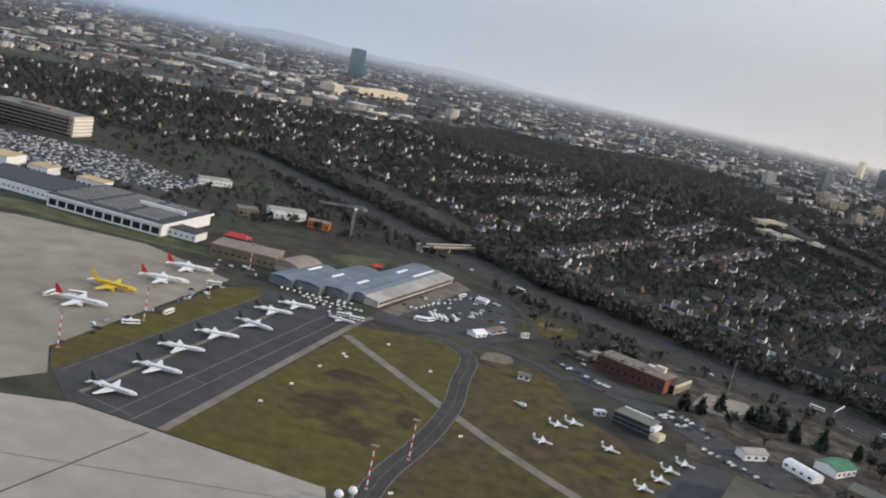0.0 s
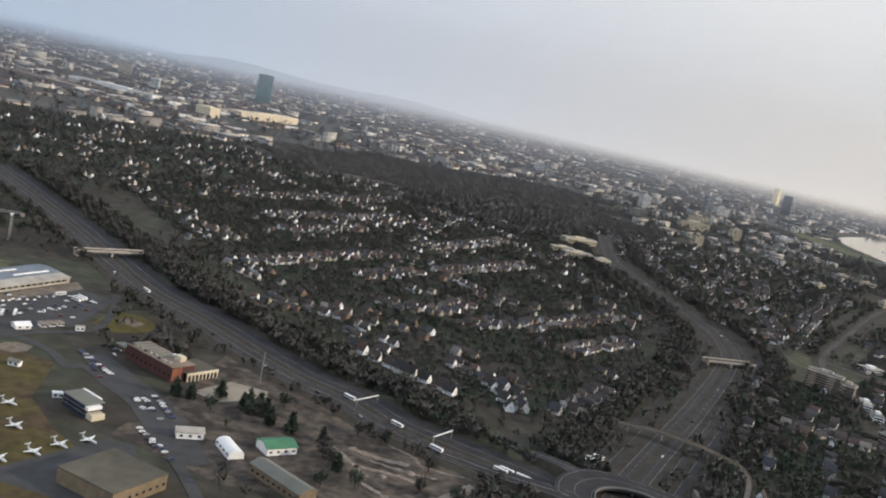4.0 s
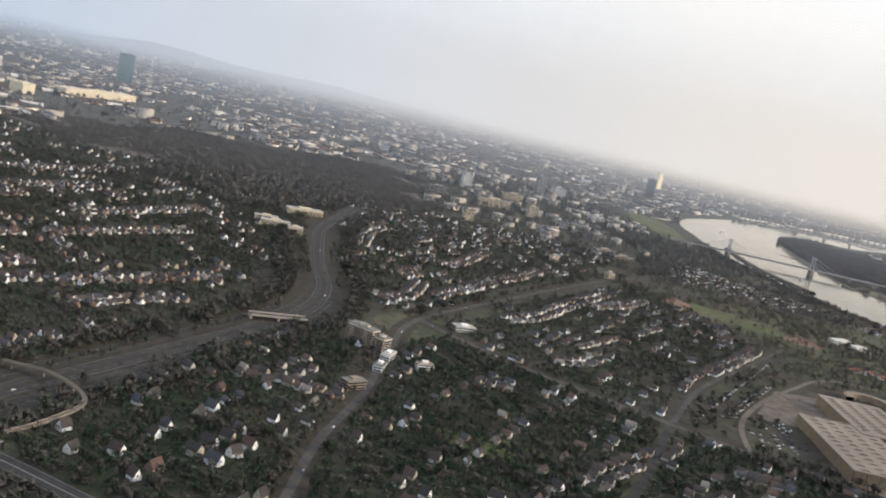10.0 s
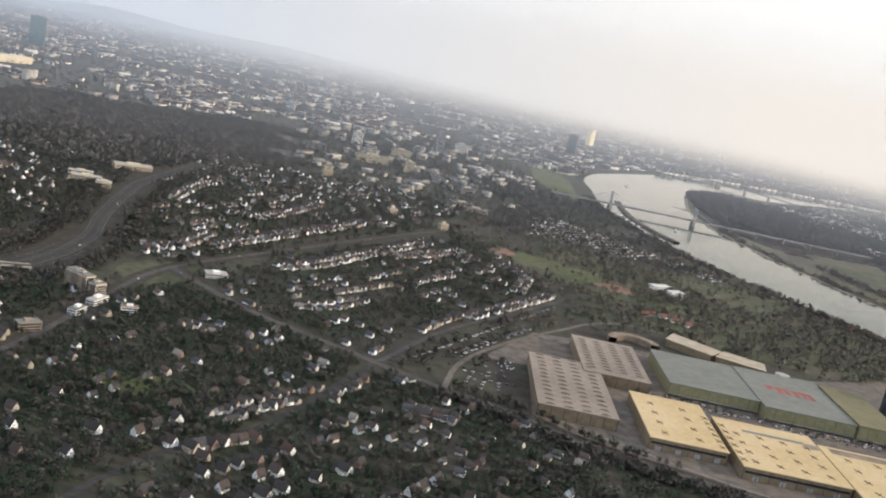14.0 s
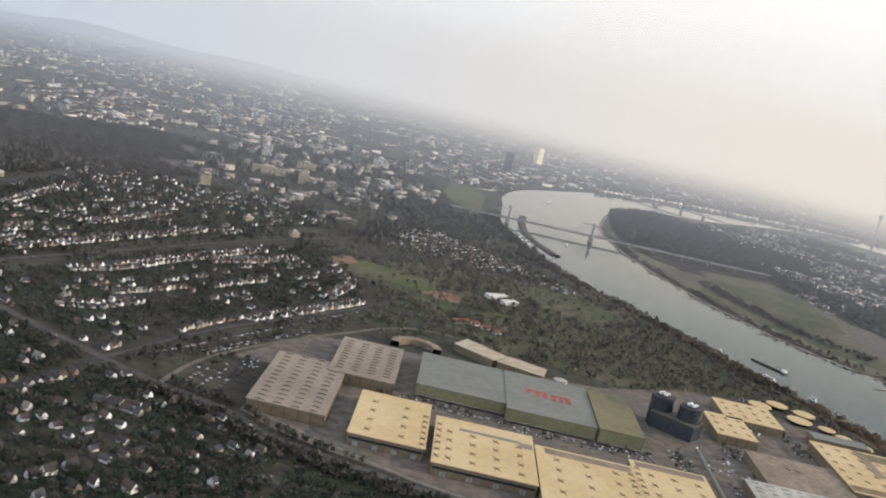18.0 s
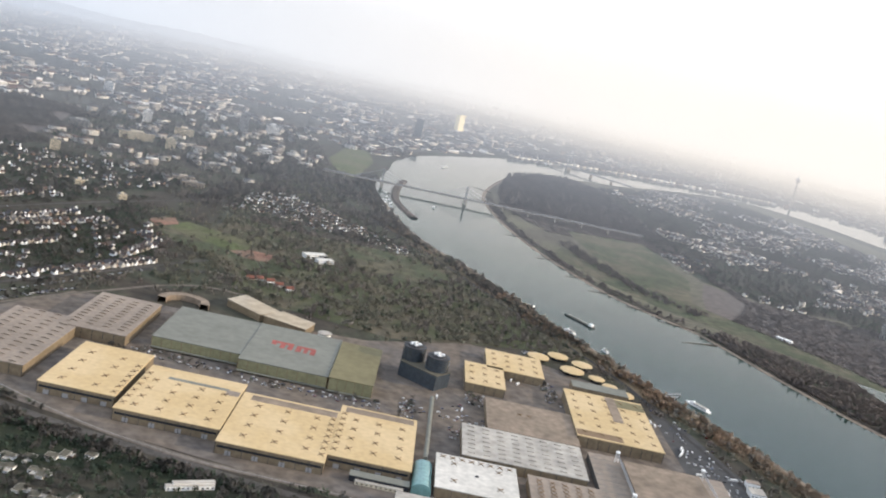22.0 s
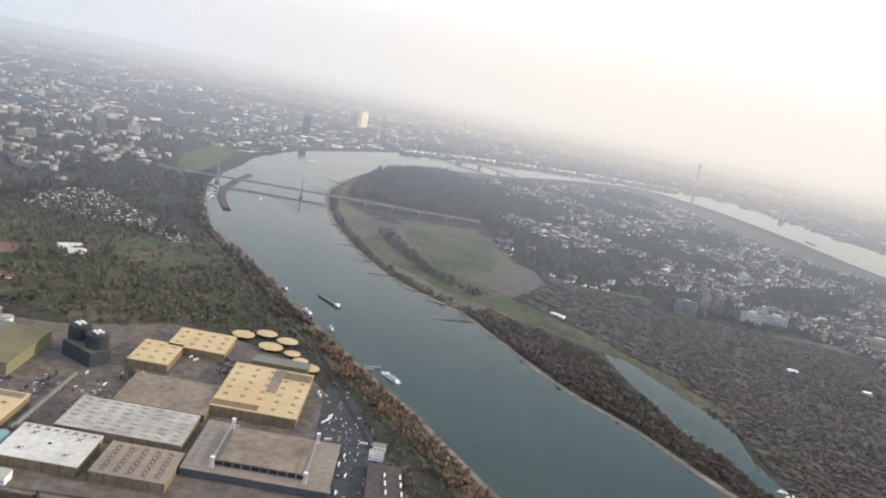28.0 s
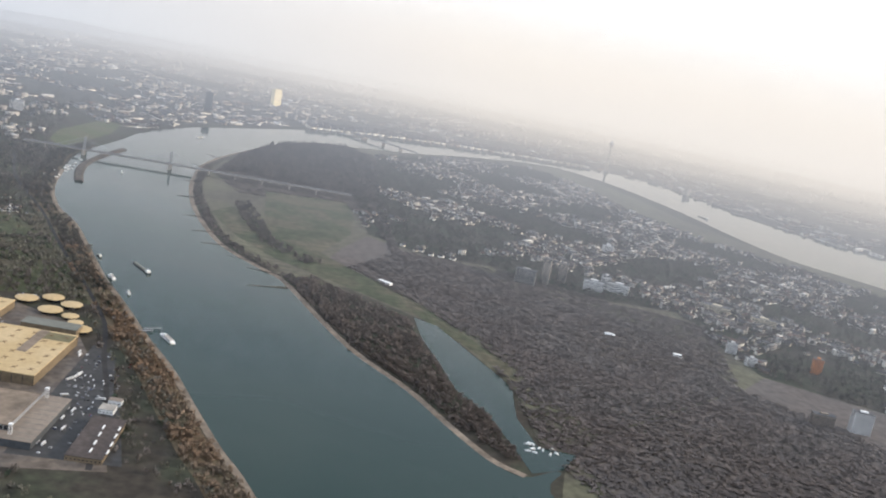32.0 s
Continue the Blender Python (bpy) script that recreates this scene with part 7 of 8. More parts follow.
ALLOT = [(700.7, 907.2), (721.9, 1040.6), (757.6, 1065.9), (809.2, 1003.3), (872, 933.4), (912.8, 863.6), (895.4, 851.3), (846.6, 900.1), (789.9, 895.1), (746.4, 924.3)]
MID = [(420.8, 1428.6), (536.9, 1664.4), (730, 1737.6), (785, 1491.9), (776.9, 1315.5), (719.4, 1111.7), (655.5, 953.3), (533, 1060.2), (449.3, 1061.3)]
OBER = [(1310.3, 1702.6), (1330.9, 1805.4), (1547.4, 1992.2), (1702.2, 2041.2), (1782.2, 1876.7), (1813.8, 1614), (1894.5, 1410.2), (2004.1, 1281.4), (2260.9, 919), (2127.5, 585.6), (1866.8, 541.5), (1653.4, 670), (1644.5, 760.7), (1639.3, 871.8), (1551.5, 877.2), (1452.1, 900.8), (1429.4, 959.4), (1349.6, 963.3), (1280.2, 1030.6), (1265.4, 1230.5)]
BROWNWOOD = [(672.5, 946.2), (687.2, 1043.2), (731.8, 1057.3), (726.3, 959.3), (693.7, 899.4)]
GREEN = [(780.5, 1444.9), (814.3, 1647.1), (890.3, 1654.8), (878.4, 1367.7), (838.4, 1266.1), (798.3, 1339.5)]
FOREST = [(-46.5, 1076.4), (60.1, 1295.2), (233.1, 1376.2), (395.7, 1463.2), (423.4, 1275.5), (439.3, 1051.3), (363, 960.8), (224.6, 995.8), (75.8, 975)]


AIRFIELD = [(-400, 60), (-400, 330), (-150, 430), (-60, 400), (-40, 372), (20, 378), (46, 364), (48, 310), (60, 278), (98, 245), (112, 215), (70, 130), (-20, 40)]
GROUNDS = [(641.3, 478.4), (625.1, 388.1), (691.2, 351.3), (800.3, 324.8), (902.9, 309.4), (1003.8, 308.5), (1113.8, 322.2), (1077, 464.4), (1050.2, 553.5), (1005.5, 600), (956.8, 599), (879.1, 563.5), (829.8, 558.9), (760.6, 604.9), (716, 581.8), (656.4, 551.2), (613.3, 473.8)]
LAWNS = [[(672.1, 778.1), (682, 815.9), (756.7, 780.4), (743.9, 738.7), (719, 747.2)], [(733.9, 737.8), (752.8, 753.5), (773.5, 748.9), (769.6, 720.9), (749.8, 721.6)], [(649.1, 800.3), (670, 822), (678.1, 799), (661.2, 776.3)], [(851.8, 849.2), (884, 850.1), (917.9, 828.6), (936.6, 811.2), (930, 774.6), (893.8, 801.6), (856.7, 819)], [(385, 525), (423, 548), (438.1, 520.3), (426, 481), (405, 470)], [(422, 354), (460.1, 357.1), (473.2, 348), (451, 329), (428, 336)], [(832.3, 833.9), (868.4, 854.7), (910.2, 819.9), (935.7, 778.2), (891.1, 741.8), (849, 764.2)],
         [(641.2, 773.7), (661, 823.1), (735.9, 761.9), (800.3, 690), (770.6, 680.8), (701.1, 722.7)]]
MEADOWS = [[(1137.5, 1207.3), (1256.7, 1223), (1262.7, 1117.5), (1256.9, 1014.8), (1214.6, 877.4), (1175, 901.2), (1148.3, 1031.4)], [(1083, 1017.9), (1104.6, 1071.6), (1141.5, 1034.7), (1195.1, 933.9), (1252.3, 843.6), (1318.8, 749.4), (1385.1, 597.6), (1384.7, 554), (1349.6, 636.9), (1313.9, 703.7), (1237.8, 777.4), (1171.1, 838.6), (1122.1, 917)]]


def outside(p, polys):
    ok = np.ones(len(p), bool)
    for q in polys:
        ok &= ~inside(p, q)
    return ok


# rows of houses along the named streets
HOUSE_LINES = [
    ([(480, 587), (504, 613), (534, 668), (569, 730), (594, 770)], 5, 9),
    ([(523, 550), (560, 599)], 3.6, 0),
    ([(578, 619), (609, 663)], 3.6, 0),
    ([(580, 498), (606, 543), (641, 593), (686, 659)], 4.4, 7),
    ([(459, 504), (474, 489), (492, 474), (513, 458), (529, 448), (546, 434)], 5.5, 0),
    ([(499, 507), (519, 515), (540, 545)], 6, 9),
    ([(484, 319), (499, 343), (517, 363), (532, 378), (540, 395)], 5, 8),
    ([(543, 427), (558, 455)], 5, 7),
    ([(566, 372), (580, 368), (593, 364)], 4.5, 7),
    ([(468, 687), (512, 758), (538, 810)], 5, 8),
    ([(373, 746), (379, 825), (394, 862)], 6, 8),
    ([(419, 738), (452, 747), (488, 844)], 5.5, 8),
    ([(389, 578), (409, 592), (422, 647)], 5.5, 8),
    ([(446, 433), (456, 430), (467, 433)], 5, 6),
    ([(652, 737), (674, 714), (658, 648)], 6, 7),
    ([(430, 610), (452, 650), (480, 700)], 6, 8),
    ([(560, 690), (590, 720), (620, 760)], 6, 8),
    ([(72, 475), (94, 502), (117, 538), (149, 583)], 6, 8),
    ([(95, 414), (105, 406), (116, 408), (141, 409)], 6, 9),
    ([(140, 362), (152, 353), (160, 345), (171, 337), (185, 326)], 6.5, 0),
    ([(193, 435), (211, 459), (221, 454), (238, 479), (260, 501), (289, 540)], 6, 9),
    ([(239, 424), (262, 453), (288, 479)], 6, 8),
    ([(148, 453), (174, 451), (195, 488)], 6, 8),
    ([(183, 368), (201, 351), (208, 323)], 7, 6),
    ([(228, 335), (254, 379)], 7, 6),
    ([(78, 594), (102, 623), (126, 664)], 5.5, 8),
    ([(135, 500), (150, 522), (167, 547)], 6, 8),
    ([(60, 640), (110, 700), (150, 760)], 6, 9),
    ([(180, 560), (215, 610), (250, 660)], 6, 9),
    ([(170, 640), (210, 700), (240, 760)], 6, 9),
    ([(30, 700), (80, 770), (130, 840)], 6, 9),
    ([(471, 287), (484, 297), (500, 310)], 5, 6),
    ([(329, 376), (341, 375), (351, 377), (366, 369), (377, 371)], 6, 7),
]
LP, LH = [], []
for pts, step, deep in HOUSE_LINES:
    line = smooth(pts, 4) if len(pts) > 2 else np.array(pts, float)
    at = np.concatenate([[0], np.cumsum(np.linalg.norm(np.diff(line, axis=0), axis=1))])
    for off in ((0.0,) if deep == 0 else (-deep / 2, deep / 2)):
        d = np.arange(step * 0.4, at[-1], step)
        d = d + rng.uniform(-0.18, 0.18, len(d)) * step
        q = np.stack([np.interp(d, at, line[:, 0]), np.interp(d, at, line[:, 1])], 1)
        run = np.gradient(line, axis=0)
        a = np.arctan2(np.interp(d, at, run[:, 1]), np.interp(d, at, run[:, 0]))
        q = q + off * np.stack([-np.sin(a), np.cos(a)], 1) + rng.normal(0, 0.5, q.shape)
        LP.append(q)
        LH.append(np.where(rng.random(len(q)) < 0.7, radians(-33), a) + rng.normal(0, 0.1, len(q)))
LP, LH = np.concatenate(LP), np.concatenate(LH)
ok = free(LP)
LP, LH = LP[ok], LH[ok]


def apart(p, others, d):
    """Which of p keep their distance from the others."""
    return np.array([np.min(np.hypot(*(others - q).T)) > d for q in p], bool)


# house places, street by street
STREETS = Solid()
PLACES, HEADS, TAKEN = [], [], []
for poly, angle, gap, step, keep in ((Z1, -48, 22, 6.5, 0.4), (Z3, 55, 24, 6.5, 0.4), (Z4, 57, 25, 5.0, 0.3), (Z5, 60, 34, 11, 0.4), (Z6, 52, 25, 8.5, 0.4), (Z7, 65, 30, 10, 0.45), (U1, 50, 26, 8, 0.4), (U2, -40, 30, 9, 0.34)):
    p, h, streets = street_rows(poly, angle, gap, step, keep)
    if poly in (Z1, U2, Z3, Z4):          # houses in groups, with wooded gardens between
        w = np.sin(p[:, 0] / 19 + 1.1 * np.sin(p[:, 1] / 33)) * np.sin(p[:, 1] / 27 + np.sin(p[:, 0] / 41))
        ok = w + rng.normal(0, 0.2, len(p)) > (0.0 if poly is Z1 else -0.12)
        p, h = p[ok], h[ok]
    ok = apart(p, LP, 8.0)
    p, h = p[ok], h[ok]
    sheet("ground", poly, 0.045 if poly is Z1 else 0.035, "suburb", "dark winter gardens of the suburb", "gardens")
    PLACES.append(p)
    HEADS.append(h)
    for st in streets:
        ok = inside(st, poly)
        cur = []
        for q, o in zip(list(st) + [None], list(ok) + [False]):
            if o:
                cur.append(q)
            else:
                if len(cur) > 2:
                    STREETS.add(*ribbon(np.array(cur), 1.5, 0.075))
                cur = []
tagged(new("road", STREETS.mesh("road", "asphalt")), "narrow grey residential streets", "street", "", "structure")
HP, HH = np.concatenate(PLACES + [LP]), np.concatenate(HEADS + [LH])
near = HP[:, 1] + 0.14 * HP[:, 0]
order = np.argsort(near)
ONE, REST = order[:165], order[165:]
BP, BH, BST = street_rows(Z8, -8, 25, 12.5, 0.62)
sheet("ground", Z8, 0.035, "suburb", "dark winter gardens of the suburb", "gardens")
CELL = set()


def mark(p, r=2.4):
    for x, y in p:
        for i in (-1, 0, 1):
            for j in (-1, 0, 1):
                CELL.add((int((x + i * r) // 2.4), int((y + j * r) // 2.4)))


BL = [([(676, 279), (683, 285), (694, 291), (711, 293), (721, 291)], 6.4), ([(666, 297), (694, 300), (735, 316)], 8.5), ([(704, 275), (728, 274), (747, 271)], 8.0)]
for pts, step in BL:
    line = smooth(pts, 4)
    at = np.concatenate([[0], np.cumsum(np.linalg.norm(np.diff(line, axis=0), axis=1))])
    d = np.arange(1.0, at[-1], step)
    q = np.stack([np.interp(d, at, line[:, 0]), np.interp(d, at, line[:, 1])], 1) + rng.normal(0, 1.6, (len(d), 2))
    BP, BH = np.concatenate([q, BP[apart(BP, q, 6.5)]]), np.concatenate([rng.choice([-0.15, 1.4], len(d)) + rng.normal(0, 0.1, len(d)), BH[apart(BP, q, 6.5)]])
mark(HP)
mark(BP, 4.0)


def clear(p):
    return np.array([(int(x // 2.4), int(y // 2.4)) not in CELL for x, y in p], bool) if len(p) else np.zeros(0, bool)


n = len(REST)
many("house_rows", "gable", HP[REST], HH[REST], np.stack([rng.uniform(3.2, 5.4, n), rng.uniform(2.8, 3.8, n), rng.uniform(3.0, 4.2, n)], 1), ["plaster", "rooftile"], "white and brown gabled suburban houses", "houses")

# the nearest houses one by one
M["housewall"] = palette("plastered_wall", [(0.0, (0.8, 0.81, 0.82)), (0.55, (0.68, 0.66, 0.62)), (0.78, (0.4, 0.36, 0.3)), (0.92, (0.22, 0.16, 0.13))], 0.8, "object", 0.08)
M["redtile"] = material("red_roof_tile", (0.17, 0.07, 0.05), 0.85, 0.2, 0.6)
M["tile"] = palette("roof_tile", [(0.0, (0.042, 0.038, 0.036)), (0.5, (0.06, 0.046, 0.041)), (0.78, (0.085, 0.056, 0.045)), (0.86, (0.055, 0.055, 0.06))], 0.85, "object", 0.25, 1.5)


def house(l, w, e, r, wing):
    """A gabled house of its own parts: walls, two roof slopes, chimney, door, windows, dormer or wing."""
    ob = thing("house", "gabled house with pale walls and a dark tiled roof", "house", None, "suburban houses")
    v = [(-l / 2, -w / 2, 0), (l / 2, -w / 2, 0), (l / 2, w / 2, 0), (-l / 2, w / 2, 0), (-l / 2, -w / 2, e), (l / 2, -w / 2, e), (l / 2, w / 2, e), (-l / 2, w / 2, e), (-l / 2, 0, r), (l / 2, 0, r)]
    s = Solid().add(v, [(0, 1, 5, 4), (2, 3, 7, 6), (1, 2, 6, 9, 5), (3, 0, 4, 8, 7)])
    if wing:
        s.box(-l * 0.15, -w / 2 - 1.2, 0, l * 0.3, -w / 2 + 0.1, e * 0.75)
    part("wall", s.mesh("wall", "housewall"), ob)
    for sg in (-1, 1):
        k = (r - e) / (w / 2)
        a, b = (sg * (w / 2 + 0.28), e - 0.28 * k), (0, r)
        q = [(sx * (l / 2 + 0.22), yy, zz + dz) for sx in (-1, 1) for yy, zz in (a, b) for dz in (0.01, 0.16)]
        part("roof", Solid().add(q, [(0, 2, 3, 1), (4, 5, 7, 6), (1, 3, 7, 5), (0, 4, 6, 2), (0, 1, 5, 4), (2, 6, 7, 3)]).mesh("roof", "tile"), ob)
    part("chimney", Solid().box(l * 0.18, 0.2, r - 0.7, l * 0.18 + 0.34, 0.54, r + 0.45).mesh("chimney", "brick"), ob)
    pane = Solid().box(-0.24, -0.03, 0, 0.24, 0.03, 0.42).mesh("window", "glass")
    for sg in (-1, 1):
        part("window", pane, ob, "", pose(-l * 0.2, sg * (w / 2 + 0.01), 0.55))
        part("window", pane, ob, "", pose(sg * (l / 2 + 0.01), 0, e * 0.9, 0, 0, 90))
    if wing:
        part("wing_roof", Solid().box(-l * 0.15 - 0.1, -w / 2 - 1.3, e * 0.75, l * 0.3 + 0.1, -w / 2 - 0.15, e * 0.75 + 0.12).mesh("wing_roof", "slateroof"), ob)
    return ob


kinds = [house(4.4, 3.4, 1.8, 4.2, False), house(5.2, 3.6, 1.9, 4.2, True), house(3.8, 3.2, 1.9, 4.4, False), house(6.0, 3.9, 2.1, 4.4, True)]
for k, i in enumerate(ONE):
    m = pose(HP[i, 0], HP[i, 1], 0, 0, 0, math.degrees(HH[i]))
    if k < 4:
        kinds[k].matrix_world = m
    else:
        copy_thing(kinds[(k * 7 + k // 5) % 4], m)



def bungalow(l, w, wing):
    """A flat-roofed bungalow: walls, grey roof, white fascia, lower wing and windows."""
    ob = thing("bungalow", "flat-roofed bungalow with pale fascia and a dark felt roof", "bungalow", None, "bungalows")
    part("wall", Solid().box(-l / 2, -w / 2, 0, l / 2, w / 2, 1.3).mesh("wall", "housewall"), ob)
    part("fascia", Solid().box(-l / 2 - 0.25, -w / 2 - 0.25, 1.3, l / 2 + 0.25, w / 2 + 0.25, 1.52, 0, 0.04).mesh("fascia", "paleroof"), ob)
    part("roof", Solid().box(-l / 2 + 0.05, -w / 2 + 0.05, 1.52, l / 2 - 0.05, w / 2 - 0.05, 1.58).mesh("roof", "darkfelt"), ob)
    s = Solid().box(-l * 0.1, -w / 2 - wing, 0, l * 0.28, -w / 2 - 0.01, 1.0)
    part("wing", s.mesh("wing", "housewall"), ob)
    part("wing_roof", Solid().box(-l * 0.1 - 0.2, -w / 2 - wing - 0.2, 1.0, l * 0.28 + 0.2, -w / 2 - 0.27, 1.2).mesh("wing_roof", "paleroof"), ob)
    part("window", Solid().box(-l * 0.4, -w / 2 - 0.03, 0.25, -l * 0.15, -w / 2, 1.0).mesh("window", "glass"), ob)
    return ob


flats = [bungalow(5.4, 4.0, 2.6), bungalow(6.6, 3.6, 2.0), bungalow(4.6, 4.4, 3.2)]
for k, (x, y) in enumerate(BP[:140]):
    m = pose(x, y, 0, 0, 0, math.degrees(BH[k]) if k % 3 else rng.choice([-10, 78]))
    if k < 3:
        flats[k].matrix_world = m
    else:
        copy_thing(flats[k % 3], m)
for x, y, w, a in ((780.7, 301.4, 22, 22), (768.8, 279.5, 15, 16), (818.2, 294.9, 14, 24)):
    for j in range(2):
        shed("terrace_row", "row of white terraced houses with stepped fronts", x + j * 1.2, y + j * 2.0, w - 3 * j, 2.4, 2.2 + 0.7 * j, a, "white", "paleroof")

p, _, _ = street_rows(ALLOT, 40, 13, 5.0, 0.6)
mark(p, 3.0)
for x, y, w, d, a in ((808.1, 772, 22, 9, 30), (817.9, 757.6, 16, 8, 30)):
    shed("park_pavilion", "white flat-roofed pavilion among park trees", x, y, w, d, 3.2, a, "white", "whiteroof")
for x, y, a in ((762.7, 658.1, 20), (769.6, 661.7, 30), (778.5, 660.4, 25), (786.3, 654, 20), (795.3, 647.9, 30)):
    shed("cottage", "small cottage with a red tiled roof by the park", x, y, 6.5, 4.0, 1.8, a, "housewall", "redtile", "house", rise=1.6)
many("houses", "gable", p, rng.random(len(p)) * 3.1, np.stack([rng.uniform(2.5, 4, len(p)), rng.uniform(2, 3, len(p)), rng.uniform(2, 2.8, len(p))], 1), ["plaster", "rooftile"], "small white chalets in riverside gardens", "chalets")
sheet("ground", OBER, 0.035, "suburb", "dark winter gardens of the far town", "gardens")
p, _, _ = street_rows(OBER, 38, 18, 9, 0.7)
w = np.sin(p[:, 0] / 52 + np.sin(p[:, 1] / 70)) * np.sin(p[:, 1] / 64) + 0.0011 * (p[:, 0] - 1600)
p = p[w + rng.normal(0, 0.22, len(p)) > 0.06]
q = rng.random(len(p))
k = q < .7
many("houses", "gable", p[k], rng.choice([0.66, 2.23], k.sum()), np.stack([rng.uniform(5, 13, k.sum()), rng.uniform(3.4, 4.6, k.sum()), rng.uniform(3.6, 5.4, k.sum())], 1), ["cityplaster", "rooftile"], "pale town houses on the far shore", "houses")
k = ~k
many("apartment_blocks", "flat", p[k], rng.choice([0.66, 2.23], k.sum()), np.stack([rng.uniform(6, 18, k.sum()), rng.uniform(4, 6, k.sum()), rng.uniform(4, 7, k.sum())], 1), ["block", "cityroof"], "pale flat-roofed blocks on the far shore", "buildings")
p = scatter(MID, 0.0013)
p = p[outside(p, [BROWNWOOD, GREEN]) & (np.sin(p[:, 0] / 33 + 1) * np.sin(p[:, 1] / 45) + rng.normal(0, 0.4, len(p)) > -0.2)]
n = len(p)
many("apartment_blocks", "flat", p, rng.choice([0.55, 2.12], n), np.stack([rng.uniform(7, 22, n), rng.uniform(4, 8, n), rng.uniform(3.5, 8, n)], 1), ["block", "cityroof"], "pale mid-rise apartment and office blocks", "buildings")

# the city beyond, in rows and clusters
CITY = [(-2600, 4550), (-1500, 1400), (-690, 966.9), (-307.9, 967.9), (-48.3, 1089.5), (60.1, 1305), (233.1, 1385.8), (397.7, 1483), (427.8, 1434.5), (536.8, 1677.9), (736.8, 1753.2), (823.7, 1608.3), (888.7, 1607.1), (952.1, 1780.9), (1099.1, 1990.4), (1255.6, 2169.7), (1565.1, 2268.1), (1777.7, 2308.7), (1912.4, 2267.9), (2021, 2182.6), (2106.4, 2002.4), (2156.3, 1828.5), (2295.7, 1458.5), (2760, 1000), (4000, 1800), (3900, 4550)]
sheet("ground", CITY, 0.03, "cityground", "grey-brown streets and yards of the city", "ground")
p = scatter(CITY, 0.0028)
depth = np.hypot(p[:, 0] - 600, p[:, 1])
clump = np.sin(p[:, 0] / 70 + np.sin(p[:, 1] / 110) * 2) * np.sin(p[:, 1] / 90 + p[:, 0] / 300)
p = p[(rng.random(len(p)) < np.clip(1.25 - depth / 5200, 0.3, 1)) & (clump + rng.normal(0, 0.3, len(p)) > 0.0)]
n = len(p)
q = rng.random(n)
k = q < 0.6
many("city_houses", "gable", p[k], rng.choice([0.72, 2.29], k.sum()) + rng.normal(0, .15, k.sum()), np.stack([rng.uniform(9, 30, k.sum()), rng.uniform(4, 5.5, k.sum()), rng.uniform(4.5, 7.5, k.sum())], 1), ["cityplaster", "cityroof"], "dense pale town houses with tiled roofs", "houses")
k = ~k
hh = rng.uniform(3.5, 7.5, k.sum()) * np.where(rng.random(k.sum()) < 0.06, 2.4, 1)
many("city_blocks", "flat", p[k], rng.choice([0.72, 2.29], k.sum()) + rng.normal(0, .15, k.sum()), np.stack([rng.uniform(8, 34, k.sum()), rng.uniform(5, 10, k.sum()), hh], 1), ["block", "cityroof"], "pale flat-roofed city blocks", "buildings")

# the sunlit waterfront of the far bank
bank = smooth(NEAR_BANK[20:26], 6)
line = sides(bank, 26)[0]
step = np.cumsum(np.concatenate([[0], np.linalg.norm(np.diff(line, axis=0), axis=1)]))
for row, (off, hgt) in enumerate(((26, 11.0), (44, 13.5))):
    line = sides(bank, off)[0]
    at = np.arange(6, step[-1] - 10, 19.0 + 4 * row)
    p = np.stack([np.interp(at, step, line[:, 0]), np.interp(at, step, line[:, 1])], 1)
    a = np.interp(at, step, np.unwrap(np.arctan2(np.gradient(line[:, 1]), np.gradient(line[:, 0]))))
    n = len(p)
    many("waterfront_houses", "gable", p, a, np.stack([rng.uniform(13, 18, n), rng.uniform(5, 6, n), hgt * rng.uniform(0.8, 1.2, n)], 1), ["cityplaster", "rooftile"], "cream waterfront houses on the far bank", "houses")

# ---- trees ----
def grove(poly, dens, height, lod, label, evergreen=0.3, kind="twig", keep=None, spread=0.8):
    p = scatter(poly, dens)
    p = p[clear(p)]
    if keep is not None:
        p = p[keep(p)]
    ev = rng.random(len(p)) < evergreen
    woods("trees", p[~ev], height, kind, label, lod, spread=spread)
    if evergreen:
        woods("trees", p[ev], height * 0.9, "leaf", "dark evergreen trees and hedges", lod)


for poly, dens, lod in ((Z1, 0.046, 1), (Z3, 0.026, 2), (Z4, 0.034, 1), (Z5, 0.078, 0), (Z6, 0.062, 0), (Z7, 0.072, 0), (Z8, 0.066, 0), (U1, 0.022, 2), (U2, 0.02, 2)):
    grove(poly, dens * 1.45, 3.7, lod, "bare brown winter trees between the houses", 0.68 if lod == 0 else 0.42)
WILD = [(-136.8, 1036.2), (-87.2, 1154.8), (40.7, 1346.6), (233.1, 1439.3), (427.4, 1512.4), (468.3, 1297.4), (479.8, 1022.4), (363.1, 901.5), (224.7, 947), (59.8, 921)]


def ragged(p):
    """Woodland with an uneven edge."""
    q = p + np.stack([34 * np.sin(p[:, 1] / 23 + 2 * np.sin(p[:, 0] / 31)), 46 * np.sin(p[:, 0] / 27 + np.sin(p[:, 1] / 19))], 1) * rng.uniform(0.3, 1.2, (len(p), 1))
    return inside(q, FOREST)


sheet("ground", FOREST, 0.05, "leafmould", "leaf litter under the dark forest", "woodland")
grove(WILD, 0.055, 5.0, 1, "dark leafless woodland", 0.0, "greytwig", keep=ragged)
grove([(150, 900), (170, 985), (300, 1075), (372, 980), (335, 900), (262, 812)], 0.04, 5.2, 2, "dark leafless woodland edge", 0.1, "greytwig")
grove(BROWNWOOD, 0.05, 5.0, 2, "bare brown copse", 0.0, "greytwig")
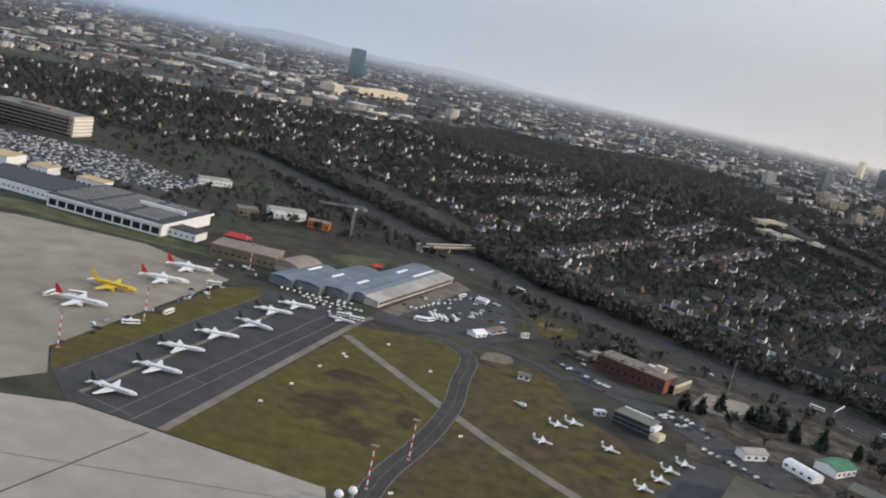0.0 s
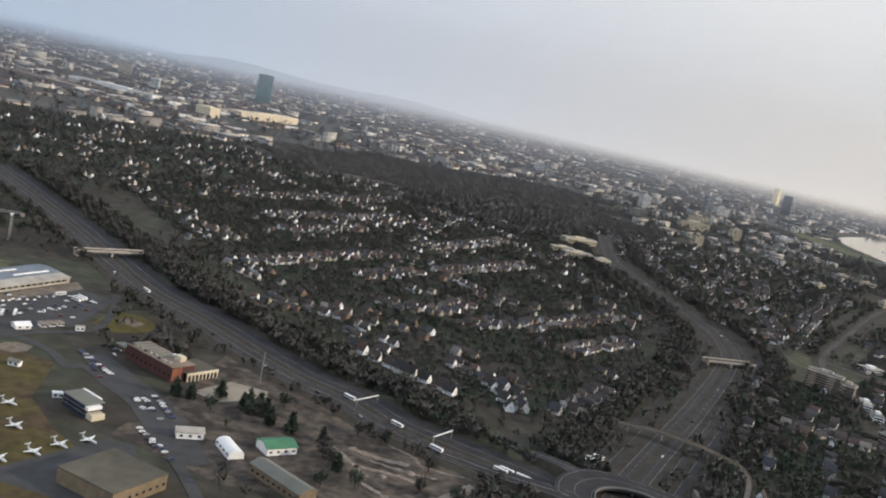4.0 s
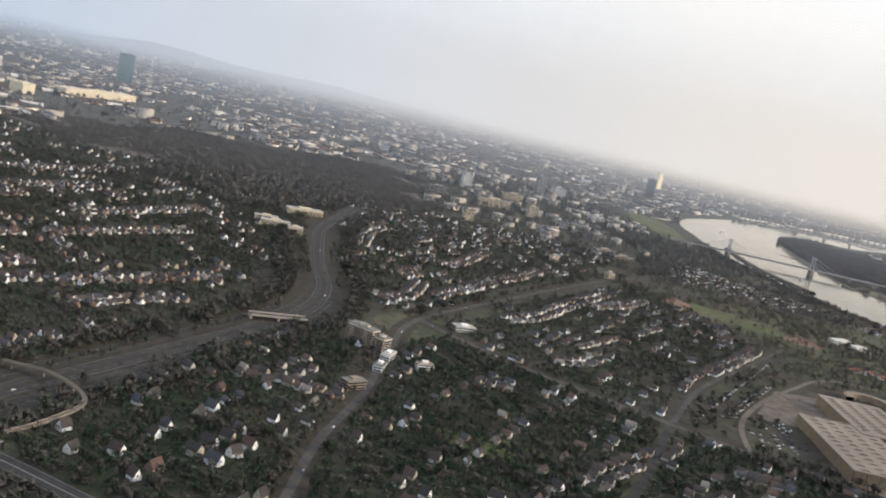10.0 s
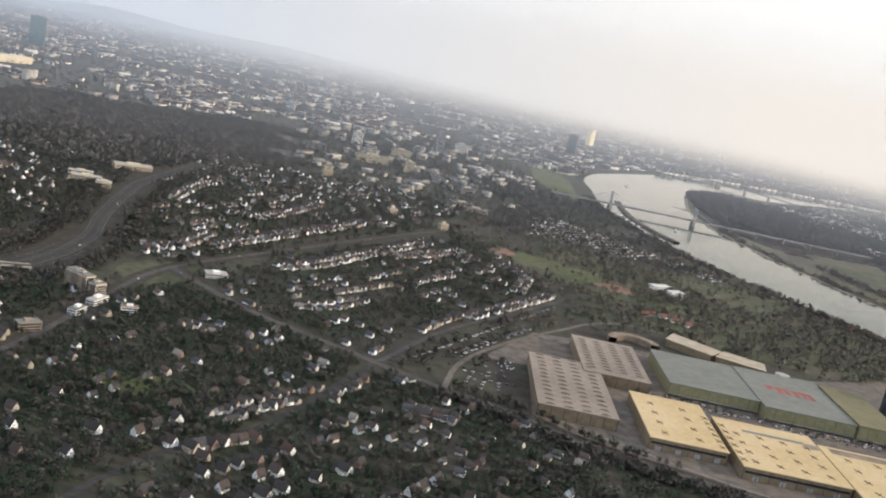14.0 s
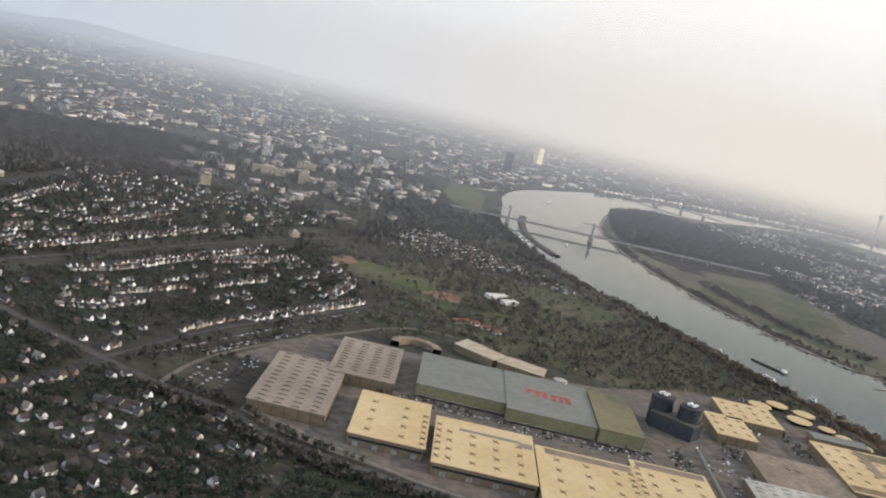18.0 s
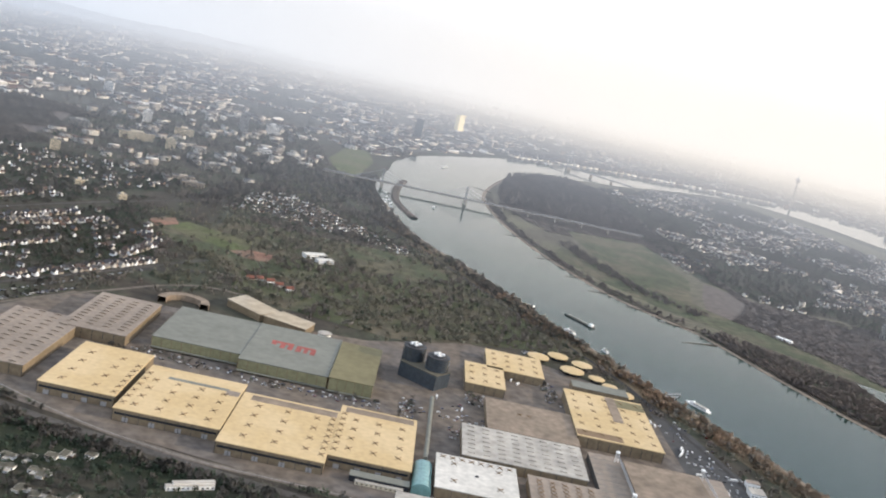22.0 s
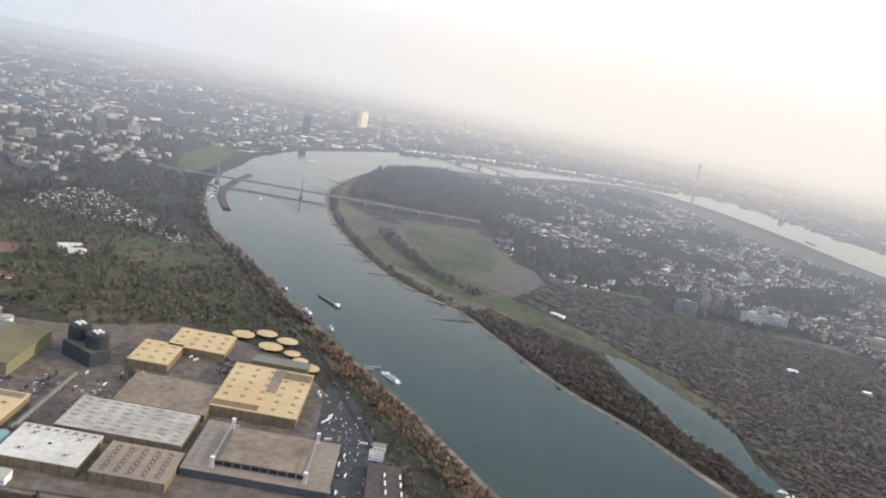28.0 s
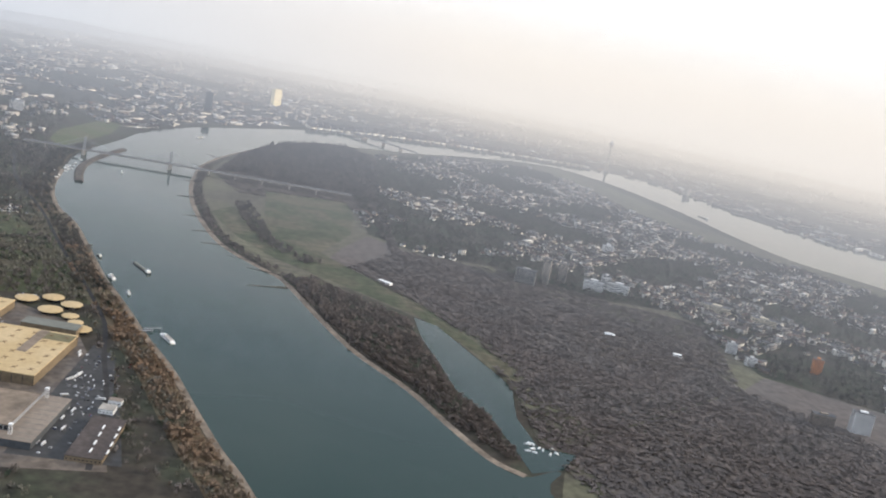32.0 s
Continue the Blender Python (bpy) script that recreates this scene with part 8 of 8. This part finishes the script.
# cover between the suburbs
PARK = [(691.2, 737.9), (750.8, 661.5), (752.7, 611.1), (820, 589.3), (879.1, 572.6), (956.7, 600.9), (1005.3, 613.8), (1054, 593.1), (995.2, 753.4), (926.5, 875.2), (878.1, 857.2), (799.9, 860), (720.7, 881.9)]
sheet("ground", PARK, 0.03, "park", "olive park grass under trees", "park")
GENERAL = [(-59.9, 615.2), (-60, 420), (40, 375), (60, 300), (110, 215), (190, 120), (560.2, 62.4), (996.3, 57.9), (1221.7, 56.9), (1203.6, 235.5), (1139.7, 395.3), (1068.4, 592.7), (975.2, 823.5), (867.3, 1116.6), (777.1, 1295.8), (700.3, 1001.5), (499.7, 1051.9), (338.7, 979.8), (329.3, 782.2), (-0.2, 842)]
TOWN = (PARK, ALLOT, BROWNWOOD, Z1, Z3, Z4, Z5, Z6, Z7, Z8, U1, AIRFIELD, GROUNDS, *LAWNS)
SCRUB = [(85, 233), (120, 215), (220, 225), (206, 246), (165, 276), (125, 300), (100, 325), (95, 290)]


def loose(p):
    """Wood and clearing in patches."""
    ok = outside(p, TOWN)
    w = np.sin(p[:, 0] / 31 + 1.3 * np.sin(p[:, 1] / 47)) * np.sin(p[:, 1] / 37 + np.sin(p[:, 0] / 60))
    ok &= (w + rng.normal(0, 0.3, len(p))) > -0.15
    return ok & ~(inside(p, SCRUB) & (rng.random(len(p)) < 0.985))


grove(GENERAL, 0.026, 5.0, 1, "bare brown trees and thicket", 0.18, keep=lambda p: loose(p) & (p[:, 0] < 640))
grove(GENERAL, 0.026, 4.6, 1, "olive-grey leafless thicket", 0.12, "parktwig", keep=lambda p: loose(p) & (p[:, 0] >= 640))
# belts along the motorways
for line, off, wid, dens in ((ROADS[0][0], 28, 18, 0.17), (ROADS[0][0], -11, 5, 0.04), (ROADS[1][0], 26, 14, 0.09), (ROADS[1][0], -25, 13, 0.09), (ROADS[7][0][24:], -10, 13, 0.16), (ROADS[7][0][24:], 6.5, 5, 0.12), (ROADS[6][0], 6, 4, 0.06)):
    a, b = sides(sides(line, off)[0], wid / 2)
    grove([tuple(q) for q in a] + [tuple(q) for q in b[::-1]], dens, 5.0, 1, "dense bare tree belt beside the road", 0.2, keep=lambda p: outside(p, [AIRFIELD, *LAWNS]))
grove(PARK, 0.036, 4.6, 1, "bare park trees with some evergreens", 0.12, "parktwig", keep=lambda p: outside(p, [GROUNDS]) & (outside(p, LAWNS) | (rng.random(len(p)) < 0.2)))
STRIP = [tuple(q) for q in sides(smooth(NEAR_BANK[1:16], 4), 4)[0]] + [tuple(q) for q in sides(smooth(NEAR_BANK[1:16], 4), 26)[0][::-1]]
sheet("ground", STRIP, 0.06, "bankgrass", "brown winter grass of the river bank", "bank")
SHORE = smooth(FAR_BANK[6:20], 4)
grove([tuple(q) for q in sides(SHORE, -5)[0]] + [tuple(q) for q in sides(SHORE, -17)[0][::-1]], 0.035, 4.4, 2, "bare brown willows along the far shore", 0.0, "fartwig")
for yard, dens in (([(701.1, 458), (740.9, 449.9), (800.4, 437.4), (867.7, 433.8), (867.7, 444.8), (800.4, 448.4), (745.8, 460.9), (703.1, 468)], 0.035), ([(875.4, 415.6), (887.1, 415.4), (893, 459), (883.4, 463.5)], 0.03), ([(924.5, 466.5), (938.2, 466.3), (940.1, 488.2), (924.3, 488.3)], 0.05), ([(923.2, 400.8), (906.5, 395), (909.6, 436.7), (926.4, 432.6)], 0.012), ([(981.8, 493.2), (992.4, 493), (992.2, 534.8), (981.7, 535)], 0.04)):
    grove(yard, dens, 3.4, 1, "bare young trees in the paved yards", 0.25)
    q = scatter(yard, dens * 1.6)
    many("parked_cars", "flat", q, rng.choice([-0.09, 1.48], len(q)), np.tile([1.8, 0.75, 0.55], (len(q), 1)), ["carmix", "carmix"], "parked cars of several colours in the yard", "cars")
q = np.array([(x, y) for x in np.arange(1062, 1092, 4.2) for y in np.arange(338, 520, 1.3)] + [(x, y) for x in np.arange(596, 630, 4.5) for y in np.arange(430, 470, 1.3)] + [(x, y) for x in np.arange(905, 935, 4.5) for y in np.arange(410, 446, 1.3)])
q = q[free(q) & (rng.random(len(q)) < 0.09)]
many("parked_cars", "flat", q, np.full(len(q), -0.09), np.tile([1.8, 0.75, 0.55], (len(q), 1)), ["carmix", "carmix"], "rows of parked cars beside the halls", "cars")
q = []
for x0, y0, x1, y1, n in ((572.4, 450.3, 690, 636, 110), (590.3, 463, 650, 549, 62), (600, 470, 655, 553, 55), (597, 416, 606, 446, 14), (606, 414, 615, 448, 14), (616, 418, 624, 450, 12)):
    w_ = np.linspace(0, 1, n)[rng.random(n) < 0.6]
    q.append(np.stack([x0 + (x1 - x0) * w_, y0 + (y1 - y0) * w_], 1))
q = np.concatenate(q)
q = q[free(q)]
many("parked_cars", "flat", q, np.full(len(q), 0.2) + rng.normal(0, 0.08, len(q)), np.tile([1.8, 0.75, 0.55], (len(q), 1)), ["carmix", "carmix"], "rows of parked cars beside the curved road", "cars")
q = scatter([(981.1, 604.4), (1005.3, 605.8), (1029.6, 599.4), (1034.6, 589.5), (1005.5, 590.1), (981.3, 592.6)], 0.25)
many("parked_cars", "flat", q, rng.random(len(q)) * 3, np.tile([1.8, 0.75, 0.55], (len(q), 1)), ["carmix", "carmix"], "crowded car park behind the round pavilions", "cars")
grove(STRIP, 0.07, 5.2, 1, "russet leafless trees along the river bank", 0.0, "rust", keep=lambda p: p[:, 1] < 760)
grove(STRIP, 0.05, 5.2, 1, "bare trees along the river bank", 0.1, "twig", keep=lambda p: p[:, 1] >= 640)
SPIT = [(1359.7, 395.2), (1333.5, 426.9), (1299.6, 505.3), (1261.8, 570), (1230.1, 641.1), (1206, 704), (1189.6, 757.3), (1214.1, 786), (1256.5, 735.9), (1302.4, 686.2), (1310.4, 627.7), (1318.4, 579), (1326.5, 518.7), (1344.2, 481.6), (1353.8, 430.7)]
grove(SPIT, 0.1, 4.2, 1, "brown leafless willows on the river spit", 0.0, "spittwig")
grove([(1378.3, 432.5), (1377.1, 534.9), (1361.9, 627), (1400, 742.8), (1446.9, 838.2), (1456, 934.7), (1568.7, 864.4), (1662.3, 832.7), (1609.3, 623.3), (1729.3, 485), (1678, 290.5), (1482, 252.5), (1403, 352.9)], 0.1, 1.5, 2, "bare trees and thickets on the far shore", 0.03, "fartwig", keep=lambda p: outside(p, MEADOWS), spread=3.0)
grove([(1228.6, 815.3), (1313.8, 724.8), (1400.5, 607.1), (1456.1, 837.9), (1456, 934.7), (1314.6, 968.3), (1310.7, 1289.9), (1321.1, 1746.5), (1239, 1861), (1121.9, 1699.7), (1073.5, 1465.2), (1054.1, 1298.1), (1102.6, 1166), (1286.9, 1175.4), (1304.9, 939.6)], 0.09, 1.6, 2, "bare woodland on the far shore", 0.03, "fartwig", keep=lambda p: outside(p, MEADOWS), spread=3.0)
grove([(1120.1, 1115.4), (1141.5, 1034.7), (1171, 905.3), (1223.9, 844.6), (1204.7, 833.5), (1156.5, 886.3), (1122, 1006.1), (1104.7, 1086.7)], 0.05, 4.2, 2, "narrow belt of bare trees between meadow and field", 0.0, "fartwig")
grove([(1063.8, 1327.1), (1296.3, 1273), (1321.1, 1746.5), (1239, 1861), (1121.9, 1699.7), (1073.5, 1465.2)], 0.03, 6.5, 2, "bare riverside wood by the bridge", 0.05, "fartwig")
grove(OBER, 0.017, 5.0, 2, "bare trees among the houses on the far shore", 0.2, "twig")
grove([(-340, 400), (-60, 395), (-30, 500), (-59.9, 634.9), (-336.5, 624.7)], 0.012, 4.6, 1, "bare trees about the airport roads", 0.25, keep=lambda p: outside(p, [[(-240, 440), (-110, 425), (-100, 470), (-160, 515), (-250, 510)]]))
grove(MID, 0.008, 5.5, 2, "bare trees among the blocks", 0.15, "greytwig", keep=lambda p: outside(p, [GREEN]))
grove(ALLOT, 0.03, 4.0, 2, "garden trees and hedges", 0.3)
grove([(638.6, 1298), (719.4, 1119.7), (760.5, 881.3), (878.1, 867.3), (916.5, 995.4), (867, 1156.2), (845.7, 1333.7), (884.1, 1548.8), (952.4, 1742), (823.7, 1608.3), (785.8, 1393.6)], 0.012, 5.5, 2, "bare trees on the river meadows", 0.1, "greytwig", keep=lambda p: outside(p, [GREEN, ALLOT]))
p = scatter(CITY, 0.0034)
woods("trees", p, 6.0, "greytwig", "bare trees among the city blocks", 3)

# cars in the airport car parks
p = np.array([(x + 0.35 * y - 160, y) for x in np.arange(-250, -100, 1.3) for y in np.arange(436, 508, 3.2)])
p = p[inside(p, [(-238, 442), (-112, 427), (-102, 470), (-160, 512), (-246, 508)])]
p = p[rng.random(len(p)) < 0.45]
many("parked_cars", "flat", p, np.full(len(p), 1.2), np.stack([np.full(len(p), 1.8), np.full(len(p), 0.75), np.full(len(p), 0.6)], 1), ["carmix", "carmix"], "rows of parked cars of many colours", "cars")

# separate trees near the path
def tree(kind, height, seed):
    ob = thing("tree", "bare brown winter tree" if kind == "twig" else "dark evergreen garden tree", "tree", None, "garden trees")
    tv, tf = crown(320, 0.085, 0.3, seed)
    v = tv[4:] * [height * 0.85, height * 0.85, height]
    part("crown", mesh_of("crown", v, tf[3:] - 4, kind), ob)
    s = Solid().tube((0, 0, 0), (0, 0, height * 0.55), height * 0.035, 6, 0, height * 0.018)
    for k in range(4):
        a = k * 1.6 + seed
        s.tube((0, 0, height * (0.3 + 0.07 * k)), (height * 0.28 * math.cos(a), height * 0.28 * math.sin(a), height * (0.6 + 0.06 * k)), height * 0.016, 4, 0, height * 0.006)
    part("trunk", s.mesh("trunk", "bark"), ob)
    return ob


protos = [tree("twig", 5.5, 3), tree("twig", 4.6, 8), tree("leaf", 5.0, 5)]
p = np.concatenate([scatter(Z6, 0.004), scatter(Z7, 0.004), scatter(Z5, 0.003), scatter([(100, 240), (140, 215), (180, 190), (200, 230), (150, 275), (112, 300)], 0.004)])
p = p[clear(p)]
p = p[np.argsort(p[:, 1])][:180]
for k, (x, y) in enumerate(p):
    m = pose(x, y, 0, 0, 0, rng.uniform(0, 360))
    if k < 3:
        protos[k].matrix_world = m
    else:
        copy_thing(protos[k % 3], m)

# conifers about the airport buildings
def conifer(height, seed):
    ob = thing("conifer", "dark green slim conifer beside the airport buildings", "tree", None, "conifers")
    tv, tf = crown(260, "cone", 0.2, seed)
    part("crown", mesh_of("crown", tv[4:] * [height, height, height], tf[3:] - 4, "leaf"), ob)
    part("trunk", Solid().tube((0, 0, 0), (0, 0, height * 0.8), height * 0.03, 6, 0, height * 0.01).mesh("trunk", "bark"), ob)
    return ob


first = conifer(6.5, 4)
for k, (x, y) in enumerate(((93, 271), (98, 270), (106, 277), (116, 271), (114, 273), (119, 274), (122, 268), (131, 259), (141, 257), (147, 238), (124, 262))):
    m = pose(x, y, 0, 0, 0, 40 * k) @ Matrix.Scale(0.8 + 0.1 * (k % 4), 4)
    if k == 0:
        first.matrix_world = m
    else:
        copy_thing(first, m)

# ---- the hazy distance, painted with glowing see-through curtains ----
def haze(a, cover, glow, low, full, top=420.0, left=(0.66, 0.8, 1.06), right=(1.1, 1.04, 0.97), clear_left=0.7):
    """A wide, plain curtain whose own glow paints haze: thin near the ground, even above, and denser towards the sun.
    """
    m = bpy.data.materials.new("glowing_haze_curtain")
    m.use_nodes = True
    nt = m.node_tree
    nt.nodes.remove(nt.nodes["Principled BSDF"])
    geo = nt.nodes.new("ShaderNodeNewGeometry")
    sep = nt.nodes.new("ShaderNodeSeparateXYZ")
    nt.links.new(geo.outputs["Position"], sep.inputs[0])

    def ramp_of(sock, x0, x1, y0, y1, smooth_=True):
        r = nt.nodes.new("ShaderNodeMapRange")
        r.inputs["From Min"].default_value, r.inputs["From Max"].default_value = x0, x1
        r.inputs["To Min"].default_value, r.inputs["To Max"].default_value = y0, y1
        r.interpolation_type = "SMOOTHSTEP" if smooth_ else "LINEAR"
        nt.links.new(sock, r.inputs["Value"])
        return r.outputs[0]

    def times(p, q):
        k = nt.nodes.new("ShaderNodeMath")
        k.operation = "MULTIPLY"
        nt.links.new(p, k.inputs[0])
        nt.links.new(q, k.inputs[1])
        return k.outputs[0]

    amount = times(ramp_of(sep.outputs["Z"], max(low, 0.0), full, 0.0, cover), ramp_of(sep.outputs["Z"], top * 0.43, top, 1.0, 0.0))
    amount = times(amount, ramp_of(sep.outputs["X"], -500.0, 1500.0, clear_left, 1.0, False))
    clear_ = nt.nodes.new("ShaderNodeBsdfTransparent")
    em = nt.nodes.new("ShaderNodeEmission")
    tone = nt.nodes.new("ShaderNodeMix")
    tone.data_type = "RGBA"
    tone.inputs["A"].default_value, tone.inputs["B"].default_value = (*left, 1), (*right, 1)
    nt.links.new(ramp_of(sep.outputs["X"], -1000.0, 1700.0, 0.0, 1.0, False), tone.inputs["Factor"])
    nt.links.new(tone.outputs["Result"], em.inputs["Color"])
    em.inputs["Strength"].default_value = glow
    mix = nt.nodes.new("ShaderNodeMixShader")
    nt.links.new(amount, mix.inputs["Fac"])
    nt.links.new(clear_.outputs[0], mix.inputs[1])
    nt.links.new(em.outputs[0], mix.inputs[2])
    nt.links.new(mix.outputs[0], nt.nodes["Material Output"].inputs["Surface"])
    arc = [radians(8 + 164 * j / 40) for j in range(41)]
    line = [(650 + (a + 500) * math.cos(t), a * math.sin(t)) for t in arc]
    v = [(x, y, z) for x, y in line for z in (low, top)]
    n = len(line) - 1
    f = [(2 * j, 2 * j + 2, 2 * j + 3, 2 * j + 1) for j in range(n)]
    return tagged(new("backdrop", mesh_of("backdrop", v, f, m)), "see-through glowing curtain painted as haze across the land", "haze", "", "structure")


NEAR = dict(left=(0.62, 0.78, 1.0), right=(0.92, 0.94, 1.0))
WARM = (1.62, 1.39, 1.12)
# emission stands in for haze; the nearest curtains cross the built land
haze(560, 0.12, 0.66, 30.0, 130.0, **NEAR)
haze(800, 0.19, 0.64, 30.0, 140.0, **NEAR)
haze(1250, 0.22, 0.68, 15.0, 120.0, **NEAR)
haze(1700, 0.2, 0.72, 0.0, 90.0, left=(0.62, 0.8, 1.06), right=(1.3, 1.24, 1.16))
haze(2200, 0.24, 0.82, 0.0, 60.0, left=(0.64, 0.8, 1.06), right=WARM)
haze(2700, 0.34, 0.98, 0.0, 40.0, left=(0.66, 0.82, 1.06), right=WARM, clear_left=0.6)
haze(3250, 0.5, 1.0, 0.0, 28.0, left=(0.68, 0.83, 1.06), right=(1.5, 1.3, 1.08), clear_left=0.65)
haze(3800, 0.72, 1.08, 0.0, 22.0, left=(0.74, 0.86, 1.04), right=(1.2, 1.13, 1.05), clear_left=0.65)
# the tallest curtain also glows in place of the low sky
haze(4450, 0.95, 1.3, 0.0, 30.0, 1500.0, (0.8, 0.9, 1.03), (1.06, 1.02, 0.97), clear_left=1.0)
# low wooded hills on the horizon
s = Solid()
xs = np.linspace(-2600, 700, 60)
hz = 70 + 40 * np.sin(xs / 420) + 14 * np.sin(xs / 130)
hz = np.maximum(4, hz * np.clip((600 - xs) / 1500, 0, 1))
v = [(x, 4060 - 0.12 * x, 0) for x in xs] + [(x, 4180 - 0.12 * x, h) for x, h in zip(xs, hz)] + [(x, 4330 - 0.12 * x, 0) for x in xs]
n = len(xs)
s.add(v, [(k, k + 1, n + k + 1, n + k) for k in range(n - 1)] + [(n + k, n + k + 1, 2 * n + k + 1, 2 * n + k) for k in range(n - 1)])
tagged(new("backdrop", s.mesh("backdrop", "woodfloor")), "low dark wooded hills along the horizon", "hills", "", "structure")
